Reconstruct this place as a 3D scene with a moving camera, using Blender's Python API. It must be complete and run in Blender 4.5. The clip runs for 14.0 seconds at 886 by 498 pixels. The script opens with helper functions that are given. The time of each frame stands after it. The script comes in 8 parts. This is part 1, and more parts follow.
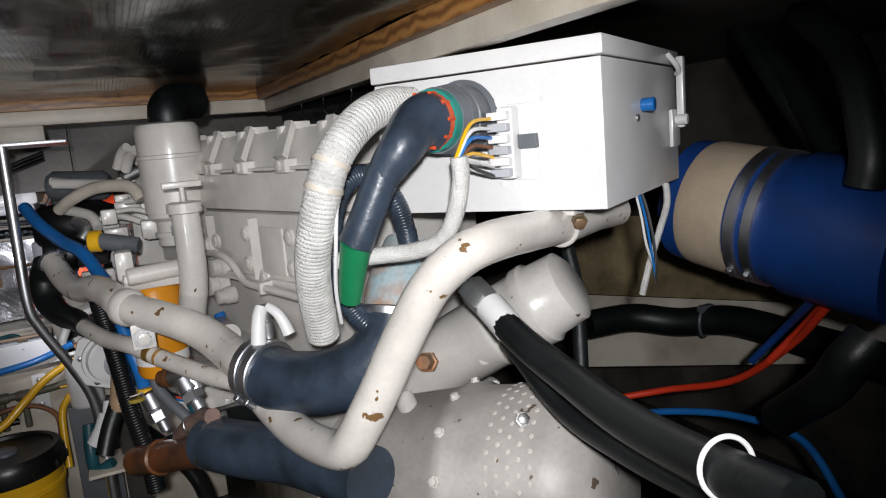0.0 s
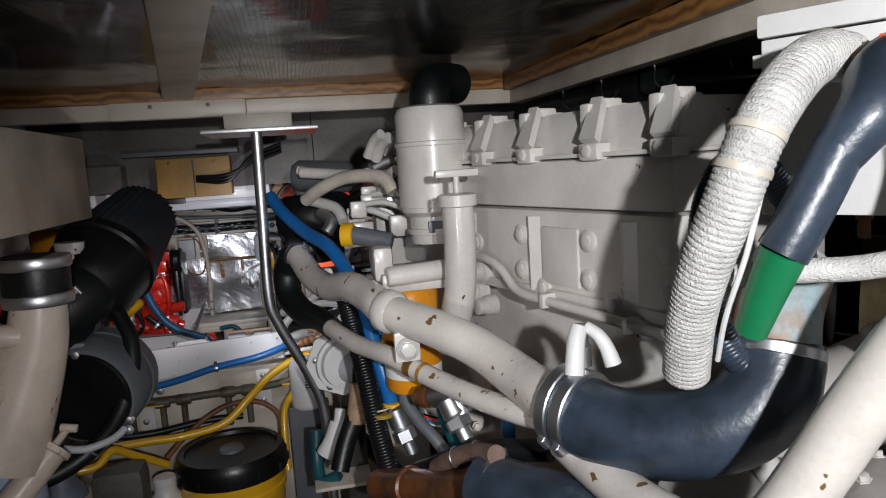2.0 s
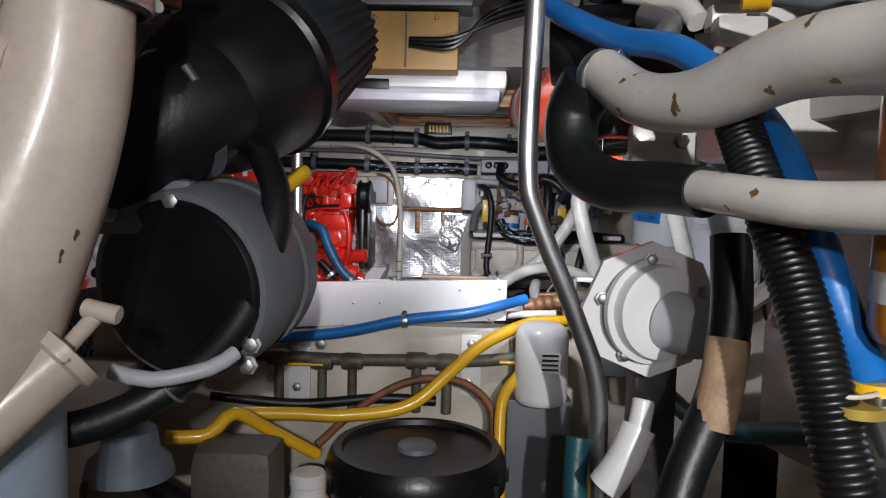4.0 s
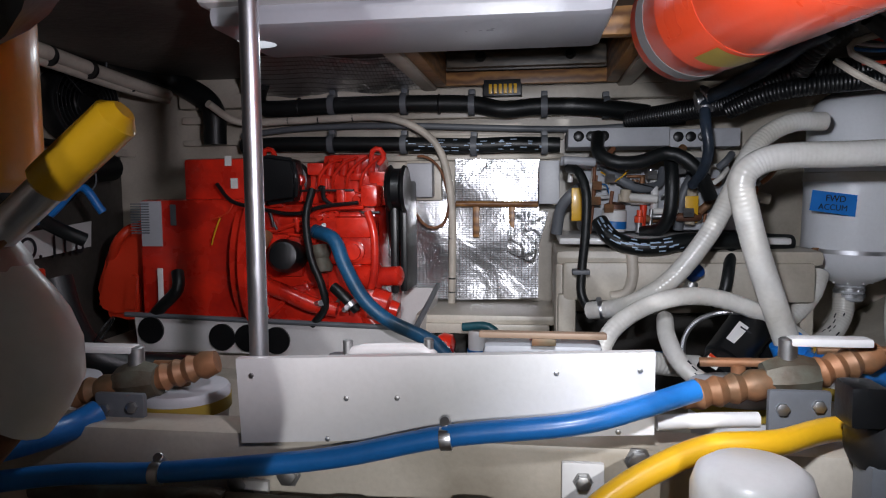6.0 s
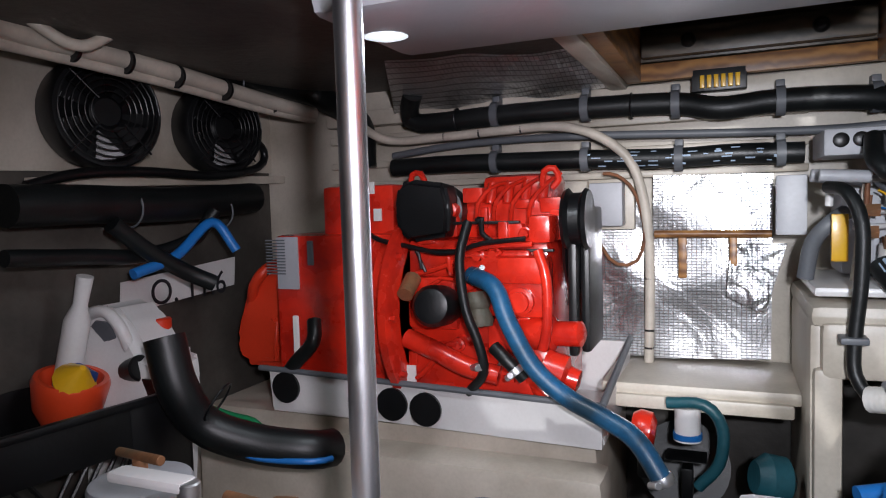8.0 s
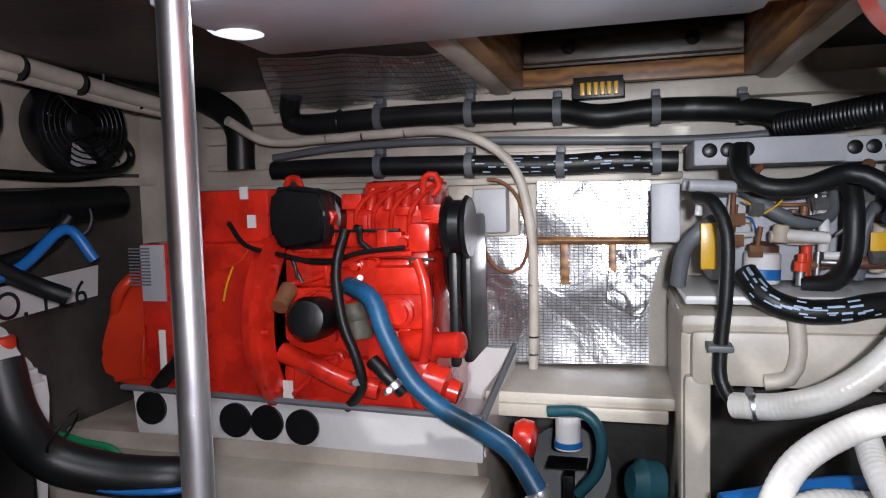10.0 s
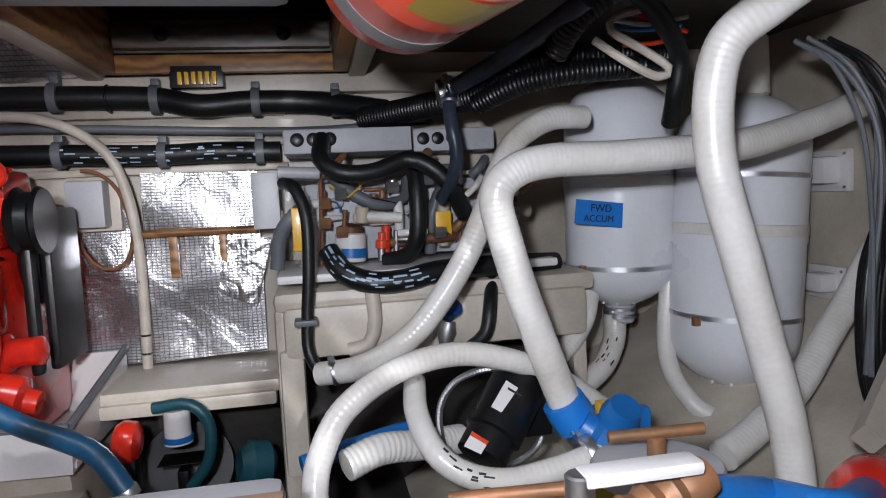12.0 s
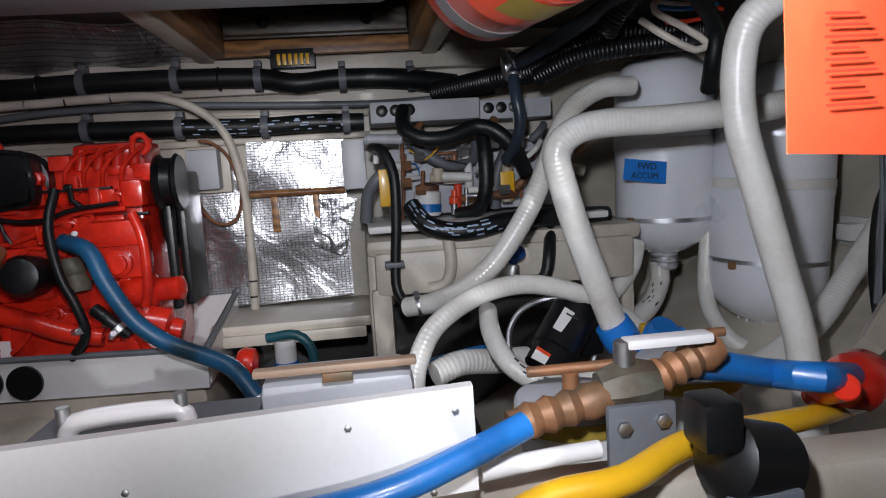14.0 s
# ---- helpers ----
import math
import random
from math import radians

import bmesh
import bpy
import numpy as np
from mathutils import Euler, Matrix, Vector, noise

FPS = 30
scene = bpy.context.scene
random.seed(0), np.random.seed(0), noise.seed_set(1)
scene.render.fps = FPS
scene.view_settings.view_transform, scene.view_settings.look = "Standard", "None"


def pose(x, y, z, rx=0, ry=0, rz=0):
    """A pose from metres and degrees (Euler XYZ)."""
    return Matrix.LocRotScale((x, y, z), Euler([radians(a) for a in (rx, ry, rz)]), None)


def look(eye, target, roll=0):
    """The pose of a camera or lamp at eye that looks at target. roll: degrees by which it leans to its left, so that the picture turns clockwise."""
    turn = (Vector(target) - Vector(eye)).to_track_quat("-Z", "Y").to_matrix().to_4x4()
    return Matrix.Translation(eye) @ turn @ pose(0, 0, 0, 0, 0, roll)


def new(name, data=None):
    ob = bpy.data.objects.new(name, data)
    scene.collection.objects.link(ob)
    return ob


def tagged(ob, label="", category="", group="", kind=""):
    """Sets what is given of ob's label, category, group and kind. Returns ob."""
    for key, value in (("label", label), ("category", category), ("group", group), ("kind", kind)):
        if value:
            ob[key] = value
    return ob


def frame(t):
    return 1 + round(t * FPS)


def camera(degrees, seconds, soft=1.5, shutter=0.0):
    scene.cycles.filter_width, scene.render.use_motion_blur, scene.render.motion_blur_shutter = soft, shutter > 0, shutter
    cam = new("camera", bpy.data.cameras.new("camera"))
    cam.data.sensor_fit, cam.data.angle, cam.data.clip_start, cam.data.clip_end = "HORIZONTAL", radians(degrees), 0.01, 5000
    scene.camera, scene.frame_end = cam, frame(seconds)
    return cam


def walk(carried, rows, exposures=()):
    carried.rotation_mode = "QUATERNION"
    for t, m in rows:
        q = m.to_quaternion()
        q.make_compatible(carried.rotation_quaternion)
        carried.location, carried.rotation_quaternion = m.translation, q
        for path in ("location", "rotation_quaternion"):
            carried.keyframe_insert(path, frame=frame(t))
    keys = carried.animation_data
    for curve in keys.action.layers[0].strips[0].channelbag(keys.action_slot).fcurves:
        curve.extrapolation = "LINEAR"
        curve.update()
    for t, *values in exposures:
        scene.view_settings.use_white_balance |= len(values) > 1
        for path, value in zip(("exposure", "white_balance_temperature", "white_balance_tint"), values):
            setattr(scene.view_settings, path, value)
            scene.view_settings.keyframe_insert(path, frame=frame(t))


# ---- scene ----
cam = camera(66.0, 14.0, soft=1.1)
PATH = [
    (0, (0.373, -0.708, 1.342), (1.228, 1.070, 1.015), -5.04),
    (0.5, (0.308, -0.554, 1.353), (1.071, 1.269, 1.047), -4.33),
    (1, (0.262, -0.463, 1.344), (0.927, 1.400, 1.045), -4.59),
    (1.5, (0.258, -0.415, 1.385), (0.800, 1.486, 1.076), -5.73),
    (2, (0.219, -0.370, 1.310), (0.639, 1.569, 1.056), -3.64),
    (2.5, (0.158, -0.177, 1.189), (0.449, 1.793, 0.995), -1.42),
    (3, (0.161, 0.101, 1.032), (0.293, 2.091, 0.882), -0.33),
    (3.5, (0.103, 0.311, 0.957), (0.111, 2.306, 0.822), 0.67),
    (5.8, (0.032, 1.076, 0.946), (-0.217, 3.053, 0.774), 0.06),
    (6.1, (0.024, 1.246, 0.958), (-0.257, 3.219, 0.792), -0.77),
    (6.5, (0.006, 1.426, 0.974), (-0.356, 3.385, 0.792), -1.6),
    (7, (-0.006, 1.558, 1.005), (-0.548, 3.474, 0.819), -1.72),
    (7.5, (-0.025, 1.549, 0.999), (-0.756, 3.404, 0.846), -2.06),
    (7.7, (-0.043, 1.535, 0.992), (-0.815, 3.375, 0.855), -1.80),
    (9.8, (-0.029, 1.571, 1.005), (-0.641, 3.471, 0.871), -1.20),
    (10, (-0.012, 1.594, 1.008), (-0.525, 3.522, 0.862), -1.50),
    (10.5, (-0.017, 1.610, 1.020), (-0.124, 3.598, 0.836), -1.79),
    (11, (0.016, 1.601, 0.987), (0.198, 3.588, 0.846), -1.57),
    (11.5, (0.110, 1.583, 0.994), (0.427, 3.550, 0.822), -2.33),
    (12, (0.145, 1.569, 0.978), (0.509, 3.528, 0.804), -2.83),
    (12.5, (0.130, 1.565, 0.976), (0.550, 3.512, 0.791), -2.97),
    (13, (0.129, 1.549, 0.978), (0.526, 3.500, 0.783), -3.07),
    (13.5, (0.095, 1.493, 0.975), (0.425, 3.454, 0.757), -3.34),
    (14, (0.075, 1.381, 0.962), (0.293, 3.354, 0.715), -3.66),
]
EXPOSURES = [(0.0, -0.75), (0.5, -0.85), (2.0, -0.65), (2.5, -0.35), (3.5, 0.2), (6.0, 0.15), (6.5, 0.0), (7.0, 0.3), (7.5, 0.9), (9.5, 1.0), (10.5, 1.0), (11.5, 0.6), (12.5, 0.6), (14.0, 0.1)]
walk(cam, [(t, look(eye, target, roll)) for t, eye, target, roll in PATH], EXPOSURES)

# ---- light ----
world = bpy.data.worlds.new("dark_hull")
scene.world = world
world.use_nodes = True
world.node_tree.nodes["Background"].inputs["Color"].default_value = (0.55, 0.65, 0.8, 1)
world.node_tree.nodes["Background"].inputs["Strength"].default_value = 0.002


def spot(name, eye, target, watts, degrees, size, color, blend=0.6):
    data = bpy.data.lights.new(name, "SPOT")
    data.energy, data.spot_size, data.spot_blend, data.shadow_soft_size, data.color = watts, radians(degrees), blend, size, color
    ob = new(name, data)
    ob.matrix_world = look(eye, target)
    return ob


# fixed fill spots added along the walk, standing in for the carried torch
spot("fill_at_hatch", (0.33, -0.84, 1.42), (0.84, 0.72, 1.08), 150, 86, 0.02, (0.97, 0.975, 1.0), 1.0)
spot("fill_between_engines", (0.12, 0.0, 1.10), (0.13, 1.6, 0.74), 13, 118, 0.02, (0.99, 0.97, 0.99), 1.0)
spot("fill_at_generator", (0.07, 1.50, 1.06), (0.74, 3.0, 0.84), 24, 108, 0.02, (0.87, 0.90, 1.0), 1.0)
# extra fill beside the last one, added only to brighten the port side
spot("fill_towards_port", (0.05, 1.50, 1.06), (-0.66, 2.65, 0.90), 17, 72, 0.02, (0.93, 0.89, 1.0), 1.0)

# ---- materials ----


def mat(name, color, rough=0.5, metal=0.0, vary=0.12, scale=9.0, bump=0.08, bump_scale=120.0, chips=None, chip_at=0.70, coat=0.0, dirt=None, chip_scale=26.0):
    """Paint, plastic, rubber or metal: colour that drifts at two scales, a fine relief, and chips or dirt where the thing is worn."""
    m = bpy.data.materials.new(name)
    m.use_nodes = True
    nt = m.node_tree
    b = nt.nodes["Principled BSDF"]
    b.inputs["Roughness"].default_value, b.inputs["Metallic"].default_value = rough, metal
    b.inputs["Coat Weight"].default_value = coat
    b.inputs["Coat Roughness"].default_value = 0.12
    tc = nt.nodes.new("ShaderNodeTexCoord")

    def noise_node(sc, detail=4.0):
        n = nt.nodes.new("ShaderNodeTexNoise")
        n.inputs["Scale"].default_value, n.inputs["Detail"].default_value = sc, detail
        nt.links.new(tc.outputs["Object"], n.inputs["Vector"])
        return n

    def ramp(src, lo, hi, c0, c1):
        r = nt.nodes.new("ShaderNodeValToRGB")
        r.color_ramp.elements[0].position, r.color_ramp.elements[1].position = lo, hi
        r.color_ramp.elements[0].color, r.color_ramp.elements[1].color = (*c0, 1), (*c1, 1)
        nt.links.new(src, r.inputs["Fac"])
        return r

    big = noise_node(scale)
    d = dirt or tuple(c * (1 - 2.2 * vary) for c in color)
    base = ramp(big.outputs["Fac"], 0.32, 0.62, d, color).outputs["Color"]
    fine = noise_node(bump_scale, 6.0)
    mixf = nt.nodes.new("ShaderNodeMix")
    mixf.data_type, mixf.blend_type = "RGBA", "MULTIPLY"
    mixf.inputs["Factor"].default_value = min(1.0, vary * 1.5)
    nt.links.new(base, mixf.inputs["A"])
    nt.links.new(ramp(fine.outputs["Fac"], 0.3, 0.6, (0.62, 0.6, 0.58), (1, 1, 1)).outputs["Color"], mixf.inputs["B"])
    base = mixf.outputs["Result"]
    rr = nt.nodes.new("ShaderNodeMapRange")
    rr.inputs["To Min"].default_value, rr.inputs["To Max"].default_value = max(0.02, rough - 0.1), min(1.0, rough + 0.14)
    nt.links.new(big.outputs["Fac"], rr.inputs["Value"])
    nt.links.new(rr.outputs["Result"], b.inputs["Roughness"])
    if chips:
        cn = noise_node(chip_scale, 3.0)
        mask = ramp(cn.outputs["Fac"], chip_at, chip_at + 0.015, (0, 0, 0), (1, 1, 1))
        mixc = nt.nodes.new("ShaderNodeMix")
        mixc.data_type = "RGBA"
        nt.links.new(mask.outputs["Color"], mixc.inputs["Factor"])
        nt.links.new(base, mixc.inputs["A"])
        mixc.inputs["B"].default_value = (*chips, 1)
        base = mixc.outputs["Result"]
    nt.links.new(base, b.inputs["Base Color"])
    bp = nt.nodes.new("ShaderNodeBump")
    bp.inputs["Strength"].default_value, bp.inputs["Distance"].default_value = bump, 0.004
    nt.links.new(fine.outputs["Fac"], bp.inputs["Height"])
    nt.links.new(bp.outputs["Normal"], b.inputs["Normal"])
    return m


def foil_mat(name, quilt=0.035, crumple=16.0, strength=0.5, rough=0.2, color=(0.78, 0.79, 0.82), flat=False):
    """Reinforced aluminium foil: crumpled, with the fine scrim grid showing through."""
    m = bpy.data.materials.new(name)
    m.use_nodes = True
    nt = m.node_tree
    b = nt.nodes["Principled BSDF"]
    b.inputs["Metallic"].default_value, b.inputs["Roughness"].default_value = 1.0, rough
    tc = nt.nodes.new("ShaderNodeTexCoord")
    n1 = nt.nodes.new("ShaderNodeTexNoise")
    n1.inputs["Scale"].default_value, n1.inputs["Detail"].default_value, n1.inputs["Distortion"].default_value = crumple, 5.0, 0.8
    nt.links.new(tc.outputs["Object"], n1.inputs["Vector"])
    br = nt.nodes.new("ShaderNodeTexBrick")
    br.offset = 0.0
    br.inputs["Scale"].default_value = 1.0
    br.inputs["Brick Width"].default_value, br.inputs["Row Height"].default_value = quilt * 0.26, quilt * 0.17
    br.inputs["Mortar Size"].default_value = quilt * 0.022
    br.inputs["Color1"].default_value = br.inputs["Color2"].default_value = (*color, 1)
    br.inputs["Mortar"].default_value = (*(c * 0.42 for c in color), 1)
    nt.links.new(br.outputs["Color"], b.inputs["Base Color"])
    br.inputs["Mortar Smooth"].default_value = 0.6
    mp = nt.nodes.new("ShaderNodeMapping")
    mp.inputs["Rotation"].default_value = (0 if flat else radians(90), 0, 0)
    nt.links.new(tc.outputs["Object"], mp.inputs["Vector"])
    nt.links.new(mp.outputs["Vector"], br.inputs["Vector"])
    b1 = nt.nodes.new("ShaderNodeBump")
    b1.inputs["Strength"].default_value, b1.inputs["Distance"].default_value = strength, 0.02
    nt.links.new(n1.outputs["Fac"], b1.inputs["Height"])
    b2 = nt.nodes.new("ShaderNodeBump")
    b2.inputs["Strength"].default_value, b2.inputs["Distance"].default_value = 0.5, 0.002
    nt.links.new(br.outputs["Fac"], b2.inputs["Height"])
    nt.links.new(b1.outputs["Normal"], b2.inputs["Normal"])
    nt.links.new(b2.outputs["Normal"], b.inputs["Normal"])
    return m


def wood_mat(name, dark, light):
    m = mat(name, light, 0.4, 0, 0.15, 6, 0.15, 90)
    nt = m.node_tree
    b = nt.nodes["Principled BSDF"]
    w = nt.nodes.new("ShaderNodeTexWave")
    w.inputs["Scale"].default_value, w.inputs["Distortion"].default_value, w.inputs["Detail"].default_value = 14.0, 6.0, 3.0
    w.bands_direction = "Z"
    tc = nt.nodes.new("ShaderNodeTexCoord")
    nt.links.new(tc.outputs["Object"], w.inputs["Vector"])
    r = nt.nodes.new("ShaderNodeValToRGB")
    r.color_ramp.elements[0].color, r.color_ramp.elements[1].color = (*dark, 1), (*light, 1)
    nt.links.new(w.outputs["Fac"], r.inputs["Fac"])
    nt.links.new(r.outputs["Color"], b.inputs["Base Color"])
    return m


GEL = mat("cream_gelcoat", (0.63, 0.575, 0.49), 0.38, 0, 0.12, 5, 0.06, 160, dirt=(0.36, 0.315, 0.25))
# hull colour made dark so that it carries the shade of unlit sides
HULL = mat("shade_dark_hull", (0.11, 0.10, 0.085), 0.55, 0, 0.25, 4, 0.4, 60, dirt=(0.035, 0.03, 0.027))
BILGE = mat("oily_floor_and_shade", (0.05, 0.045, 0.04), 0.4, 0, 0.3, 6, 0.3, 50, dirt=(0.02, 0.018, 0.016))
ENGINE = mat("cream_engine_enamel", (0.64, 0.61, 0.57), 0.3, 0, 0.10, 7, 0.06, 140, chips=(0.09, 0.05, 0.03), chip_at=0.735, coat=0.25)
ENGINE_WORN = mat("chipped_engine_enamel", (0.66, 0.62, 0.57), 0.3, 0, 0.10, 8, 0.06, 140, chips=(0.16, 0.09, 0.035), chip_at=0.665, coat=0.25, chip_scale=38.0)
WHITE = mat("white_enamel", (0.74, 0.73, 0.72), 0.35, 0, 0.06, 6, 0.04, 160, coat=0.15)
WHITE_TANK = mat("white_powder_coat", (0.81, 0.825, 0.86), 0.28, 0, 0.05, 5, 0.03, 160, coat=0.2)
PVC = mat("white_sanitation_hose", (0.77, 0.755, 0.72), 0.3, 0, 0.10, 12, 0.05, 130, coat=0.2, dirt=(0.62, 0.59, 0.53))
BRAID = mat("white_woven_sleeve", (0.62, 0.61, 0.585), 0.6, 0, 0.16, 40, 0.8, 420, dirt=(0.46, 0.45, 0.43))
RED = mat("red_engine_enamel", (0.80, 0.030, 0.012), 0.26, 0, 0.11, 14, 0.12, 90, coat=0.5, dirt=(0.46, 0.017, 0.010))
RED_PLASTIC = mat("red_jerrycan_plastic", (0.72, 0.045, 0.014), 0.42, 0, 0.08, 6, 0.08, 150)
ORANGE = mat("orange_red_cylinder", (0.80, 0.07, 0.02), 0.28, 0, 0.05, 6, 0.03, 150, coat=0.4)
RUBBER = mat("black_rubber", (0.0065, 0.0085, 0.009), 0.42, 0, 0.2, 10, 0.12, 160, dirt=(0.003, 0.004, 0.0045))
RUBBER_BLUE = mat("blue_black_silicone_rubber", (0.034, 0.050, 0.076), 0.33, 0, 0.24, 16, 0.16, 120, dirt=(0.020, 0.027, 0.038))
BLACK = mat("black_plastic", (0.0055, 0.006, 0.007), 0.36, 0, 0.2, 9, 0.08, 140)
GREY = mat("grey_plastic", (0.13, 0.14, 0.155), 0.45, 0, 0.1, 8, 0.06, 140)
LIGHT_GREY = mat("light_grey_plastic", (0.46, 0.47, 0.50), 0.45, 0, 0.08, 8, 0.05, 140)
STEEL = mat("polished_stainless", (0.70, 0.71, 0.74), 0.36, 1.0, 0.05, 8, 0.03, 220)
ALU = mat("dull_aluminium", (0.50, 0.50, 0.50), 0.45, 1.0, 0.12, 10, 0.1, 160)
BRONZE = mat("tarnished_bronze", (0.33, 0.15, 0.07), 0.5, 0.35, 0.2, 20, 0.15, 130, dirt=(0.13, 0.10, 0.06))
BRONZE_DULL = mat("verdigris_pipe", (0.13, 0.13, 0.10), 0.55, 0.3, 0.25, 25, 0.25, 120, dirt=(0.08, 0.05, 0.03))
COPPER = mat("rusted_brown_pipe", (0.27, 0.11, 0.05), 0.6, 0.2, 0.25, 18, 0.35, 90, dirt=(0.10, 0.045, 0.03))
YELLOW = mat("yellow_plastic", (0.83, 0.46, 0.015), 0.35, 0, 0.06, 7, 0.05, 150, coat=0.2)
AMBER = mat("amber_filter_paint", (0.78, 0.30, 0.012), 0.32, 0, 0.08, 7, 0.05, 150, coat=0.3)
OCHRE = mat("ochre_junction_box", (0.42, 0.24, 0.06), 0.5, 0, 0.15, 9, 0.1, 120)
BLUE = mat("blue_hose", (0.012, 0.16, 0.50), 0.35, 0, 0.12, 12, 0.1, 150, coat=0.1)
BLUE_DEEP = mat("deep_blue_silicone", (0.010, 0.055, 0.24), 0.4, 0, 0.12, 9, 0.1, 150)
TEAL = mat("teal_hose", (0.012, 0.085, 0.11), 0.42, 0, 0.2, 12, 0.12, 150)
TAPE = mat("blue_tape", (0.01, 0.20, 0.66), 0.5, 0, 0.05, 12, 0.08, 150)
GREEN = mat("green_tape", (0.01, 0.20, 0.075), 0.4, 0, 0.08, 12, 0.08, 150)
TEAK = wood_mat("varnished_teak", (0.15, 0.06, 0.018), (0.36, 0.17, 0.05))
FOIL = foil_mat("quilted_foil", crumple=10.0, strength=0.32, rough=0.27, color=(0.80, 0.81, 0.84))
FOIL_CRUMPLED = foil_mat("crumpled_foil", crumple=20.0, strength=0.8, rough=0.32)
# same silver foil, its colour darkened to imitate the gloom it mirrors
FOIL_DARK = foil_mat("shade_darkened_foil", crumple=3.0, strength=0.22, rough=0.13, color=(0.075, 0.088, 0.080), flat=True)
PAPER = mat("white_paper", (0.78, 0.77, 0.75), 0.6, 0, 0.05, 12, 0.03, 150)
INK = mat("black_ink", (0.015, 0.015, 0.02), 0.6, 0, 0.05)
GOLD = mat("gold_label", (0.42, 0.30, 0.05), 0.45, 0.3, 0.08)
PORT_ENAMEL = mat("cream_pink_enamel", (0.66, 0.555, 0.47), 0.3, 0, 0.12, 8, 0.08, 120, chips=(0.10, 0.05, 0.03), chip_at=0.70, coat=0.25)
GREY_BAND = mat("grey_band", (0.20, 0.19, 0.19), 0.5, 0, 0.08)
LENS = mat("frosted_lamp_lens", (0.48, 0.49, 0.53), 0.3, 0, 0.04)
RED_TAG = mat("red_paper_tag", (0.80, 0.08, 0.025), 0.6, 0, 0.05)
DARK_CUT = mat("opening_shade", (0.006, 0.006, 0.007), 0.8, 0, 0.1)
CREAM_HOSE = mat("cream_conduit", (0.60, 0.54, 0.46), 0.45, 0, 0.12, 14, 0.08, 140)

# ---- helpers of the place ----


def finish(bm, name, material, smooth=40):
    me = bpy.data.meshes.new(name)
    bmesh.ops.recalc_face_normals(bm, faces=bm.faces)
    bm.to_mesh(me)
    bm.free()
    me.materials.append(material)
    for p in me.polygons:
        p.use_smooth = True
    me.set_sharp_from_angle(angle=radians(smooth))
    return me


def part(name, bm, material, parent=None, label=""):
    ob = new(name, finish(bm, name, material))
    if parent:
        ob.parent = parent
    if label:
        ob["label"] = label
    return ob


def thing(name, label, category, group="", kind=""):
    return tagged(new(name), label, category, group, kind)


def solo(name, bm, material, label, category, group="", kind=""):
    return tagged(part(name, bm, material), label, category, group, kind)


def box(lo, hi, bevel=0.004, bm=None, m=None):
    bm = bm or bmesh.new()
    c = [(a + b) / 2 for a, b in zip(lo, hi)]
    s = [abs(b - a) for a, b in zip(lo, hi)]
    mm = Matrix.Translation(c) @ Matrix.Diagonal((*s, 1))
    if m is not None:
        mm = m @ mm
    r = bmesh.ops.create_cube(bm, size=1, matrix=mm)
    if bevel > 0:
        es = list({e for v in r["verts"] for e in v.link_edges})
        bmesh.ops.bevel(bm, geom=es, offset=min(bevel, min(s) * 0.45), segments=2, affect="EDGES", profile=0.6)
    return bm


def axis_frame(p0, p1):
    z = Vector(p1) - Vector(p0)
    q = z.to_track_quat("Z", "Y")
    return Matrix.Translation(p0) @ q.to_matrix().to_4x4(), z.length


def lathe(p0, p1, profile, seg=28, bm=None):
    """A turned body about the line p0-p1; profile: pairs of (share of the length, radius)."""
    bm = bm or bmesh.new()
    m, length = axis_frame(p0, p1)
    rings = []
    for s, r in profile:
        if r <= 0:
            rings.append([bm.verts.new(m @ Vector((0, 0, s * length)))])
        else:
            rings.append([bm.verts.new(m @ Vector((r * math.cos(2 * math.pi * i / seg), r * math.sin(2 * math.pi * i / seg), s * length))) for i in range(seg)])
    for a, b in zip(rings, rings[1:]):
        for i in range(seg):
            j = (i + 1) % seg
            if len(a) == 1 and len(b) > 1:
                bm.faces.new((a[0], b[i], b[j]))
            elif len(b) == 1 and len(a) > 1:
                bm.faces.new((a[i], a[j], b[0]))
            elif len(a) > 1:
                bm.faces.new((a[i], a[j], b[j], b[i]))
    for ring in (rings[0], rings[-1]):
        if len(ring) > 1:
            bm.faces.new(ring)
    return bm


def rod(p0, p1, r, seg=20, bm=None, edge=0.15):
    _, length = axis_frame(p0, p1)
    e = min(r * edge / length, 0.2)
    return lathe(p0, p1, [(0, r * (1 - edge)), (e, r), (1 - e, r), (1, r * (1 - edge))], seg, bm)


def spline(points, step=0.012):
    pts = [Vector(p) for p in points]
    pts = [2 * pts[0] - pts[1]] + pts + [2 * pts[-1] - pts[-2]]
    out = []
    for i in range(1, len(pts) - 2):
        a, b, c, d = pts[i - 1:i + 3]
        n = max(2, int((c - b).length / step))
        for k in range(n):
            t = k / n
            out.append(0.5 * (2 * b + (c - a) * t + (2 * a - 5 * b + 4 * c - d) * t * t + (3 * b - a - 3 * c + d) * t ** 3))
    out.append(pts[-2])
    return out


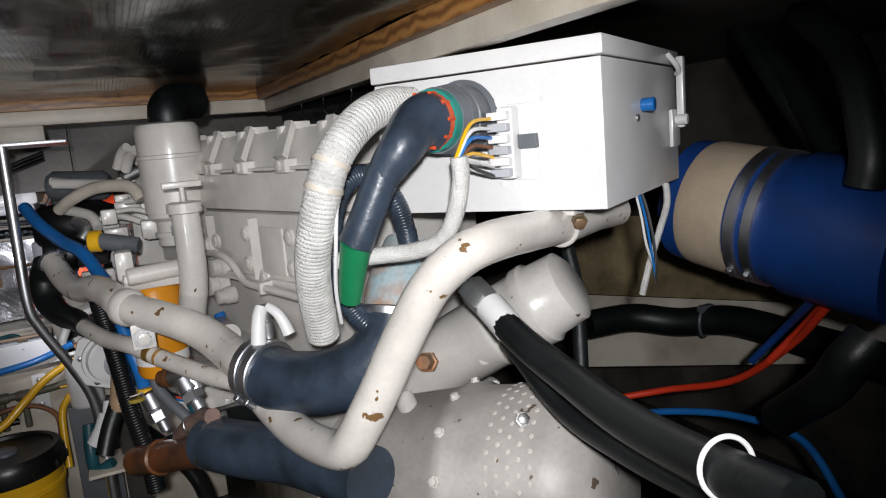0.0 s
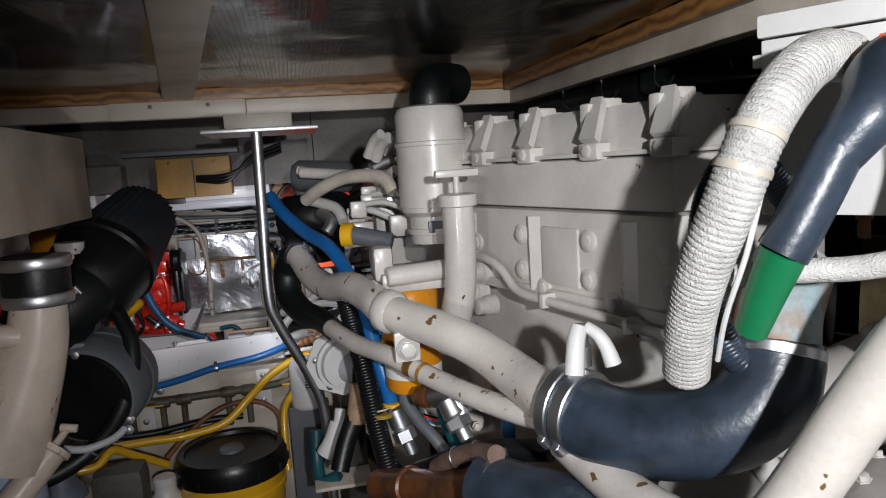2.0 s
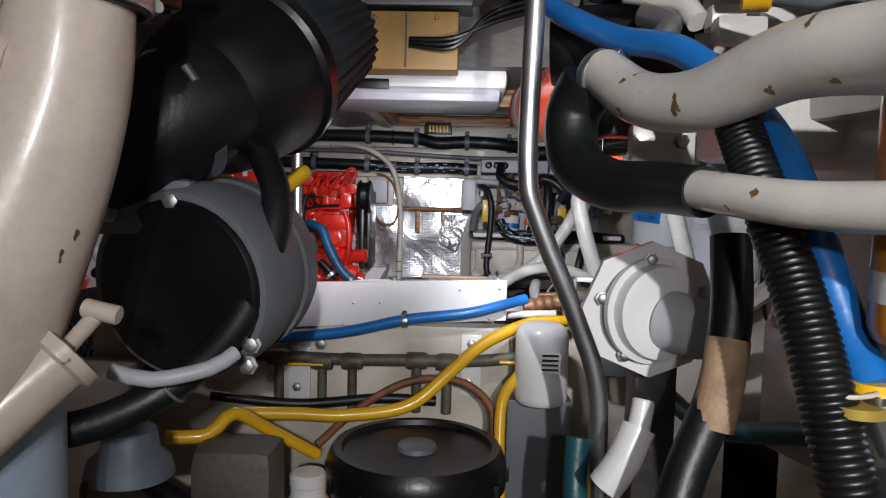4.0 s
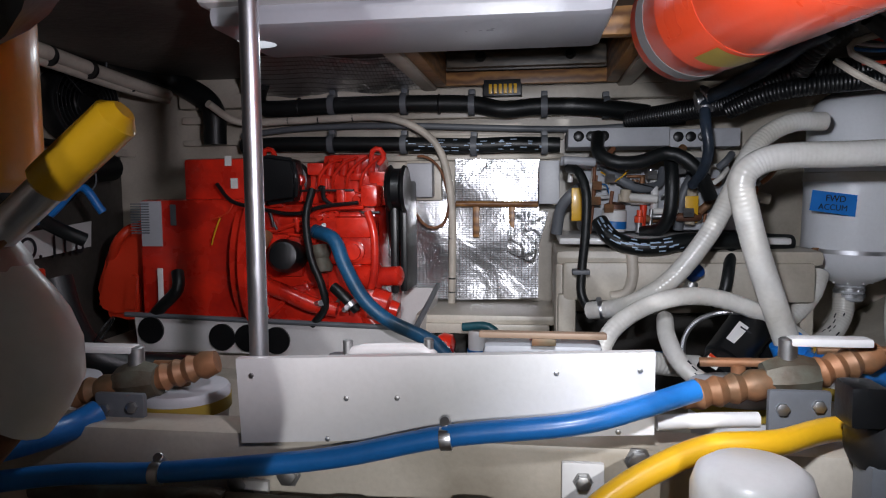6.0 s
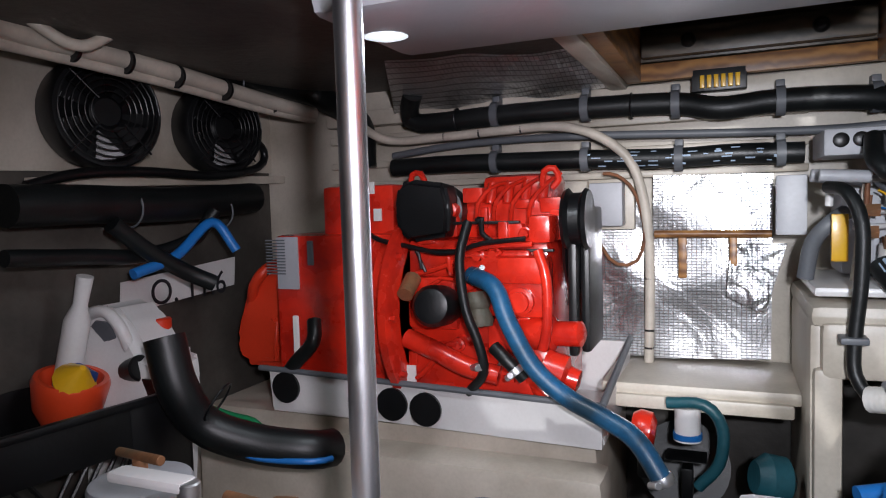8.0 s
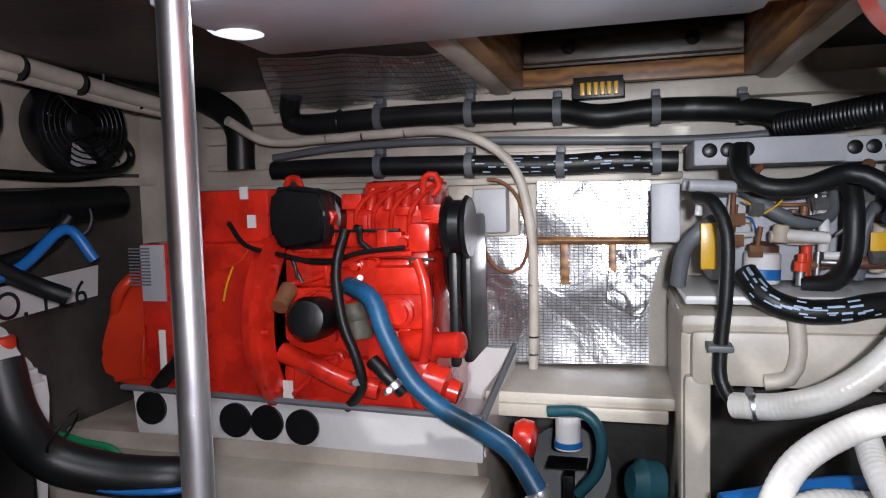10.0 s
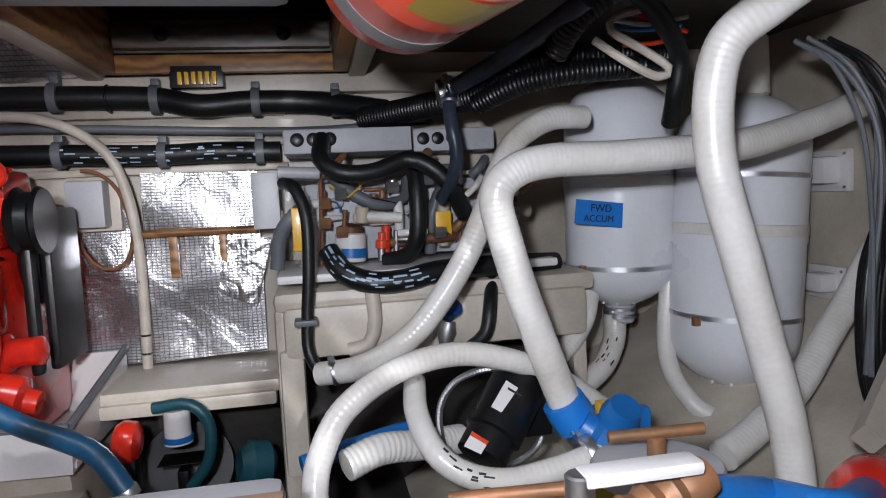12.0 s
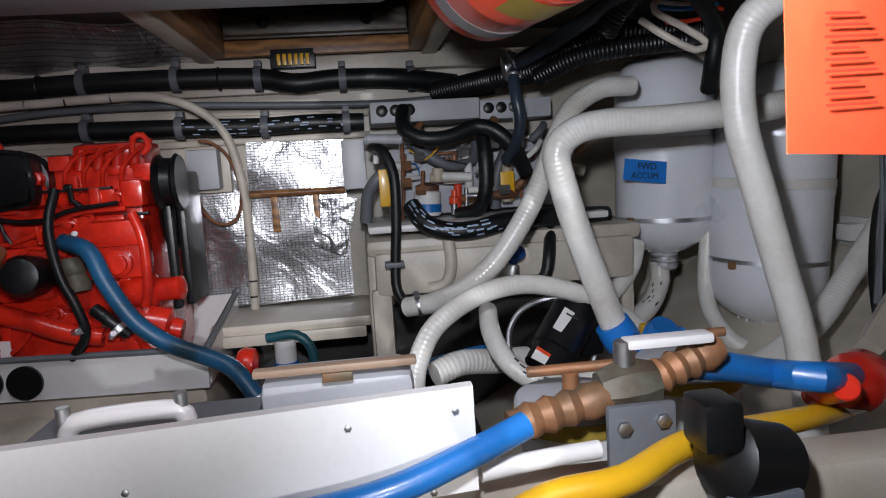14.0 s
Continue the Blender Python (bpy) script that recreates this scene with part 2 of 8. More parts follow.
def tube(points, r, seg=14, rib=0.0, pitch=0.008, step=0.014, bm=None, r_end=None):
    """A hose or pipe through the points; rib: how proud its spiral stands."""
    bm = bm or bmesh.new()
    path = spline(points, pitch / 4 if rib else step)
    ref = None
    rings = []
    n = len(path)
    for i, p in enumerate(path):
        d = (path[min(i + 1, n - 1)] - path[max(i - 1, 0)]).normalized()
        if ref is None:
            ref = d.orthogonal().normalized()
        ref = (ref - d * ref.dot(d)).normalized()
        o = d.cross(ref)
        rr = r if r_end is None else r + (r_end - r) * i / max(1, n - 1)
        if rib:
            rr += rib * (0.0, 0.7, 1.0, 0.7)[i % 4]
        rings.append([bm.verts.new(p + rr * (math.cos(2 * math.pi * k / seg) * ref + math.sin(2 * math.pi * k / seg) * o)) for k in range(seg)])
    for a, b in zip(rings, rings[1:]):
        for k in range(seg):
            j = (k + 1) % seg
            bm.faces.new((a[k], a[j], b[j], b[k]))
    bm.faces.new(rings[0])
    bm.faces.new(rings[-1])
    return bm


def hose(name, points, r, material, label, category="hose", group="", **kw):
    return solo(name, tube(points, r, **kw), material, label, category, group)


def clamp(parent, c, way, r, width=0.014, name="hose_clamp"):
    """A stainless worm-drive clamp with its screw housing."""
    c, w = Vector(c), Vector(way).normalized()
    bm = lathe(c - w * width / 2, c + w * width / 2, [(0, r * 0.9), (0, r), (0.1, r * 1.03), (0.9, r * 1.03), (1, r), (1, r * 0.9)], 28)
    side = w.orthogonal().normalized()
    rod(c + side * r * 1.06 - w.cross(side) * 0.011, c + side * r * 1.06 + w.cross(side) * 0.011, 0.006, 10, bm)
    return part(name, bm, STEEL, parent, "stainless worm-drive clamp")


def bolt(parent, c, way, r=0.008, h=0.006, material=None, name="bolt"):
    c, w = Vector(c), Vector(way).normalized()
    bm = lathe(c - w * 0.003, c + w * h, [(0, r * 1.35), (0.25, r * 1.35), (0.26, r), (0.92, r), (1, r * 0.8)], 6)
    return part(name, bm, material or ALU, parent)


def ring(parent, c, way, r, thick, material, name="cable_tie", label=""):
    c, w = Vector(c), Vector(way).normalized()
    u = w.orthogonal().normalized()
    v = w.cross(u)
    return part(name, tube([c + (u * math.cos(a) + v * math.sin(a)) * r for a in [0.35 * k for k in range(19)]], thick, 8), material, parent, label)


def prism(outline, depth, bevel=0.01, seg=3):
    """A slab with a rounded outline; outline points share one depth along y."""
    bm = bmesh.new()
    front = [bm.verts.new(p) for p in outline]
    back = [bm.verts.new((p[0], p[1] + depth, p[2])) for p in outline]
    bm.faces.new(front)
    bm.faces.new(back[::-1])
    for i in range(len(front)):
        j = (i + 1) % len(front)
        bm.faces.new((front[i], back[i], back[j], front[j]))
    bmesh.ops.recalc_face_normals(bm, faces=bm.faces)
    bmesh.ops.bevel(bm, geom=list(bm.edges), offset=bevel, segments=seg, affect="EDGES", clamp_overlap=True)
    return bm


def sheet(corners, thick, n=1, wave=0.0, bm=None, seed=0):
    """A panel on four corners (in order), n by n cells, with an uneven face."""
    bm = bm or bmesh.new()
    a, b, c, d = [Vector(p) for p in corners]
    nrm = (b - a).cross(d - a).normalized()
    grid = []
    for i in range(n + 1):
        row = []
        for j in range(n + 1):
            u, v = i / n, j / n
            p = (a * (1 - u) + b * u) * (1 - v) + (d * (1 - u) + c * u) * v
            row.append(bm.verts.new(p + nrm * wave * noise.noise(p * 9 + Vector((seed, 0, 0)))))
        grid.append(row)
    fs = [bm.faces.new((grid[i][j], grid[i + 1][j], grid[i + 1][j + 1], grid[i][j + 1])) for i in range(n) for j in range(n)]
    r = bmesh.ops.extrude_face_region(bm, geom=fs)
    bmesh.ops.translate(bm, verts=[v for v in r["geom"] if isinstance(v, bmesh.types.BMVert)], vec=-nrm * thick)
    return bm


def letters(text, size, m, material, parent, name="lettering"):
    cu = bpy.data.curves.new(name, "FONT")
    cu.body, cu.size, cu.extrude, cu.align_x, cu.align_y = text, size, 0.0004, "CENTER", "CENTER"
    tmp = bpy.data.objects.new(name, cu)
    me = bpy.data.meshes.new_from_object(tmp)
    bpy.data.objects.remove(tmp)
    bpy.data.curves.remove(cu)
    me.materials.append(material)
    ob = new(name, me)
    ob.matrix_world = m
    if parent:
        ob.parent = parent
        ob.matrix_parent_inverse = parent.matrix_world.inverted()
    return ob


# ---- structure ----
XL, XR, YB, YF, ZF, ZC = -1.42, 1.12, 3.03, -1.6, 0.05, 1.64


def setting(name, bm, material, label, category):
    return solo(name, bm, material, label, category, kind="structure")


XO = 2.45
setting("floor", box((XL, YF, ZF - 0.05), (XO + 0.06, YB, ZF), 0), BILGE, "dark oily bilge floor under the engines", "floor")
setting("wall_aft", box((XL, YB, ZF), (XR + 0.06, YB + 0.06, ZC), 0), GEL, "cream gelcoat bulkhead behind the red generator", "wall")
setting("wall_port", box((XL - 0.06, YF, ZF), (XL, YB, ZC), 0), HULL, "rough cream hull side with cables and fans, darkened for shade", "wall")
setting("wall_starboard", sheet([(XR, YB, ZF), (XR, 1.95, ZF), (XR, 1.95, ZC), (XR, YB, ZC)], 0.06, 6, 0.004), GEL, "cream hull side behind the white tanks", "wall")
setting("wall_starboard_engine", box((XO, YF, ZF), (XO + 0.06, 1.95, ZC), 0), HULL, "hull side beyond the main engine, darkened for its distance from the light", "wall")
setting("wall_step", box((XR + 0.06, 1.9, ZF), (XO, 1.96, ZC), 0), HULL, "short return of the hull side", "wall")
# never in view, added to close the room
setting("wall_forward", box((XL, YF - 0.06, ZF), (XO + 0.06, YF, ZC), 0), HULL, "unseen bulkhead closing the room behind the start of the walk", "wall")
setting("ceiling", box((XL, YF, ZC), (XO + 0.06, 1.86, ZC + 0.05), 0), GEL, "cream underside of the deck above the engines", "ceiling")
# lower ceiling over the generator, open at the wooden hatch
HX0, HX1, HY0, HY1 = -0.20, 0.20, 2.46, 2.95
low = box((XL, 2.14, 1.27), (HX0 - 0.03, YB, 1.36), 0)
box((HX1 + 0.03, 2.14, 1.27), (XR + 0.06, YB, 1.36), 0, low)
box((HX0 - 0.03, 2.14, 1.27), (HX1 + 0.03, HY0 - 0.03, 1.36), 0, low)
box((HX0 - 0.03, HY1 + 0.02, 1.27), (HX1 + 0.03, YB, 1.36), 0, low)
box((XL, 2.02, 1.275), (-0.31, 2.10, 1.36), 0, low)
# unlit deckheads and riser: their shade is put into the dark colour
setting("ceiling_low", low, HULL, "low deckhead over the generator, darkened for shade", "ceiling")
setting("riser", box((XL, 2.10, 1.27), (XO + 0.06, 2.14, ZC + 0.05), 0), HULL, "riser between the two deckheads, darkened for shade", "wall")
setting("ceiling_mid", box((XL, 1.86, ZC), (XO + 0.06, 2.10, ZC + 0.05), 0), HULL, "deckhead above the passage, darkened for shade", "ceiling")
hatch = thing("deck_hatch", "varnished teak hatch frame with a foil-lined lid in the deckhead", "hatch")
for lo, hi in (((HX0 - 0.065, HY0, 1.215), (HX0 - 0.031, HY1 + 0.05, 1.28)), ((HX1 + 0.031, HY0, 1.215), (HX1 + 0.065, HY1 + 0.05, 1.28))):
    part("cream_rim", box(lo, hi, 0.004), GEL, hatch, "cream painted rim")
for lo, hi in (((HX0 - 0.03, HY0, 1.222), (HX0, HY1, 1.345)), ((HX1, HY0, 1.222), (HX1 + 0.03, HY1, 1.345)),
               ((HX0 - 0.03, HY1, 1.222), (HX1 + 0.03, HY1 + 0.02, 1.256)), ((HX0 - 0.03, HY0 - 0.03, 1.222), (HX1 + 0.03, HY0, 1.345))):
    part("hatch_rail", box(lo, hi, 0.003), TEAK, hatch)
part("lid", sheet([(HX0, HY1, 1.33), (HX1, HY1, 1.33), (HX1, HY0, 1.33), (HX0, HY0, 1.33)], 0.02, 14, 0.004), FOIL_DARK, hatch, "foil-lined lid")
GREYWOOD = wood_mat("grey_brown_wood", (0.035, 0.028, 0.020), (0.11, 0.085, 0.060))
part("lid_batten", box((HX0 + 0.004, HY1 - 0.03, 1.262), (HX1 - 0.004, HY1 - 0.004, 1.312), 0.003), GREYWOOD, hatch, "grey-brown batten under the lid")
for x in (HX0 + 0.09, HX1 - 0.09):
    part("batten_knob", lathe((x, HY1 - 0.03, 1.287), (x, HY1 - 0.042, 1.287), [(0, 0.014), (0.6, 0.013), (1, 0.008)], 14), BLACK, hatch)
part("back_upstand", box((HX0, HY1 - 0.003, 1.258), (HX1, HY1 + 0.018, 1.345), 0.002), GREYWOOD, hatch, "grey-brown upstand behind the lid")
# foil on the low deckhead, left of the hatch
solo("deckhead_foil", sheet([(-0.760, 2.980, 1.208), (-0.251, 2.980, 1.220), (-0.228, 2.720, 1.288), (-0.648, 2.720, 1.271)], 0.004, 40, 0.014), FOIL_CRUMPLED,
     "crumpled silver insulation foil on the deckhead", "insulation", kind="structure")
# ceiling over the engines: foil panels, beam, frame rails, bracket plate
BM = pose(-0.055, 1.62, 0, 0, 0, 8.5)
foil_z = 1.548
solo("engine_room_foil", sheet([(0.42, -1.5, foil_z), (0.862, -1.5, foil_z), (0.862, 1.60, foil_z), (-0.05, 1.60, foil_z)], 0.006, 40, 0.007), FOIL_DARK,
     "silver foil insulation over the engine, darkened for what it reflects", "insulation", kind="structure")
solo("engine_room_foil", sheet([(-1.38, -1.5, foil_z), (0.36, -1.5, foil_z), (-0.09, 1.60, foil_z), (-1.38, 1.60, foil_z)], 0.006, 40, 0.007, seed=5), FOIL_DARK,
     "silver foil insulation over the port engine, darkened for what it reflects", "insulation", kind="structure")
setting("deck_beam", box((-0.040, -3.0, 1.518), (0.040, -0.02, 1.575), 0.008, None, BM), GEL, "cream beam between the foil panels", "beam")
setting("frame_rail", box((-1.4, 1.625, 1.472), (0.90, 1.665, 1.516), 0.006), GEL, "cream rail at the edge of the foil", "trim")
setting("frame_rail_teak", box((-1.4, 1.600, 1.514), (0.86, 1.626, 1.546), 0.003), TEAK, "teak edging under the foil", "trim")
setting("frame_rail_side", box((0.885, -0.9, 1.468), (0.925, 1.625, 1.512), 0.006), GEL, "cream rail along the engine", "trim")
setting("frame_rail_side_teak", box((0.860, -0.9, 1.508), (0.886, 1.600, 1.542), 0.003), TEAK, "teak edging along the engine", "trim")
# dark colour again imitates the shade beyond the rails
setting("deck_side", box((0.925, -1.5, 1.53), (2.45, 1.62, 1.56), 0), HULL, "deckhead outboard of the rail, darkened for shade", "ceiling")
setting("deck_fascia", box((-1.4, 1.665, 1.49), (0.9, 1.68, 1.64), 0), HULL, "fascia behind the rail, darkened for shade", "trim")
plate = thing("bracket_plate", "cream bolted splice plate on the deck beam", "bracket")
part("plate", box((-0.233, 1.600, 1.468), (0.122, 1.624, 1.520), 0.014), GEL, plate)
for x in (-0.125, 0.022):
    bolt(plate, (x, 1.599, 1.502), (0, -1, 0), 0.006, 0.003, GREY)

# ---- aft end: foil, rails of hose ----
for nm, c in (("foil_sheet", [(-0.322, 2.990, 0.934), (-0.327, 2.990, 0.660), (-0.204, 2.990, 0.665), (-0.202, 2.990, 0.992)]),
              ("foil_sheet", [(-0.182, 2.985, 1.038), (-0.190, 2.985, 0.663), (0.034, 2.985, 0.672), (0.038, 2.985, 1.033)])):
    solo(nm, sheet(c, 0.006, 22, 0.008), FOIL, "quilted silver foil insulation taped to the bulkhead", "insulation")
flap = sheet([(-0.032, 2.970, 0.900), (-0.042, 2.965, 0.797), (0.023, 2.950, 0.767), (0.058, 2.950, 0.901)], 0.003, 14, 0.03)
solo("loose_foil", flap, FOIL_CRUMPLED, "loose crumpled flap of silver foil", "insulation")
handle = thing("wooden_grip", "brown wooden grab rail with two posts on the foil", "rail")
part("bar", rod((-0.178, 2.950, 0.921), (0.034, 2.950, 0.919), 0.0075, 14), TEAK, handle)
part("post", box((-0.133, 2.965, 0.914), (-0.117, 2.950, 0.833), 0.003), TEAK, handle)
part("post", box((-0.040, 2.965, 0.914), (-0.026, 2.950, 0.828), 0.003), TEAK, handle)
solo("beam_aft", box((-0.95, 2.985, 1.185), (0.6, 3.03, 1.222), 0.006), GEL, "cream beam above the hose runs", "beam", kind="structure")
for i, (za, zb) in enumerate(((1.145, 1.165), (1.085, 1.10), (1.035, 1.05))):
    solo("hose_batten", box((-0.95, 3.0, za), (0.1, 3.03, zb), 0.004), GEL, "cream batten behind the hoses", "trim", kind="structure")
hose("black_hose", [(-0.674, 2.900, 1.236), (-0.706, 2.950, 1.202), (-0.685, 2.960, 1.177), (-0.493, 2.960, 1.181), (-0.312, 2.960, 1.181), (-0.142, 2.960, 1.176), (-0.055, 2.950, 1.159), (0.040, 2.960, 1.166), (0.171, 2.960, 1.161), (0.294, 2.900, 1.134)],
     0.0219, RUBBER, "thick black hose clipped along the bulkhead")
hose("thin_grey_hose", [(-0.766, 2.980, 1.109), (-0.630, 2.980, 1.123), (-0.501, 2.980, 1.128), (-0.305, 2.980, 1.126), (0.125, 2.980, 1.109), (0.391, 2.950, 1.120)],
     0.0081, GREY, "thin dark grey hose along the bulkhead")
printed = hose("dark_hose", [(-0.757, 2.960, 1.080), (-0.598, 2.960, 1.082), (-0.314, 2.960, 1.076), (-0.142, 2.960, 1.070), (-0.033, 2.960, 1.072), (0.088, 2.960, 1.068)],
     0.0196, RUBBER, "dark lagged hose with pale printing along the bulkhead")
conduit = hose("cream_conduit", [(-0.797, 2.850, 1.180), (-0.757, 2.940, 1.142), (-0.615, 2.945, 1.142), (-0.489, 2.945, 1.146), (-0.368, 2.945, 1.146), (-0.287, 2.945, 1.122), (-0.225, 2.945, 1.071), (-0.198, 2.950, 0.993), (-0.188, 2.955, 0.890), (-0.189, 2.960, 0.772), (-0.192, 2.960, 0.650)],
     0.0098, CREAM_HOSE, "cream conduit with black ties, bent down beside the foil", "conduit")
for q in ((-0.621, 2.945, 1.142), (-0.539, 2.945, 1.144), (-0.446, 2.945, 1.147)):
    part("cable_tie", lathe(Vector(q) - Vector((0.002, 0, 0)), Vector(q) + Vector((0.002, 0, 0)), [(0, 0.0098), (1, 0.0098)], 14), BLACK, conduit)
for q in ((-0.190, 2.955, 0.924), (-0.188, 2.958, 0.831), (-0.190, 2.960, 0.725), (-0.191, 2.960, 0.689)):
    part("cable_tie", lathe(Vector(q) - Vector((0, 0, 0.002)), Vector(q) + Vector((0, 0, 0.002)), [(0, 0.0098), (1, 0.0098)], 14), BLACK, conduit)


def hose_clip(c, r):
    """A grey plastic P-clip over a hose that runs along x."""
    bm = lathe(Vector(c) - Vector((0.008, 0, 0)), Vector(c) + Vector((0.008, 0, 0)), [(0, r + 0.001), (0, r + 0.004), (1, r + 0.004), (1, r + 0.001)], 20)
    box((c[0] - 0.008, c[1] + 0.0, c[2] + r), (c[0] + 0.008, c[1] + 0.025, c[2] + r + 0.016), 0.002, bm)
    return solo("hose_clip", bm, GREY, "grey plastic clip holding a hose", "clip", "hose clips")


for q in ((-0.505, 2.960, 1.182), (-0.312, 2.960, 1.181), (-0.136, 2.960, 1.174), (0.048, 2.960, 1.165), (0.201, 2.960, 1.159)):
    hose_clip(q, 0.024)
for q in ((-0.509, 2.960, 1.081), (-0.314, 2.960, 1.076), (-0.131, 2.960, 1.069), (0.049, 2.960, 1.069)):
    hose_clip(q, 0.021)
# shelf below the foil with a locker under it
shelf = thing("moulded_shelf", "cream moulded shelf below the foil with an open locker", "shelf", kind="structure")
part("top", box((-0.26, 2.79, 0.635), (0.075, 3.03, 0.66), 0.01), GEL, shelf)
part("lip", box((-0.235, 2.782, 0.615), (0.06, 2.802, 0.64), 0.006), GEL, shelf)
# locker back coloured dark to imitate the shade inside
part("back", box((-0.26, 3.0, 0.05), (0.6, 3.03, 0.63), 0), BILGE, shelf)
# generator pedestal
ped = thing("generator_pedestal", "cream moulded pedestal under the generator tray", "pedestal", kind="structure")
part("plinth", box((-1.1, 2.68, 0.05), (-0.245, 3.03, 0.58), 0.03), GEL, ped)
part("step", box((-1.05, 2.60, 0.05), (-0.225, 2.70, 0.545), 0.025), GEL, ped)
# moulded bench under the pumps on the right, with arched openings
bench = thing("moulded_bench", "cream moulded bench carrying the pump units", "bench", kind="structure")
part("top", box((0.07, 2.68, 0.79), (0.62, 3.03, 0.825), 0.018), GEL, bench)
part("apron", box((0.085, 2.672, 0.715), (0.60, 2.70, 0.80), 0.012), GEL, bench)
part("side", box((0.07, 2.69, 0.35), (0.10, 3.0, 0.80), 0.012), GEL, bench)
part("side_post", box((0.075, 2.675, 0.52), (0.115, 2.70, 0.73), 0.01), GEL, bench)
part("end", box((0.58, 2.70, 0.35), (0.61, 3.0, 0.80), 0.012), GEL, bench)

# ---- passage: stanchions ----
pole = thing("stanchion", "polished stainless stanchion from floor to deckhead", "pole")
part("tube", rod((-0.342, 2.055, 0.05), (-0.342, 2.055, 1.285), 0.0128, 24), STEEL, pole)
part("foot", lathe((-0.342, 2.055, 0.05), (-0.342, 2.055, 0.075), [(0, 0.03), (0.4, 0.03), (1, 0.014)], 20), STEEL, pole)
bent = thing("bent_stanchion", "polished stainless stanchion cranked outwards at the bottom", "pole")
part("tube", tube([(0.150, 1.38, 1.412), (0.145, 1.38, 1.2), (0.142, 1.38, 1.0), (0.158, 1.385, 0.93), (0.215, 1.40, 0.80), (0.25, 1.41, 0.70), (0.258, 1.42, 0.58), (0.26, 1.42, 0.30), (0.26, 1.42, 0.05)], 0.0135, 20), STEEL, bent)
part("head_plate", box((0.02, 1.36, 1.410), (0.30, 1.60, 1.420), 0.004), STEEL, bent)
part("head_block", box((0.06, 1.57, 1.42), (0.24, 1.60, 1.470), 0.004), GEL, bent)
# ceiling lamp
# emission that imitates the torch's reflection in the lens end
GLOW = bpy.data.materials.new("lens_glint_glow")
GLOW.use_nodes = True
GLOW.node_tree.nodes["Principled BSDF"].inputs["Emission Color"].default_value = (0.8, 0.9, 1.0, 1)
GLOW.node_tree.nodes["Principled BSDF"].inputs["Emission Strength"].default_value = 0.5
lamp = thing("ceiling_lamp", "long grey-white ceiling lamp with a frosted lens", "lamp")
part("housing", box((-0.47, 2.15, 1.225), (0.15, 2.42, 1.28), 0.02), WHITE, lamp)
part("lens", box((-0.455, 2.165, 1.195), (0.135, 2.405, 1.235), 0.028), LENS, lamp, "frosted plastic lens")
part("catch", box((-0.22, 2.143, 1.222), (-0.14, 2.156, 1.246), 0.003), BLACK, lamp)
# area light added under the lens to go with the glint patch
lit = bpy.data.lights.new("lamp_fill", "AREA")
part("glint_patch", lathe((-0.42, 2.28, 1.200), (-0.42, 2.28, 1.190), [(0, 0.036), (0.4, 0.030), (0.8, 0.016), (1, 0)], 28), GLOW, lamp, "emissive patch imitating the torch's reflection on the lens")
lit.shape, lit.size, lit.size_y, lit.energy, lit.color = "RECTANGLE", 0.2, 0.12, 0.9, (0.85, 0.92, 1.0)
new("lamp_fill", lit).matrix_world = look((-0.36, 2.28, 1.19), (-0.36, 2.28, 0.0))
ybox = thing("junction_box", "ochre junction box with a grey lid plate and black leads", "electrical box")
part("body", box((-0.205, 2.02, 1.245), (0.03, 2.10, 1.375), 0.006), OCHRE, ybox)
part("lid", box((-0.30, 2.01, 1.385), (0.06, 2.11, 1.40), 0.003), GREY, ybox)
part("seam", box((-0.09, 2.016, 1.25), (-0.086, 2.022, 1.37), 0), BRONZE_DULL, ybox)
for x in (-0.16, -0.02):
    bolt(ybox, (x, 2.02, 1.36), (0, -1, 0), 0.006, 0.005, BRONZE)

# ---- panel, beam and pipes across the passage ----
beam = thing("engine_beam", "cream floor beam carrying the manifold pipes", "beam", kind="structure")
part("web", box((-0.75, 1.90, 0.05), (0.62, 1.96, 0.685), 0.008), GEL, beam)
board = thing("white_board", "white plastic splash board screwed to the floor beam", "panel")
part("board", sheet([(-0.300, 1.892, 0.771), (-0.296, 1.892, 0.676), (0.148, 1.892, 0.703), (0.148, 1.892, 0.789)], 0.012, 1), WHITE, board)
for q in ((-0.282, 1.892, 0.753), (-0.175, 1.892, 0.731), (-0.119, 1.892, 0.733), (0.049, 1.892, 0.765), (0.133, 1.892, 0.770), (0.112, 1.892, 0.705), (-0.197, 1.892, 0.685)):
    bolt(board, q, (0, -1, 0), 0.003, 0.002, ALU, "screw")
blue = hose("blue_hose", [(-0.550, 1.800, 0.655), (-0.475, 1.840, 0.653), (-0.375, 1.860, 0.652), (-0.195, 1.865, 0.673), (-0.063, 1.865, 0.703), (0.063, 1.865, 0.720), (0.135, 1.880, 0.736), (0.190, 1.900, 0.749)],
     0.0114, BLUE, "bright blue hose clipped across the white board")
clamp(blue, (-0.063, 1.865, 0.701), (1, 0, 0.1), 0.0125, 0.012)
clamp(blue, (-0.379, 1.860, 0.651), (1, 0, 0), 0.0125, 0.012)
bucket = thing("bucket", "yellow plastic bucket with a black lid", "bucket")
BX, BY, BZ = -0.015, 1.62, 0.525
part("pail", lathe((BX, BY, 0.05), (BX, BY, BZ - 0.02), [(0, 0.118), (0.02, 0.125), (0.78, 0.142), (0.79, 0.148), (0.82, 0.148), (0.83, 0.143), (1, 0.146)], 48), YELLOW, bucket)
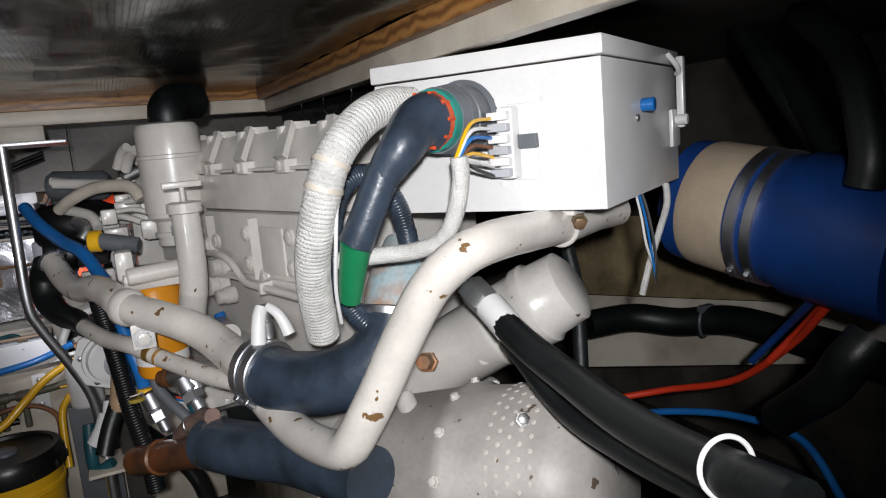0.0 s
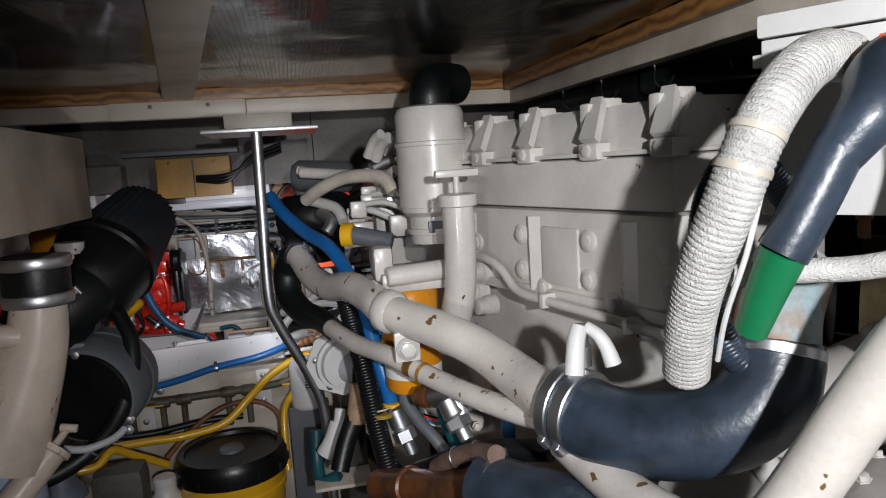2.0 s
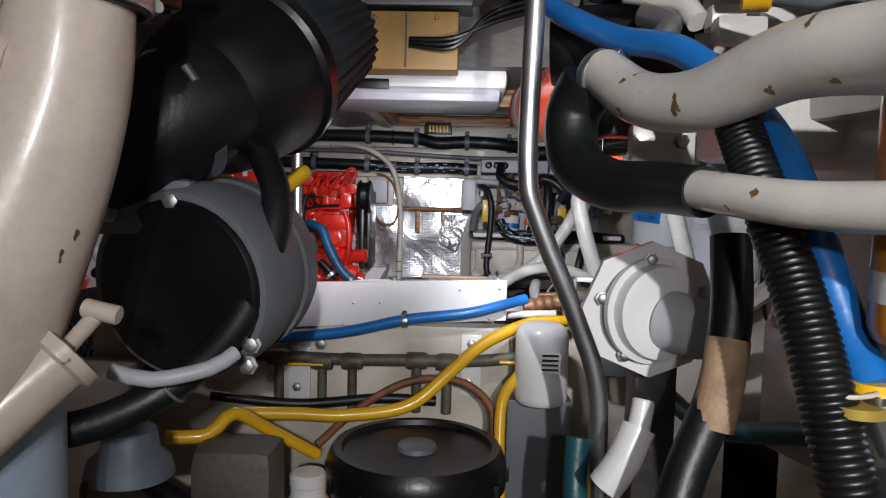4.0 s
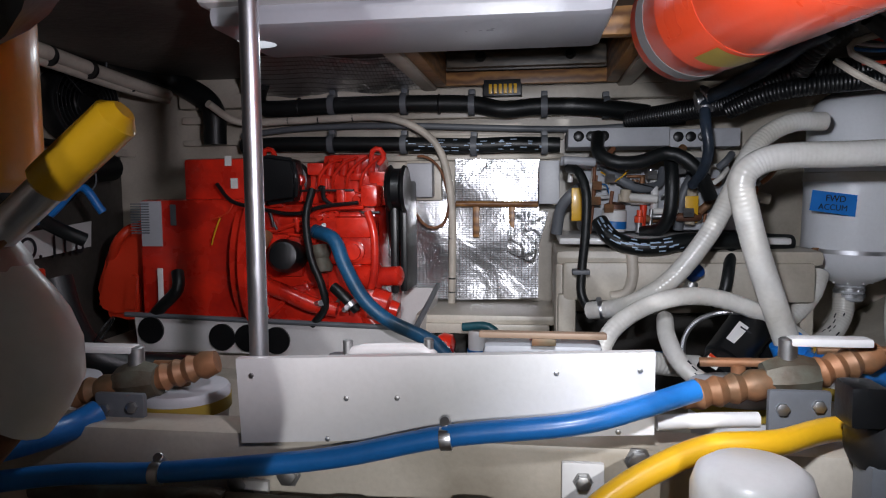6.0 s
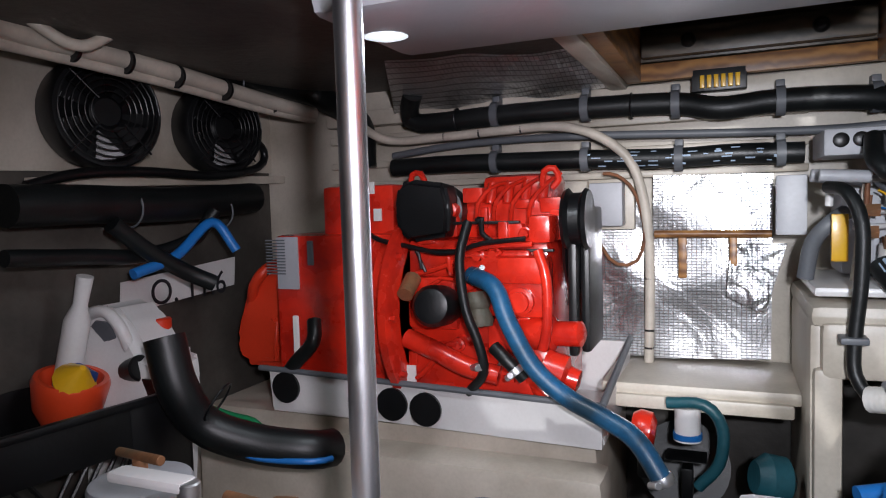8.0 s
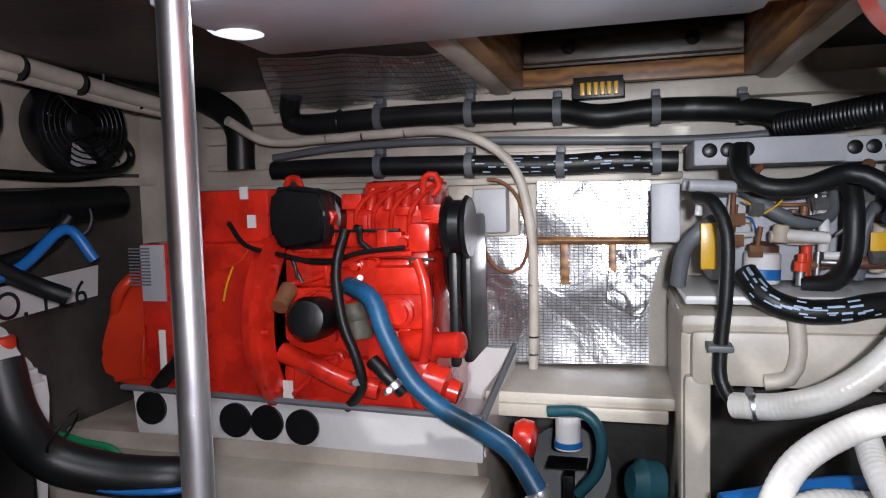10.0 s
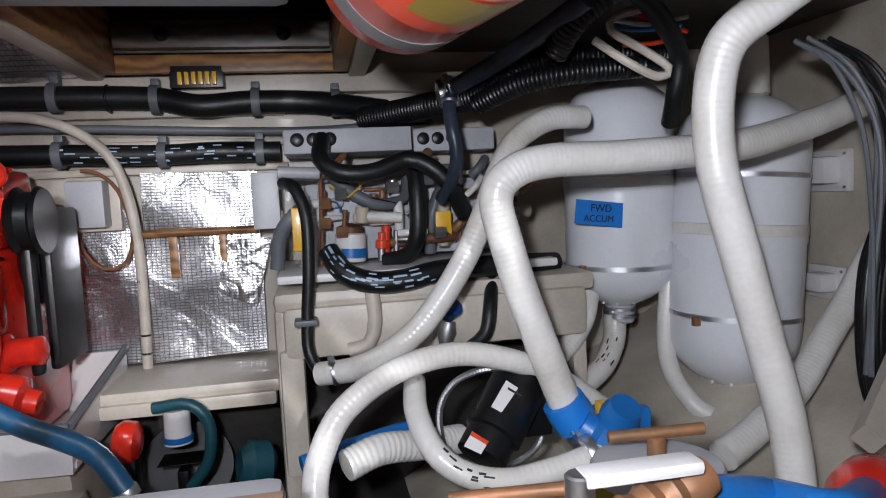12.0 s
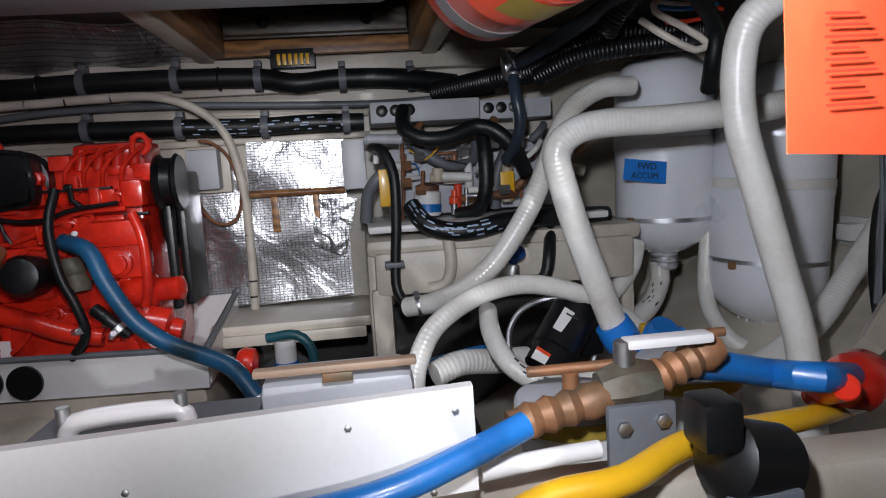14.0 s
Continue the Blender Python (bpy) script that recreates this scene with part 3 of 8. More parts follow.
pail_lid = part("lid", lathe((BX, BY, BZ - 0.06), (BX, BY, BZ + 0.004), [(0, 0.15), (0.0, 0.156), (0.6, 0.156), (0.85, 0.15), (1.0, 0.144), (1.0, 0.13), (0.86, 0.126), (0.86, 0)], 48), BLACK, bucket, "black ribbed lid")
part("spout_cap", lathe((BX, BY, BZ - 0.006), (BX, BY, BZ + 0.012), [(0, 0.036), (0.5, 0.034), (0.7, 0.028), (0.7, 0)], 28), GREY, pail_lid, "grey pouring cap")
for k in range(12):
    a = 2 * math.pi * k / 12
    part("lid_tab", box((-0.004, -0.004, -0.012), (0.004, 0.004, 0.012), 0.001, None, Matrix.Translation((BX + 0.157 * math.cos(a), BY + 0.157 * math.sin(a), BZ - 0.045))), BLACK, pail_lid)

# ---- red generator ----
gen = thing("generator", "glossy red diesel generator standing in a white drip tray", "generator")
GY = 2.72
part("alternator_housing", box((-0.901, 2.690, 0.940), (-0.60, 2.95, 0.60), 0.012), RED, gen)
part("alternator_shroud", lathe((-0.66, 2.82, 0.79), (-0.60, 2.82, 0.79), [(0, 0.17), (0.1, 0.185), (0.9, 0.185), (1, 0.17)], 36), RED, gen)
part("control_box", box((-0.80, 2.72, 0.90), (-0.64, 2.93, 1.035), 0.01), RED, gen)
part("block", box((-0.61, 2.70, 0.64), (-0.33, 2.94, 0.93), 0.02), RED, gen)
part("crankcase", box((-0.62, 2.68, 0.60), (-0.32, 2.95, 0.74), 0.03), RED, gen)
part("cylinder_head", box((-0.50, 2.74, 0.92), (-0.315, 2.92, 1.0), 0.012), RED, gen)
part("rocker_cover", box((-0.48, 2.78, 0.99), (-0.34, 2.90, 1.045), 0.018), RED, gen)
part("manifold", box((-0.45, 2.665, 0.79), (-0.325, 2.72, 0.90), 0.016), RED, gen)
part("air_filter", box((-0.589, 2.660, 1.033), (-0.503, 2.740, 0.927), 0.03), BLACK, gen, "black air filter box")
nameplate = part("nameplate", box((-0.893, 2.686, 0.936), (-0.842, 2.690, 0.830), 0.001), LIGHT_GREY, gen, "grey specification plate")
part("switch_plate", box((-0.820, 2.686, 0.928), (-0.806, 2.690, 0.879), 0.002), GREY, gen)
part("oil_filter", lathe((-0.530, 2.700, 0.805), (-0.516, 2.600, 0.818), [(0, 0.034), (0.1, 0.037), (0.85, 0.037), (0.97, 0.03), (1, 0.02), (1, 0)], 28), BLACK, gen, "glossy black oil filter")
part("drain_cap", lathe((-0.584, 2.680, 0.857), (-0.583, 2.640, 0.831), [(0, 0.016), (1, 0.015)], 16), BRONZE, gen, "copper-coloured cap")
part("starter", lathe((-0.377, 2.700, 0.760), (-0.267, 2.680, 0.766), [(0, 0.03), (0.5, 0.03), (0.55, 0.022), (0.95, 0.022), (1, 0.012)], 24), RED, gen)
part("water_pump", lathe((-0.333, 2.660, 0.707), (-0.274, 2.660, 0.690), [(0, 0.035), (0.6, 0.035), (0.7, 0.02), (1, 0.018)], 24), RED, gen)
part("flywheel_pulley", lathe((-0.315, 2.81, 0.90), (-0.285, 2.81, 0.90), [(0, 0.075), (0.2, 0.08), (0.4, 0.07), (0.6, 0.07), (0.8, 0.08), (1, 0.075)], 32), BLACK, gen)
part("belt_guard", box((-0.285, 2.74, 0.72), (-0.268, 2.88, 0.98), 0.01), BLACK, gen)
part("sump_pipe", tube([(-0.591, 2.660, 0.748), (-0.536, 2.655, 0.730), (-0.474, 2.655, 0.703), (-0.414, 2.660, 0.689)], 0.018), RED, gen)
part("label", box((-0.606, 2.672, 0.694), (-0.581, 2.675, 0.658), 0.0005), PAPER, gen, "white paper sticker")
part("sticker", box((-0.680, 2.712, 0.988), (-0.663, 2.716, 0.964), 0.0005), PAPER, gen)
part("sticker", box((-0.693, 2.712, 1.040), (-0.677, 2.716, 1.017), 0.0005), PAPER, gen)
for k in range(4):
    x = -0.47 + 0.033 * k
    part("injector_pipe", tube([(x, 2.72, 0.955), (x + 0.01, 2.70, 0.99), (x + 0.03, 2.72, 1.02), (x + 0.05, 2.76, 1.03 + 0.004 * k)], 0.0042, 8), RED, gen)
    part("injector", rod((x + 0.02, 2.74, 0.99), (x + 0.025, 2.75, 1.03), 0.009, 10), RED, gen)
rng = random.Random(4)
for k in range(16):
    x, z = rng.uniform(-0.58, -0.34), rng.uniform(0.66, 0.92)
    bolt(gen, (x, 2.699, z), (0, -1, 0), rng.uniform(0.005, 0.009), 0.012, RED)
# vent slots as black strips, the shade inside painted on
for k in range(9):
    z = 0.70 + 0.016 * k
    part("vent_shade_strip", box((-0.655, 2.687, z), (-0.615, 2.692, z + 0.007), 0), DARK_CUT, gen)
for lo, hi in (((-0.60, 2.685, 0.76), (-0.50, 2.71, 0.86)), ((-0.49, 2.68, 0.86), (-0.36, 2.70, 0.91)), ((-0.44, 2.675, 0.69), (-0.38, 2.705, 0.79)), ((-0.36, 2.67, 0.92), (-0.32, 2.74, 0.97)), ((-0.57, 2.70, 0.93), (-0.50, 2.78, 0.975))):
    part("casting_rib", box(lo, hi, 0.01), RED, gen)
part("fuel_line", tube([(-0.60, 2.69, 0.86), (-0.52, 2.675, 0.88), (-0.44, 2.67, 0.915), (-0.35, 2.665, 0.92)], 0.005, 8), RED, gen)
part("coolant_pipe", tube([(-0.34, 2.66, 0.91), (-0.325, 2.655, 0.86), (-0.325, 2.655, 0.78), (-0.335, 2.66, 0.74)], 0.009, 10), RED, gen)
hose("black_coolant_hose", [(-0.465, 2.660, 0.960), (-0.471, 2.630, 0.894), (-0.458, 2.620, 0.810), (-0.438, 2.620, 0.758), (-0.432, 2.630, 0.702), (-0.472, 2.660, 0.655)], 0.0085, RUBBER, "black rubber hose on the generator")
bh = hose("blue_exhaust_hose", [(-0.457, 2.650, 0.868), (-0.402, 2.610, 0.851), (-0.377, 2.600, 0.797), (-0.336, 2.600, 0.724), (-0.281, 2.600, 0.678), (-0.215, 2.580, 0.654), (-0.169, 2.560, 0.633), (-0.130, 2.540, 0.583)], 0.0155, mat("blue_striped_hose", (0.012, 0.10, 0.22), 0.4, 0, 0.3, 14, 0.1, 150, dirt=(0.01, 0.03, 0.05)), "blue and black striped hose hanging from the generator")
clamp(bh, (-0.448, 2.645, 0.866), (0.5, 0, -0.4), 0.0155)
clamp(bh, (-0.130, 2.540, 0.585), (0.4, 0, -0.8), 0.0155)
hose("short_rubber_hose", [(-0.412, 2.630, 0.746), (-0.385, 2.620, 0.726), (-0.360, 2.630, 0.697)], 0.0120, RUBBER, "short black hose with a steel clamp")
tray = thing("drip_tray", "white metal drip tray with round holes under the generator", "tray")
T0, T1 = (-0.901, 2.655, 0.670), (-0.234, 2.655, 0.649)
tray_front = part("front", sheet([T0, (-0.895, 2.655, 0.593), (-0.237, 2.655, 0.577), T1], 0.008, 1), WHITE, tray)
part("rim", rod((T0[0] - 0.02, 2.65, T0[2] + 0.004), (T1[0], 2.65, T1[2] + 0.004), 0.006, 8), GREY, tray)
part("end", sheet([T1, (-0.237, 2.655, 0.577), (T1[0] + 0.005, 2.96, 0.60), (T1[0] + 0.005, 2.96, 0.70)], 0.008, 1), WHITE, tray)
part("end_rim", rod((T1[0], 2.65, T1[2] + 0.004), (T1[0] + 0.005, 2.965, 0.705), 0.007, 8), GREY, tray)
part("back", box((T0[0], 2.955, 0.585), (T1[0], 2.963, 0.70), 0), WHITE, tray)
part("bottom", box((T0[0], 2.665, 0.583), (T1[0], 2.955, 0.593), 0), WHITE, tray)
# holes drawn as black discs that stand for the shade within
for q in ((-0.857, 2.645, 0.638), (-0.683, 2.645, 0.625), (-0.621, 2.645, 0.624), (-0.553, 2.645, 0.620)):
    part("hole_shade_disc", lathe(Vector(q), Vector(q) + Vector((0, 0.006, 0)), [(0, 0.031), (1, 0.031)], 32), BLACK, tray_front, "black disc for the shade in a round hole")
sb = thing("relay_box", "clear grey relay box on the bulkhead", "electrical box")
part("case", box((-0.303, 2.975, 1.026), (-0.236, 2.930, 0.938), 0.005), LIGHT_GREY, sb)
part("base", box((-0.311, 2.995, 1.034), (-0.218, 2.970, 0.930), 0.003), GEL, sb)
part("lead", tube([(-0.289, 2.940, 0.933), (-0.276, 2.930, 0.892), (-0.248, 2.930, 0.862), (-0.211, 2.940, 0.868), (-0.196, 2.950, 0.925), (-0.215, 2.950, 1.005), (-0.249, 2.950, 1.040), (-0.277, 2.950, 1.045)], 0.0035, 8), COPPER, sb, "brown cable loop")
can = thing("fuel_can", "red plastic fuel can beside the generator", "fuel can")
part("body", prism([(-0.911, 2.760, 0.895), (-0.980, 2.760, 0.881), (-1.030, 2.760, 0.838), (-1.063, 2.760, 0.765), (-1.084, 2.760, 0.692), (-1.071, 2.760, 0.651), (-1.026, 2.760, 0.633), (-0.927, 2.760, 0.640)], 0.15, 0.022), RED_PLASTIC, can)
part("moulded_rib", prism([(-0.965, 2.750, 0.759), (-0.983, 2.750, 0.741), (-0.996, 2.750, 0.664), (-0.958, 2.750, 0.661), (-0.944, 2.750, 0.749)], 0.03, 0.006), RED_PLASTIC, can)
part("handle", tube([(-0.970, 2.800, 0.872), (-0.967, 2.745, 0.863), (-0.999, 2.745, 0.828), (-1.044, 2.790, 0.771)], 0.012, 14), RED_PLASTIC, can)

# ---- white tanks and hoses on the right ----
def tank(p0, p1, r, straps, label):
    t = thing("accumulator_tank", label, "tank", "accumulator tanks")
    h = (Vector(p1) - Vector(p0)).length
    d = r * 0.8 / h
    prof = [(0, 0), (0.004, r * 0.3)] + [(d * (1 - math.cos(a)), r * math.sin(a)) for a in [0.35 + 0.24 * k for k in range(6)]] + [(0.5, r), (0.5, r * 1.012), (0.53, r * 1.012), (0.53, r)]
    prof += [(1 - d * (1 - math.sin(a)), r * math.cos(a)) for a in [0.1 + 0.25 * k for k in range(6)]] + [(1, 0)]
    part("shell", lathe(p0, p1, prof, 44), WHITE_TANK, t)
    v = Vector(p1) - Vector(p0)
    for s in straps:
        c = Vector(p0) + v * s
        strap = part("strap", lathe(c - v.normalized() * 0.0045, c + v.normalized() * 0.0045, [(0, r), (0, r * 1.012), (1, r * 1.012), (1, r)], 44), STEEL, t, "stainless band")
        part("strap_lug", box(c + Vector((-r * 0.9 - 0.008, -r * 0.5, -0.008)), c + Vector((-r * 0.9 + 0.008, -r * 0.5 + 0.012, 0.008)), 0.002), BRONZE, strap)
    part("neck", rod(Vector(p0) - v.normalized() * 0.035, Vector(p0) + v.normalized() * 0.01, r * 0.28), LIGHT_GREY, t)
    for s in (0.008, 0.022):
        clamp(t, Vector(p0) - v.normalized() * s, v, r * 0.29, 0.008)
    for k in range(9):
        a = 2 * math.pi * k / 9
        bolt(t, Vector(p0) + Vector((r * 0.42 * math.cos(a), r * 0.42 * math.sin(a), 0.014)), (0, 0, -1), 0.003, 0.008, WHITE_TANK)
    band = Vector(p0) + v * 0.52
    part("moulded_band", lathe(band, band + v.normalized() * 0.022, [(0, r), (0.1, r * 1.02), (0.9, r * 1.02), (1, r)], 44), PVC, t)
    return t


t1 = tank((0.719, 2.800, 0.739), (0.726, 2.800, 1.173), 0.1025, (0.18,), "white pressure tank with a steel band and blue tape label")
t2 = tank((0.887, 2.700, 0.593), (0.923, 2.700, 1.124), 0.1160, (0.25, 0.72), "larger white pressure tank with two steel bands")
tape = part("tape_label", sheet([(0.595, 2.697, 0.950), (0.590, 2.697, 0.908), (0.679, 2.697, 0.894), (0.682, 2.697, 0.938)], 0.001, 4), TAPE, t1, "torn blue tape label")
face = Matrix.Translation((0.639, 2.693, 0.931)) @ pose(0, 0, 0, 90, 5, 8)
letters("FWD", 0.019, face, INK, t1)
letters("ACCUM", 0.017, Matrix.Translation((0.634, 2.693, 0.913)) @ pose(0, 0, 0, 90, 5, 8), INK, t1)
part("nipple", rod((0.937, 2.720, 1.116), (0.933, 2.720, 1.230), 0.045), PVC, t2, "white moulded top pipe")
WH = "white ribbed sanitation hose"
RB = dict(rib=0.00045, pitch=0.0075, seg=16)
hose("sanitation_hose", [(0.678, 2.200, 1.190), (0.629, 2.220, 1.155), (0.588, 2.240, 1.119), (0.577, 2.250, 1.060), (0.581, 2.250, 0.985), (0.606, 2.250, 0.895), (0.637, 2.250, 0.788), (0.663, 2.250, 0.697), (0.678, 2.250, 0.605), (0.685, 2.250, 0.526)],
     0.0218, PVC, WH + " looping down in front of the tanks", "hose", "sanitation hoses", **RB)
hose("sanitation_hose", [(1.233, 2.620, 1.096), (1.019, 2.520, 1.082), (0.864, 2.460, 1.047), (0.722, 2.420, 1.019), (0.557, 2.400, 1.009), (0.439, 2.400, 1.007), (0.389, 2.400, 0.992), (0.370, 2.400, 0.962), (0.381, 2.400, 0.907), (0.401, 2.400, 0.836), (0.429, 2.400, 0.755), (0.454, 2.400, 0.687), (0.473, 2.400, 0.658)],
     0.0216, PVC, WH + " bent down to a blue valve", "hose", "sanitation hoses", **RB)
hose("sanitation_hose", [(0.582, 2.620, 1.083), (0.516, 2.600, 1.079), (0.456, 2.580, 1.048), (0.416, 2.550, 0.997), (0.389, 2.540, 0.940), (0.350, 2.530, 0.868), (0.292, 2.530, 0.790), (0.237, 2.540, 0.745), (0.189, 2.580, 0.717), (0.139, 2.620, 0.704)],
     0.0181, PVC, "white sanitation hose running behind the pumps", "hose", "sanitation hoses", **RB)
hose("sanitation_hose", [(0.128, 2.300, 0.580), (0.125, 2.320, 0.637), (0.134, 2.340, 0.680), (0.166, 2.360, 0.727), (0.232, 2.380, 0.762), (0.307, 2.400, 0.770), (0.380, 2.420, 0.752), (0.454, 2.450, 0.715), (0.524, 2.480, 0.663), (0.587, 2.500, 0.606)],
     0.0152, PVC, "white sanitation hose arching over the black pump", "hose", "sanitation hoses", **RB)
hose("sanitation_hose", [(0.268, 2.500, 0.712), (0.258, 2.420, 0.693), (0.270, 2.370, 0.661), (0.303, 2.350, 0.635), (0.350, 2.340, 0.624), (0.401, 2.340, 0.628), (0.450, 2.340, 0.638), (0.478, 2.350, 0.644)],
     0.0152, PVC, "white sanitation hose with handwritten marks into the blue valve", "hose", "sanitation hoses", **RB)
hose("sanitation_hose", [(0.707, 2.800, 0.720), (0.700, 2.790, 0.672), (0.659, 2.760, 0.627), (0.584, 2.720, 0.603), (0.511, 2.700, 0.596)], 0.0213, PVC, "white hose below the smaller tank", "hose", "sanitation hoses", **RB)
hose("sanitation_hose", [(0.632, 2.740, 0.774), (0.609, 2.720, 0.727), (0.563, 2.700, 0.683), (0.496, 2.680, 0.654)], 0.0186, PVC, "white hose behind the smaller tank", "hose", "sanitation hoses", **RB)
hose("sanitation_hose", [(0.882, 2.700, 0.568), (0.865, 2.690, 0.535), (0.806, 2.650, 0.481), (0.739, 2.600, 0.468)], 0.0248, PVC, "white hose below the larger tank", "hose", "sanitation hoses", **RB)
hose("sanitation_hose", [(0.813, 2.760, 0.856), (0.794, 2.750, 0.771), (0.776, 2.730, 0.677), (0.773, 2.700, 0.619), (0.789, 2.660, 0.575), (0.810, 2.640, 0.557)], 0.0163, PVC, "thin white hose between the tanks", "hose", "sanitation hoses", **RB)
hose("sanitation_hose", [(1.059, 2.550, 0.843), (0.990, 2.530, 0.764), (0.916, 2.500, 0.701), (0.850, 2.470, 0.651), (0.760, 2.430, 0.616), (0.679, 2.400, 0.591)], 0.0219, PVC, WH + " along the hull", "hose", "sanitation hoses", **RB)
for ob, q, w, r in ((t1, (0.708, 2.800, 0.726), (0, 0, 1), 0.0224), (t1, (0.708, 2.800, 0.712), (0, 0, 1), 0.0224),
                    (t2, (0.881, 2.700, 0.583), (0, 0, 1), 0.0259), (t2, (0.880, 2.700, 0.569), (0, 0, 1), 0.0259)):
    clamp(ob, q, w, r, 0.009)
# black motor pump, steel braided loop, blue valve
pump = thing("diaphragm_pump", "black cylindrical motor pump with white label", "pump")
motor = part("motor", lathe((0.414, 2.460, 0.715), (0.334, 2.400, 0.630), [(0, 0.02), (0.02, 0.036), (0.07, 0.039), (0.72, 0.039), (0.74, 0.034), (0.98, 0.034), (1, 0.02)], 32), BLACK, pump)
part("foot", box((0.396, 2.440, 0.694), (0.449, 2.470, 0.634), 0.006), BLACK, pump)
part("label", sheet([(0.377, 2.412, 0.726), (0.351, 2.395, 0.699), (0.379, 2.395, 0.680), (0.405, 2.412, 0.705)], 0.001, 1), PAPER, motor, "white printed label")
part("warning_label", sheet([(0.320, 2.372, 0.678), (0.307, 2.366, 0.663), (0.328, 2.366, 0.650), (0.340, 2.372, 0.663)], 0.001, 1), PAPER, motor, "orange and white warning label")
for k in range(5):
    part("print_line", sheet([(0.378, 2.408, 0.718), (0.377, 2.408, 0.715), (0.394, 2.406, 0.704), (0.396, 2.406, 0.706)], 0.0006, 1), INK, pump).location = (-0.0045 * k, 0, -0.0075 * k)
part("warning_strip", sheet([(0.320, 2.3708, 0.6782), (0.3165, 2.3695, 0.6745), (0.3367, 2.3695, 0.6597), (0.340, 2.3708, 0.6632)], 0.0008, 1), ORANGE, motor, "orange strip")
loop_c, loop = Vector((0.372, 2.440, 0.657)), []
for k in range(15):
    a = 0.4 + 2 * math.pi * k / 13
    loop.append(loop_c + Vector((0.078 * math.cos(a), 0.012 * math.sin(3 * a) + 0.004 * k, 0.080 * math.sin(a))))
hose("braided_steel_hose", loop, 0.0045, STEEL, "coiled braided steel hose round the pump", rib=0.0005, pitch=0.004, seg=8)
yv = thing("y_valve", "blue plastic diverter valve with hose tails", "valve")
part("body", lathe((0.464, 2.380, 0.669), (0.517, 2.360, 0.628), [(0, 0.02), (0.2, 0.024), (0.3, 0.036), (0.75, 0.038), (0.8, 0.028), (1, 0.024)], 28), BLUE, yv)
part("knob", lathe((0.503, 2.360, 0.671), (0.509, 2.340, 0.699), [(0, 0.024), (0.5, 0.026), (1, 0.02)], 20), BLUE, yv)
part("lever", box((0.502, 2.350, 0.691), (0.549, 2.370, 0.662), 0.006), BLUE, yv)
part("tape_band", lathe((0.448, 2.400, 0.696), (0.467, 2.400, 0.662), [(0, 0.028), (0.5, 0.03), (1, 0.029)], 24), TAPE, yv, "blue tape wrap")
clamp(yv, (0.473, 2.385, 0.659), (0.6, 0, -0.5), 0.027)
clamp(yv, (0.466, 2.350, 0.638), (0.9, 0, 0.3), 0.026)
part("end_plug", box((0.488, 2.370, 0.695), (0.511, 2.390, 0.675), 0.003), YELLOW, yv)
# pump units on the bench
def control_box(lo, hi, label):
    c = thing("control_box", label, "electrical box", "control boxes")
    part("case", box(lo, hi, 0.004), LIGHT_GREY, c)
    for k in range(3):
        q = Vector((lo[0] + 0.024 + 0.028 * k, lo[1] + 0.001, (lo[2] + hi[2]) / 2 + 0.003))
        part("cable_gland", lathe(q, q - Vector((0, 0.004, 0)), [(0, 0.012), (0.6, 0.012), (1, 0.009)], 18), BLACK, c)
    return c


control_box((0.100, 2.790, 1.051), (0.325, 2.95, 1.094), "light grey control box with three cable glands")
control_box((0.335, 2.870, 1.052), ((0.499, 2.870, 1.087)[0], 2.98, (0.338, 2.870, 1.095)[2]), "smaller light grey control box")
base = solo("unit_tray", box((0.078, 2.700, 0.835), (0.56, 2.98, 0.850), 0.006), WHITE, "white drip tray under the cooling units", "tray")
solo("grey_cover", box((0.035, 2.880, 0.921), (0.084, 2.860, 1.025), 0.003), LIGHT_GREY, "grey panel beside the cooling unit", "panel")
hose("black_drain_hose", [(0.098, 2.720, 1.001), (0.116, 2.670, 0.993), (0.132, 2.650, 0.948), (0.131, 2.645, 0.864), (0.124, 2.645, 0.785), (0.124, 2.640, 0.732), (0.147, 2.620, 0.694)], 0.0097, RUBBER, "black hose hanging over the bench edge")
solo("hose_saddle", box((0.104, 2.665, 0.787), (0.140, 2.628, 0.777), 0.003), GREY, "grey saddle clip on the bench", "clip")
hose("dark_control_lead", [(0.166, 2.770, 1.074), (0.162, 2.720, 1.037), (0.189, 2.700, 1.014), (0.244, 2.700, 1.012), (0.304, 2.710, 1.031), (0.340, 2.700, 1.017), (0.372, 2.700, 0.985), (0.399, 2.720, 0.935)], 0.0149, RUBBER, "thick dark hose looping below the control box")
lag = hose("lagged_hose", [(0.164, 2.700, 0.886), (0.186, 2.670, 0.853), (0.229, 2.660, 0.835), (0.285, 2.660, 0.835), (0.339, 2.670, 0.844), (0.450, 2.700, 0.844), (0.572, 2.750, 0.836)], 0.0182, RUBBER, "dark blue lagged hose with white printing")
hose("black_hose_upright", [(0.322, 2.760, 1.018), (0.322, 2.740, 0.969), (0.318, 2.740, 0.900), (0.301, 2.760, 0.865), (0.263, 2.780, 0.856)], 0.0148, RUBBER, "upright black hose on the cooling unit")
hose("grey_drain_hose", [(0.075, 2.800, 0.853), (0.085, 2.790, 0.912), (0.111, 2.780, 0.946), (0.131, 2.800, 0.959)], 0.0129, GREY, "grey hose curled beside the unit")
hose("grey_upper_hose", [(0.175, 2.800, 1.016), (0.211, 2.780, 0.980), (0.259, 2.780, 0.957), (0.303, 2.800, 0.965), (0.318, 2.820, 1.000)], 0.0110, GREY, "grey hose looping over the fittings")
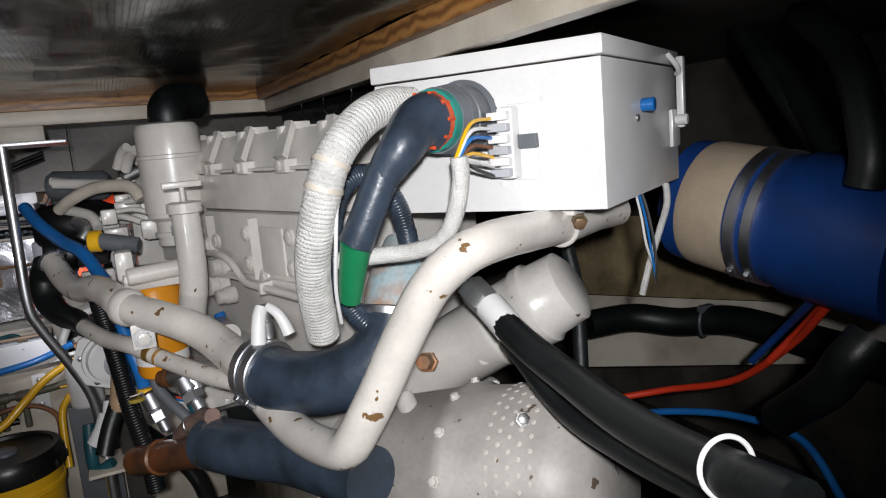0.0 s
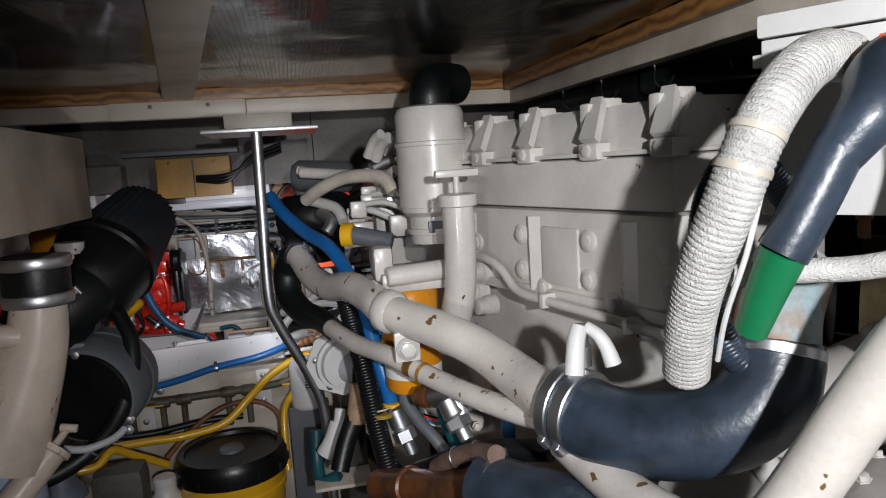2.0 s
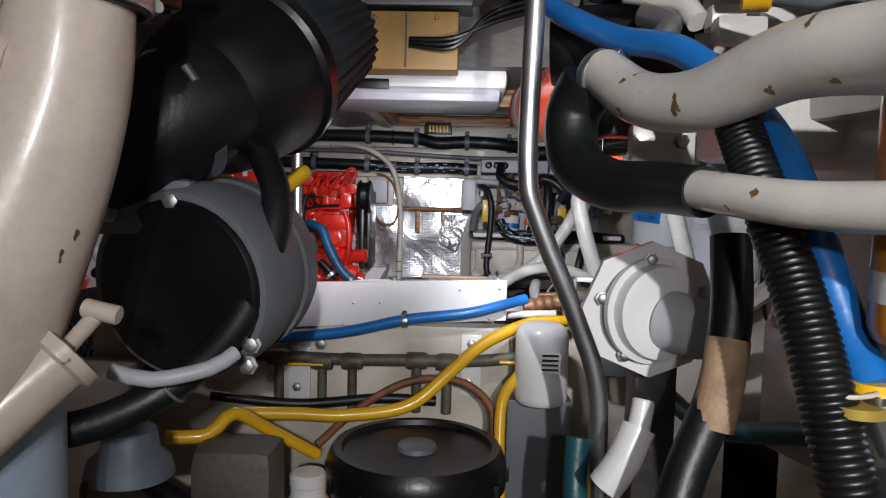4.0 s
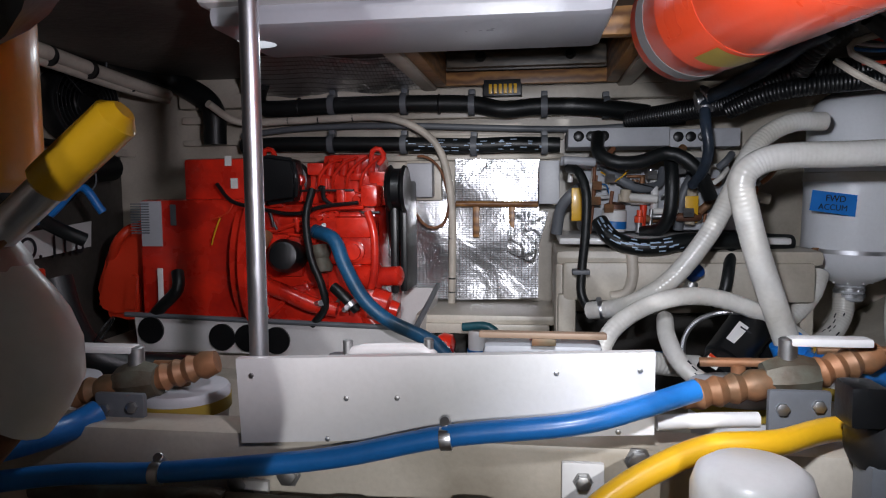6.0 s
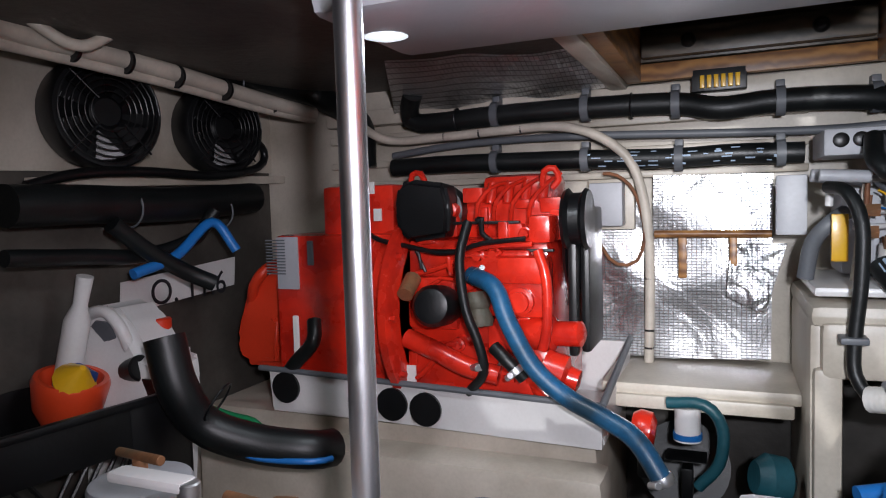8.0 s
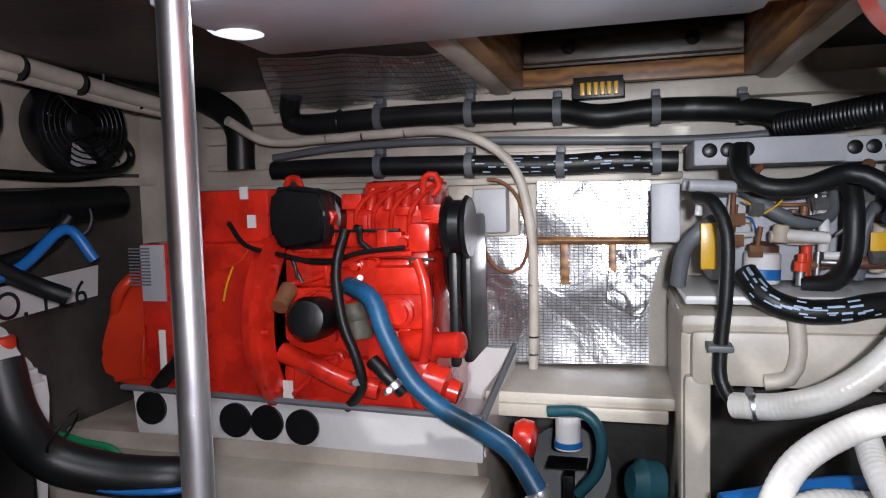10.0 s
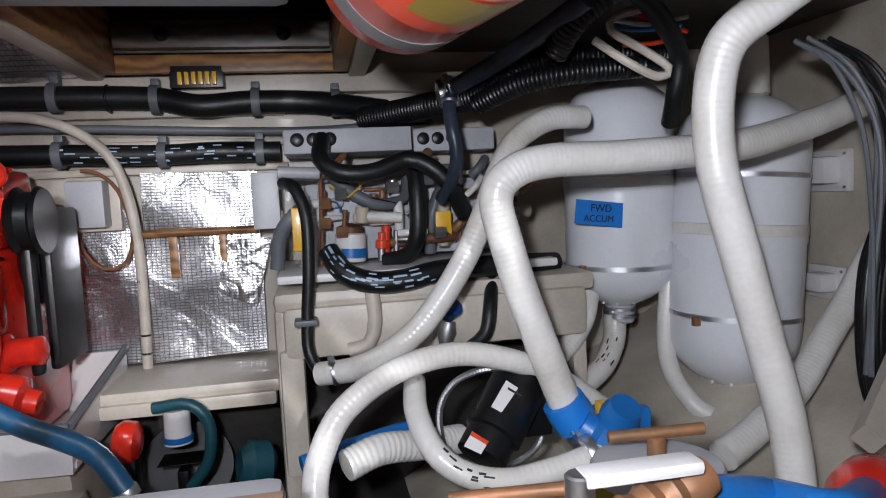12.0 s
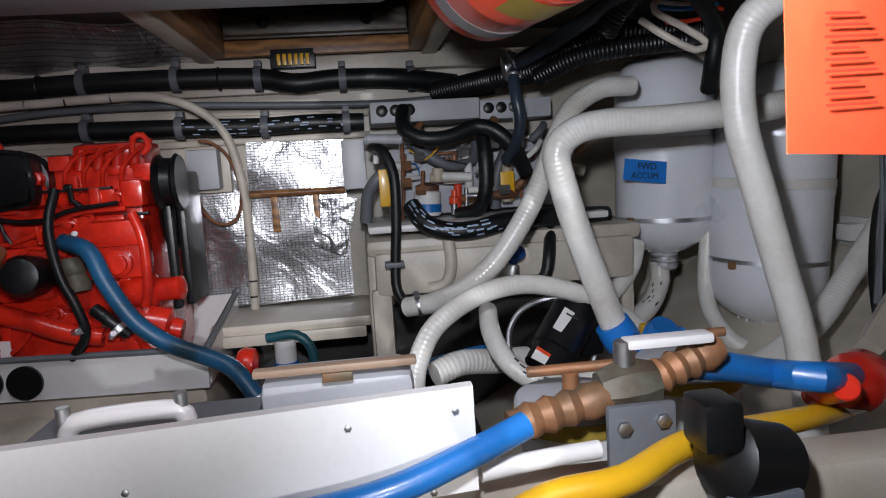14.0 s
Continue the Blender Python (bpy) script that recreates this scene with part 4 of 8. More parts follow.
hose("grey_side_hose", [(0.356, 2.840, 0.860), (0.360, 2.830, 0.924), (0.377, 2.830, 0.971), (0.404, 2.850, 0.997)], 0.0117, GREY, "grey hose beside the second unit")
can1 = thing("refrigerant_can", "white can with blue label on the cooling unit", "can")
part("body", lathe((0.204, 2.800, 0.858), (0.207, 2.800, 0.909), [(0, 0.026), (0.05, 0.028), (0.95, 0.028), (1, 0.024)], 28), WHITE, can1)
part("cap", lathe((0.207, 2.800, 0.909), (0.208, 2.800, 0.926), [(0, 0.024), (0.6, 0.024), (1, 0.008)], 24), COPPER, can1, "brown domed top")
part("print_band", lathe((0.205, 2.800, 0.865), (0.206, 2.800, 0.882), [(0, 0.0284), (1, 0.0284)], 28), BLUE, can1, "blue printed band")
for q0, q1, lab in (((0.107, 2.760, 0.884), (0.131, 2.755, 0.959), "yellow and black warning label on the unit"), ((0.369, 2.830, 0.876), (0.397, 2.825, 0.933), "yellow and black label on the second unit")):
    w = thing("warning_label", lab, "label")
    part("card", box(q0, q1, 0.002), YELLOW, w)
    c = (Vector(q0) + Vector(q1)) / 2
    part("symbol", lathe(c + Vector((0, -0.004, 0.012)), c + Vector((0, -0.0045, 0.012)), [(0, 0.007), (1, 0.007)], 20), INK, w)
    part("print_line", box(c + Vector((-0.007, -0.0045, -0.03)), c + Vector((0.007, -0.004, -0.008)), 0), INK, w)
red_cap = thing("service_valve", "red capped service valve", "valve")
part("cap", lathe((0.259, 2.780, 0.879), (0.261, 2.780, 0.907), [(0, 0.011), (0.5, 0.011), (0.55, 0.007), (1, 0.007)], 16), ORANGE, red_cap)
part("stem", rod((0.258, 2.780, 0.856), (0.259, 2.780, 0.879), 0.007), ALU, red_cap)
unit = thing("cooling_unit", "cluster of compressor pipes, valves and brass fittings", "pump unit")
part("body", box((0.13, 2.84, 0.855), (0.33, 2.96, 1.0), 0.01), LIGHT_GREY, unit)
part("body_second", box((0.36, 2.88, 0.855), (0.52, 2.98, 1.0), 0.01), LIGHT_GREY, unit)
rng = random.Random(9)
for k in range(26):
    x, z, y = rng.uniform(0.12, 0.52), rng.uniform(0.88, 1.03), rng.uniform(2.76, 2.83)
    m_ = (ALU, BRONZE, WHITE, PVC, GREY, COPPER)[k % 6]
    dx, dz = rng.choice(((0.05, 0.0), (0.0, 0.06), (0.03, 0.03)))
    part("fitting", tube([(x, y, z), (x + dx / 2, y - 0.008, z + dz / 2), (x + dx, y + 0.01, z + dz)], rng.uniform(0.003, 0.010), 10), m_, unit)
for k in range(10):
    x, z = rng.uniform(0.13, 0.50), rng.uniform(0.9, 1.04)
    part("fitting_nut", lathe((x, 2.77, z), (x + 0.02, 2.77, z), [(0, 0.011), (1, 0.011)], 6), BRONZE if k % 2 else ALU, unit)
for a, b, r, m_ in (((0.107, 2.760, 1.018), (0.104, 2.760, 0.971), 0.006, WHITE), ((0.089, 2.750, 1.020), (0.159, 2.750, 1.015), 0.010, LIGHT_GREY), ((0.222, 2.770, 0.939), (0.297, 2.770, 0.932), 0.009, PVC), ((0.160, 2.780, 1.016), (0.157, 2.780, 0.938), 0.004, COPPER)):
    part("pipe", rod(a, b, r, 12), m_, unit)
tb = thing("terminal_block", "black terminal strip with yellow connectors", "electrical box")
part("strip", box((-0.107, 2.980, 1.237), (-0.008, 2.950, 1.193), 0.003), BLACK, tb)
for k in range(6):
    q = Vector((-0.091, 2.948, 1.212))
    part("connector", box(q + Vector((0.0125 * k, -0.008, -0.014)), q + Vector((0.0125 * k + 0.008, 0.002, 0.010)), 0.001), YELLOW, tb)
# orange-red cylinder under the deckhead
cyl = thing("fire_bottle", "orange-red suppression bottle with a grey band and gold label", "fire bottle")
E0 = Vector((0.235, 2.235, 1.188))
E1 = Vector((0.335, 1.80, 1.192))
AX = (E1 - E0).normalized()
bottle_shell = part("shell", lathe(E0 - AX * 0.02, E0 + AX * 0.42, [(0, 0), (0.0, 0.044), (0.03, 0.070), (0.08, 0.082), (1, 0.082)], 44), ORANGE, cyl)
part("band", lathe(E0 + AX * 0.035, E0 + AX * 0.06, [(0, 0.0828), (1, 0.0828)], 44), GREY_BAND, bottle_shell, "grey band")
part("gold_label", lathe(E0 + AX * 0.10, E0 + AX * 0.20, [(0, 0.0823), (1, 0.0823)], 44), ORANGE, cyl)
mm, _ = axis_frame(E0, E1)
gl = bmesh.new()
vs = [[gl.verts.new(mm @ Vector((0.0832 * math.cos(a), 0.0832 * math.sin(a), s))) for s in (0.13, 0.19)] for a in [-2.1 + 0.11 * k for k in range(8)]]
for a, b in zip(vs, vs[1:]):
    gl.faces.new((a[0], b[0], b[1], a[1]))
part("label_plate", gl, GOLD, bottle_shell, "gold printed label")
# looms and cables, upper right
hose("corrugated_loom", [(0.249, 2.900, 1.119), (0.360, 2.780, 1.128), (0.434, 2.700, 1.134), (0.508, 2.620, 1.170), (0.606, 2.580, 1.173), (0.704, 2.600, 1.173)], 0.0213, BLACK, "thick black corrugated cable loom", "cable", rib=0.002, pitch=0.007)
hose("corrugated_loom", [(0.413, 2.660, 1.111), (0.471, 2.600, 1.135), (0.549, 2.560, 1.144), (0.653, 2.560, 1.151)], 0.0160, BLACK, "black corrugated cable loom beside the bottle", "cable", rib=0.002, pitch=0.007)
hose("loom_branch", [(0.385, 2.700, 1.145), (0.427, 2.600, 1.163), (0.475, 2.500, 1.191), (0.509, 2.420, 1.215)], 0.0142, RUBBER_BLUE, "dark blue-black hose rising past the bottle")
hose("loom_branch", [(0.491, 2.500, 1.159), (0.510, 2.460, 1.197), (0.551, 2.440, 1.229)], 0.0161, BLACK, "black corrugated branch loom", "cable", rib=0.002, pitch=0.007)
hose("dark_hose_down", [(0.576, 2.440, 1.236), (0.628, 2.460, 1.204), (0.681, 2.500, 1.158), (0.686, 2.520, 1.103), (0.699, 2.560, 1.064)], 0.0142, RUBBER, "dark hose passing behind the white hose")
tee = hose("grey_blue_hose", [(0.377, 2.700, 1.131), (0.371, 2.660, 1.085), (0.378, 2.660, 1.034), (0.373, 2.680, 0.994), (0.360, 2.720, 0.962)], 0.0112, RUBBER_BLUE, "grey-blue hose hanging from a tee")
clamp(tee, (0.376, 2.690, 1.120), (0, 0, 1), 0.013)
clamp(tee, (0.381, 2.700, 1.148), (1, 0, 0.4), 0.017)
clamp(tee, (0.368, 2.710, 1.139), (1, 0, 0.2), 0.017)
for i, (c, pts) in enumerate(((CREAM_HOSE, [(0.542, 2.480, 1.174), (0.575, 2.460, 1.143), (0.626, 2.460, 1.119), (0.643, 2.460, 1.131), (0.606, 2.470, 1.160), (0.568, 2.480, 1.186), (0.573, 2.480, 1.205), (0.613, 2.480, 1.216)]),
                            (RED_PLASTIC, [(0.595, 2.500, 1.171), (0.640, 2.500, 1.173), (0.686, 2.500, 1.182)]), (BLUE, [(0.570, 2.500, 1.198), (0.622, 2.500, 1.192), (0.686, 2.500, 1.198)]),
                            (WHITE, [(0.583, 2.510, 1.209), (0.637, 2.510, 1.202), (0.702, 2.510, 1.213)]), (RED_PLASTIC, [(0.610, 2.510, 1.217), (0.646, 2.510, 1.209), (0.701, 2.510, 1.191)]))):
    hose("wire", pts, 0.006 if i == 0 else 0.0035, c, "coloured wire loop among the looms", "wire", seg=8)
for i in range(9):
    pts = [(0.815, 2.400, 1.152), (0.843, 2.360, 1.114), (0.869, 2.340, 1.044), (0.878, 2.340, 0.946), (0.874, 2.340, 0.832), (0.871, 2.340, 0.707)]
    pts = [Vector(p) + Vector((0.006 * i - 0.02, 0.01 * math.sin(i * 2 + k), 0.004 * math.sin(i + 2 * k))) for k, p in enumerate(pts)]
    hose("wire", pts, 0.0035, GREY if i < 3 else BLACK, "grey wire in the hanging bundle" if i < 3 else "black wire in the hanging bundle", "wire", "hanging wires", seg=7)
for i in range(7):
    c = Vector((0.894, 2.360, 0.764))
    pts = [c + Vector((0.03 * math.cos(a) + 0.003 * i, 0.01 * i - 0.03, 0.13 * math.sin(a))) for a in [0.3 * i + 0.7 * k for k in range(10)]]
    hose("coiled_wire", pts, 0.0035, BLACK, "coiled black cable hanging at the hull", "wire", "hanging wires", seg=7)
for a, b in (((1.100, 2.761, 1.016), (1.100, 2.660, 0.938)), ((1.100, 2.762, 0.796), (1.100, 2.667, 0.732))):
    v = thing("side_vent", "white plastic shell vent screwed to the hull", "vent", "side vents")
    y0, y1, z0, z1 = min(a[1], b[1]), max(a[1], b[1]), min(a[2], b[2]), max(a[2], b[2])
    part("flange", box((1.105, y0, z0), (1.118, y1, z1), 0.003), WHITE, v)
    part("hood", box((1.07, y0 + 0.02, z0 + 0.015), (1.11, y1 - 0.03, z1 - 0.012), 0.008), WHITE, v)
    bolt(v, (1.104, y0 + 0.008, z1 - 0.008), (-1, 0, 0), 0.003, 0.002)
    bolt(v, (1.104, y0 + 0.008, z0 + 0.008), (-1, 0, 0), 0.003, 0.002)

# ---- starboard main engine ----
eng = thing("main_engine", "cream-painted marine diesel engine with chipped enamel", "engine")
EM = pose(0.673, 0.75, 1.215, 0, 0, 16.9) @ Matrix.Translation((-0.692, -0.75, -1.237))


def epart(name, lo, hi, bevel=0.008, material=None, label=""):
    return part(name, box(lo, hi, bevel, None, EM), material or ENGINE, eng, label)


epart("block", (0.692, 0.495, 1.085), (1.06, 1.50, 1.234), 0.010)
epart("crankcase", (0.735, 0.53, 0.80), (1.04, 1.48, 1.10), 0.012)
epart("block_flange", (0.684, 0.50, 1.072), (0.76, 1.10, 1.092), 0.006)
epart("cylinder_head", (0.688, 0.49, 1.238), (1.06, 1.50, 1.322), 0.010)
cover = bmesh.new()
prof = [(0.70, 1.324), (0.70, 1.345), (0.735, 1.405), (0.98, 1.405), (1.02, 1.345), (1.02, 1.324)]
va = [cover.verts.new(EM @ Vector((x, 0.50, z))) for x, z in prof]
vb = [cover.verts.new(EM @ Vector((x, 1.50, z))) for x, z in prof]
for i in range(len(prof)):
    j = (i + 1) % len(prof)
    cover.faces.new((va[i], va[j], vb[j], vb[i]))
cover.faces.new(va)
cover.faces.new(vb)
bmesh.ops.bevel(cover, geom=list(cover.edges), offset=0.006, segments=2, affect="EDGES")
part("valve_cover", cover, ENGINE, eng)
for y in (0.476, 0.628, 0.800, 0.958, 1.12):
    epart("cover_lug", (0.672, y, 1.318), (0.71, y + 0.045, 1.347), 0.008)
    strap = sheet([EM @ Vector((0.684, y + 0.004, 1.345)), EM @ Vector((0.684, y + 0.042, 1.345)), EM @ Vector((0.736, y + 0.066, 1.413)), EM @ Vector((0.736, y + 0.040, 1.413))], 0.014)
    part("lug_strap", strap, ENGINE, eng)
    bolt(eng, EM @ Vector((0.673, y + 0.022, 1.334)), EM.to_3x3() @ Vector((-1, 0, 0)), 0.010, 0.006, ENGINE)
    epart("cover_lug_top", (0.726, y + 0.038, 1.402), (0.768, y + 0.070, 1.419), 0.005)
    epart("cover_rib", (0.704, y + 0.052, 1.350), (0.80, y + 0.074, 1.412), 0.006)
epart("cover_band", (0.682, 0.50, 1.324), (0.71, 1.50, 1.331), 0.002)
for y in (0.575, 0.815, 1.03):
    rib = bmesh.new()
    for z in (1.085, 1.222):
        for x, dy in ((0.694, -0.022), (0.680, 0.0), (0.694, 0.022)):
            rib.verts.new(EM @ Vector((x, y + dy + 0.01, z)))
    rib.verts.ensure_lookup_table()
    for f in ((0, 1, 4, 3), (1, 2, 5, 4), (0, 2, 1), (3, 4, 5), (2, 0, 3, 5)):
        rib.faces.new([rib.verts[i] for i in f])
    part("block_rib", rib, ENGINE, eng)
for y, z in ((0.862, 1.186), (0.864, 1.118), (0.675, 1.186), (0.675, 1.120), (0.619, 1.086), (0.505, 1.180), (0.505, 1.113), (0.80, 1.09), (1.02, 1.16), (1.02, 1.10)):
    bolt(eng, EM @ Vector((0.694, y, z)), EM.to_3x3() @ Vector((-1, 0, 0)), 0.0125, 0.012, ENGINE)
    part("bolt_washer", lathe(EM @ Vector((0.694, y, z)), EM @ Vector((0.686, y, z)), [(0, 0.019), (0.7, 0.019), (1, 0.016)], 20), ENGINE, eng)
epart("side_cover", (0.687, 0.70, 1.10), (0.70, 0.80, 1.205), 0.006)
part("fuel_pipe", tube([EM @ Vector((0.668, y, z)) for y, z in ((1.10, 1.128), (1.036, 1.134), (0.95, 1.132), (0.90, 1.114), (0.85, 1.080), (0.76, 1.074), (0.66, 1.071), (0.52, 1.065), (0.40, 1.060))], 0.0085, 12), ENGINE, eng)
for y, z in ((0.76, 1.074), (0.555, 1.066)):
    epart("pipe_clip", (0.655, y, z - 0.012), (0.70, y + 0.012, z + 0.014), 0.003)
for y, z, r in ((1.0, 1.10, 0.022), (1.03, 1.055, 0.026), (0.985, 1.03, 0.017), (1.05, 1.15, 0.018)):
    part("pump_boss", lathe(EM @ Vector((0.70, y, z)), EM @ Vector((0.655, y, z)), [(0, r * 1.3), (0.5, r * 1.2), (0.55, r), (0.95, r), (1, r * 0.8)], 18), ENGINE, eng)
epart("engine_bed", (0.74, 0.45, 0.62), (1.05, 1.5, 0.82), 0.02, ENGINE)
solo("engine_stringer", box((0.72, -1.2, 0.05), (0.86, 1.88, 0.63), 0.01), GEL, "cream stringer that carries the engine", "beam", kind="structure")
solo("engine_stringer", box((-0.92, -1.2, 0.05), (-0.62, 1.88, 0.60), 0.01), GEL, "cream stringer under the port engine", "beam", kind="structure")
can2 = thing("breather_canister", "cream cylindrical breather canister on the engine", "canister")
CX, CY = 0.527, 1.11
part("shell", lathe((CX, CY, 1.20), (CX, CY, 1.432), [(0, 0.066), (0.02, 0.072), (0.06, 0.072), (0.065, 0.076), (0.62, 0.076), (0.63, 0.079), (0.66, 0.079), (0.67, 0.075), (0.92, 0.075), (0.98, 0.068), (1, 0.055), (1, 0)], 44), ENGINE, can2)
part("neck", lathe((CX, CY, 1.135), (CX, CY, 1.20), [(0, 0.056), (0.3, 0.056), (0.32, 0.062), (0.5, 0.062), (0.52, 0.056), (0.9, 0.056), (1, 0.066)], 36), ENGINE, can2)
part("sight_label", box((CX - 0.028, CY - 0.060, 1.16), (CX + 0.012, CY - 0.052, 1.185), 0.002), GREY, can2)
part("bracket", box((CX - 0.005, CY - 0.10, 1.27), (CX + 0.055, CY - 0.06, 1.282), 0.003), ENGINE, can2)
part("outlet_elbow", tube([(CX + 0.01, CY + 0.03, 1.42), (CX + 0.01, CY + 0.03, 1.462), (CX + 0.035, CY + 0.06, 1.485), (CX + 0.09, CY + 0.10, 1.487)], 0.046, 20), RUBBER, can2, "black rubber elbow")
fh = thing("oil_filter", "amber screw-on oil filter under a cream filter head", "oil filter")
FX, FY = 0.435, 0.985
part("head", box((FX - 0.06, FY - 0.055, 1.06), (FX + 0.10, FY + 0.09, 1.10), 0.012), ENGINE, fh)
part("head_boss", box((FX - 0.07, FY - 0.03, 1.08), (FX - 0.03, FY + 0.03, 1.15), 0.012), ENGINE, fh)
part("head_pipe", rod((FX - 0.05, FY - 0.06, 1.095), (FX + 0.09, FY - 0.05, 1.10), 0.02), ENGINE, fh)
cartridge = part("cartridge", lathe((FX, FY, 0.845), (FX, FY, 1.062), [(0, 0), (0.0, 0.040), (0.03, 0.054), (0.08, 0.0585), (0.96, 0.0585), (1, 0.052)], 44), AMBER, fh, "amber painted cartridge")
part("paper_band", lathe((FX, FY, 0.882), (FX, FY, 0.906), [(0, 0.0590), (1, 0.0590)], 44), PAPER, cartridge, "white handwritten paper band")
for k in range(6):
    a = -2.25 + 0.012 * k
    part("barcode_line", box((-0.001, -0.0004, -0.016), (0.001, 0.0004, 0.016), 0, None, Matrix.Translation((FX + 0.0592 * math.cos(a * 1.0 + 0.06 * k), FY + 0.0592 * math.sin(a + 0.06 * k), 0.935)) @ pose(0, 0, 0, 0, 0, math.degrees(a + 0.06 * k) + 90)), INK, cartridge)
fp = thing("filler_pipe", "cream oil filler pipe with a T-handled cap", "pipe")
part("pipe", tube([(0.518, 0.86, 1.235), (0.518, 0.86, 1.15), (0.515, 0.865, 1.07), (0.50, 0.88, 0.99), (0.49, 0.89, 0.95)], 0.030, 22), ENGINE, fp)
part("collar", lathe((0.518, 0.86, 1.225), (0.518, 0.86, 1.25), [(0, 0.031), (0.1, 0.037), (0.9, 0.037), (1, 0.03)], 28), ENGINE, fp)
part("stem", rod((0.518, 0.86, 1.25), (0.518, 0.86, 1.285), 0.006), ENGINE, fp)
part("handle", box((0.478, 0.852, 1.28), (0.56, 0.868, 1.294), 0.004), ENGINE, fp)
cp = thing("coolant_pipe", "thick cream coolant pipe with rust chips and a collar", "pipe")
part("pipe", tube([(0.222, 1.300, 1.109), (0.250, 1.220, 1.067), (0.282, 1.130, 1.053), (0.319, 1.020, 1.068), (0.349, 0.930, 1.060), (0.374, 0.852, 1.045), (0.44, 0.77, 1.025), (0.499, 0.698, 1.00), (0.535, 0.60, 0.975), (0.552, 0.50, 0.965)], 0.0285, 24, r_end=0.036), ENGINE_WORN, cp)
part("collar", lathe((0.366, 0.865, 1.047), (0.386, 0.836, 1.042), [(0, 0.034), (0.2, 0.040), (0.8, 0.040), (1, 0.034)], 30), ENGINE, cp)
part("lug", box((0.374, 0.800, 0.960), (0.420, 0.814, 1.014), 0.004), ENGINE, cp)
bolt(cp, (0.397, 0.800, 0.984), (0, -1, 0), 0.014, 0.012, ENGINE)
part("washer", lathe((0.397, 0.801, 0.984), (0.397, 0.797, 0.984), [(0, 0.021), (1, 0.021)], 20), ALU, cp)
clamp(cp, (0.220, 1.305, 1.106), (-0.4, 0.8, 0.3), 0.031)
part("end_hose", tube([(0.210, 1.320, 1.102), (0.193, 1.340, 1.063), (0.195, 1.320, 1.007), (0.224, 1.260, 0.976), (0.260, 1.180, 0.971), (0.282, 1.100, 0.965)], 0.036, 22, r_end=0.024), RUBBER, cp, "black rubber hose on the pipe end")
cp2 = thing("lower_coolant_pipe", "thinner cream pipe with many rust chips", "pipe")
part("pipe", tube([(0.278, 1.100, 0.967), (0.321, 0.990, 0.955), (0.374, 0.88, 0.952), (0.43, 0.78, 0.935), (0.49, 0.66, 0.925), (0.53, 0.56, 0.93), (0.56, 0.49, 0.94)], 0.0185, 20), ENGINE_WORN, cp2)
stain = mat("amber_grease_stain", (0.36, 0.20, 0.05), 0.35, 0, 0.3, 30, 0.2, 120)
for q0, q1 in (((0.402, 0.829, 0.944), (0.411, 0.813, 0.9415)), ((0.420, 0.797, 0.9385), (0.424, 0.790, 0.937))):
    part("grease_band", lathe(q0, q1, [(0, 0.0192), (1, 0.0192)], 22), stain, cp2, "amber grease band")
el = thing("rubber_elbow", "large dark blue-black rubber elbow with twin steel clamps", "hose")
part("elbow", tube([(0.565, 0.495, 0.962), (0.60, 0.42, 0.952), (0.655, 0.355, 0.958), (0.715, 0.315, 0.985), (0.755, 0.31, 1.03), (0.765, 0.32, 1.065)], 0.054, 28), RUBBER_BLUE, el)
clamp(el, (0.567, 0.490, 0.963), (0.45, -0.9, -0.1), 0.0575, 0.020)
clamp(el, (0.578, 0.466, 0.960), (0.45, -0.9, -0.1), 0.0575, 0.020)
part("outlet", tube([(0.765, 0.32, 1.06), (0.785, 0.34, 1.10), (0.83, 0.37, 1.15)], 0.05, 24), mat("blue_stained_copper", (0.35, 0.45, 0.48), 0.5, 0.1, 0.3, 18, 0.2, 120, dirt=(0.40, 0.20, 0.10)), el, "verdigris-stained outlet")
clamp(el, (0.765, 0.32, 1.062), (0.3, 0.2, 0.9), 0.055)
bp = thing("bent_pipe", "thick cream bent pipe with rust chips", "pipe")
part("pipe", tube([(0.570, 0.500, 0.905), (0.578, 0.43, 0.898), (0.590, 0.34, 0.893), (0.605, 0.25, 0.900), (0.622, 0.180, 0.918), (0.640, 0.156, 0.955), (0.668, 0.139, 1.010), (0.700, 0.118, 1.080), (0.735, 0.096, 1.145), (0.775, 0.078, 1.183), (0.830, 0.083, 1.196), (0.930, 0.130, 1.192), (1.036, 0.185, 1.185), (1.12, 0.23, 1.185), (1.20, 0.27, 1.18)], 0.0285, 26), ENGINE_WORN, bp)
part("hanger", box((-0.018, -0.035, 0.0), (0.018, 0.035, 0.012), 0.003, None, pose(1.000, 0.165, 1.205, 0, 0, 25)), ENGINE, bp, "cream hanger strap under the box")
ring(bp, (1.000, 0.167, 1.187), (0.9, 0.42, 0), 0.031, 0.004, ENGINE, "hanger_loop")
bolt(bp, (1.010, 0.130, 1.195), (-0.4, -0.8, -0.3), 0.010, 0.010, BRONZE)
br = thing("braided_hose", "white woven-sleeved hose with cable ties", "hose")
part("sleeve", tube([(0.810, 0.265, 1.393), (0.754, 0.237, 1.391), (0.700, 0.212, 1.368), (0.655, 0.200, 1.322), (0.632, 0.213, 1.255), (0.623, 0.245, 1.185), (0.630, 0.282, 1.120), (0.644, 0.315, 1.050)], 0.0252, 26, rib=0.0013, pitch=0.0062), BRAID, br)
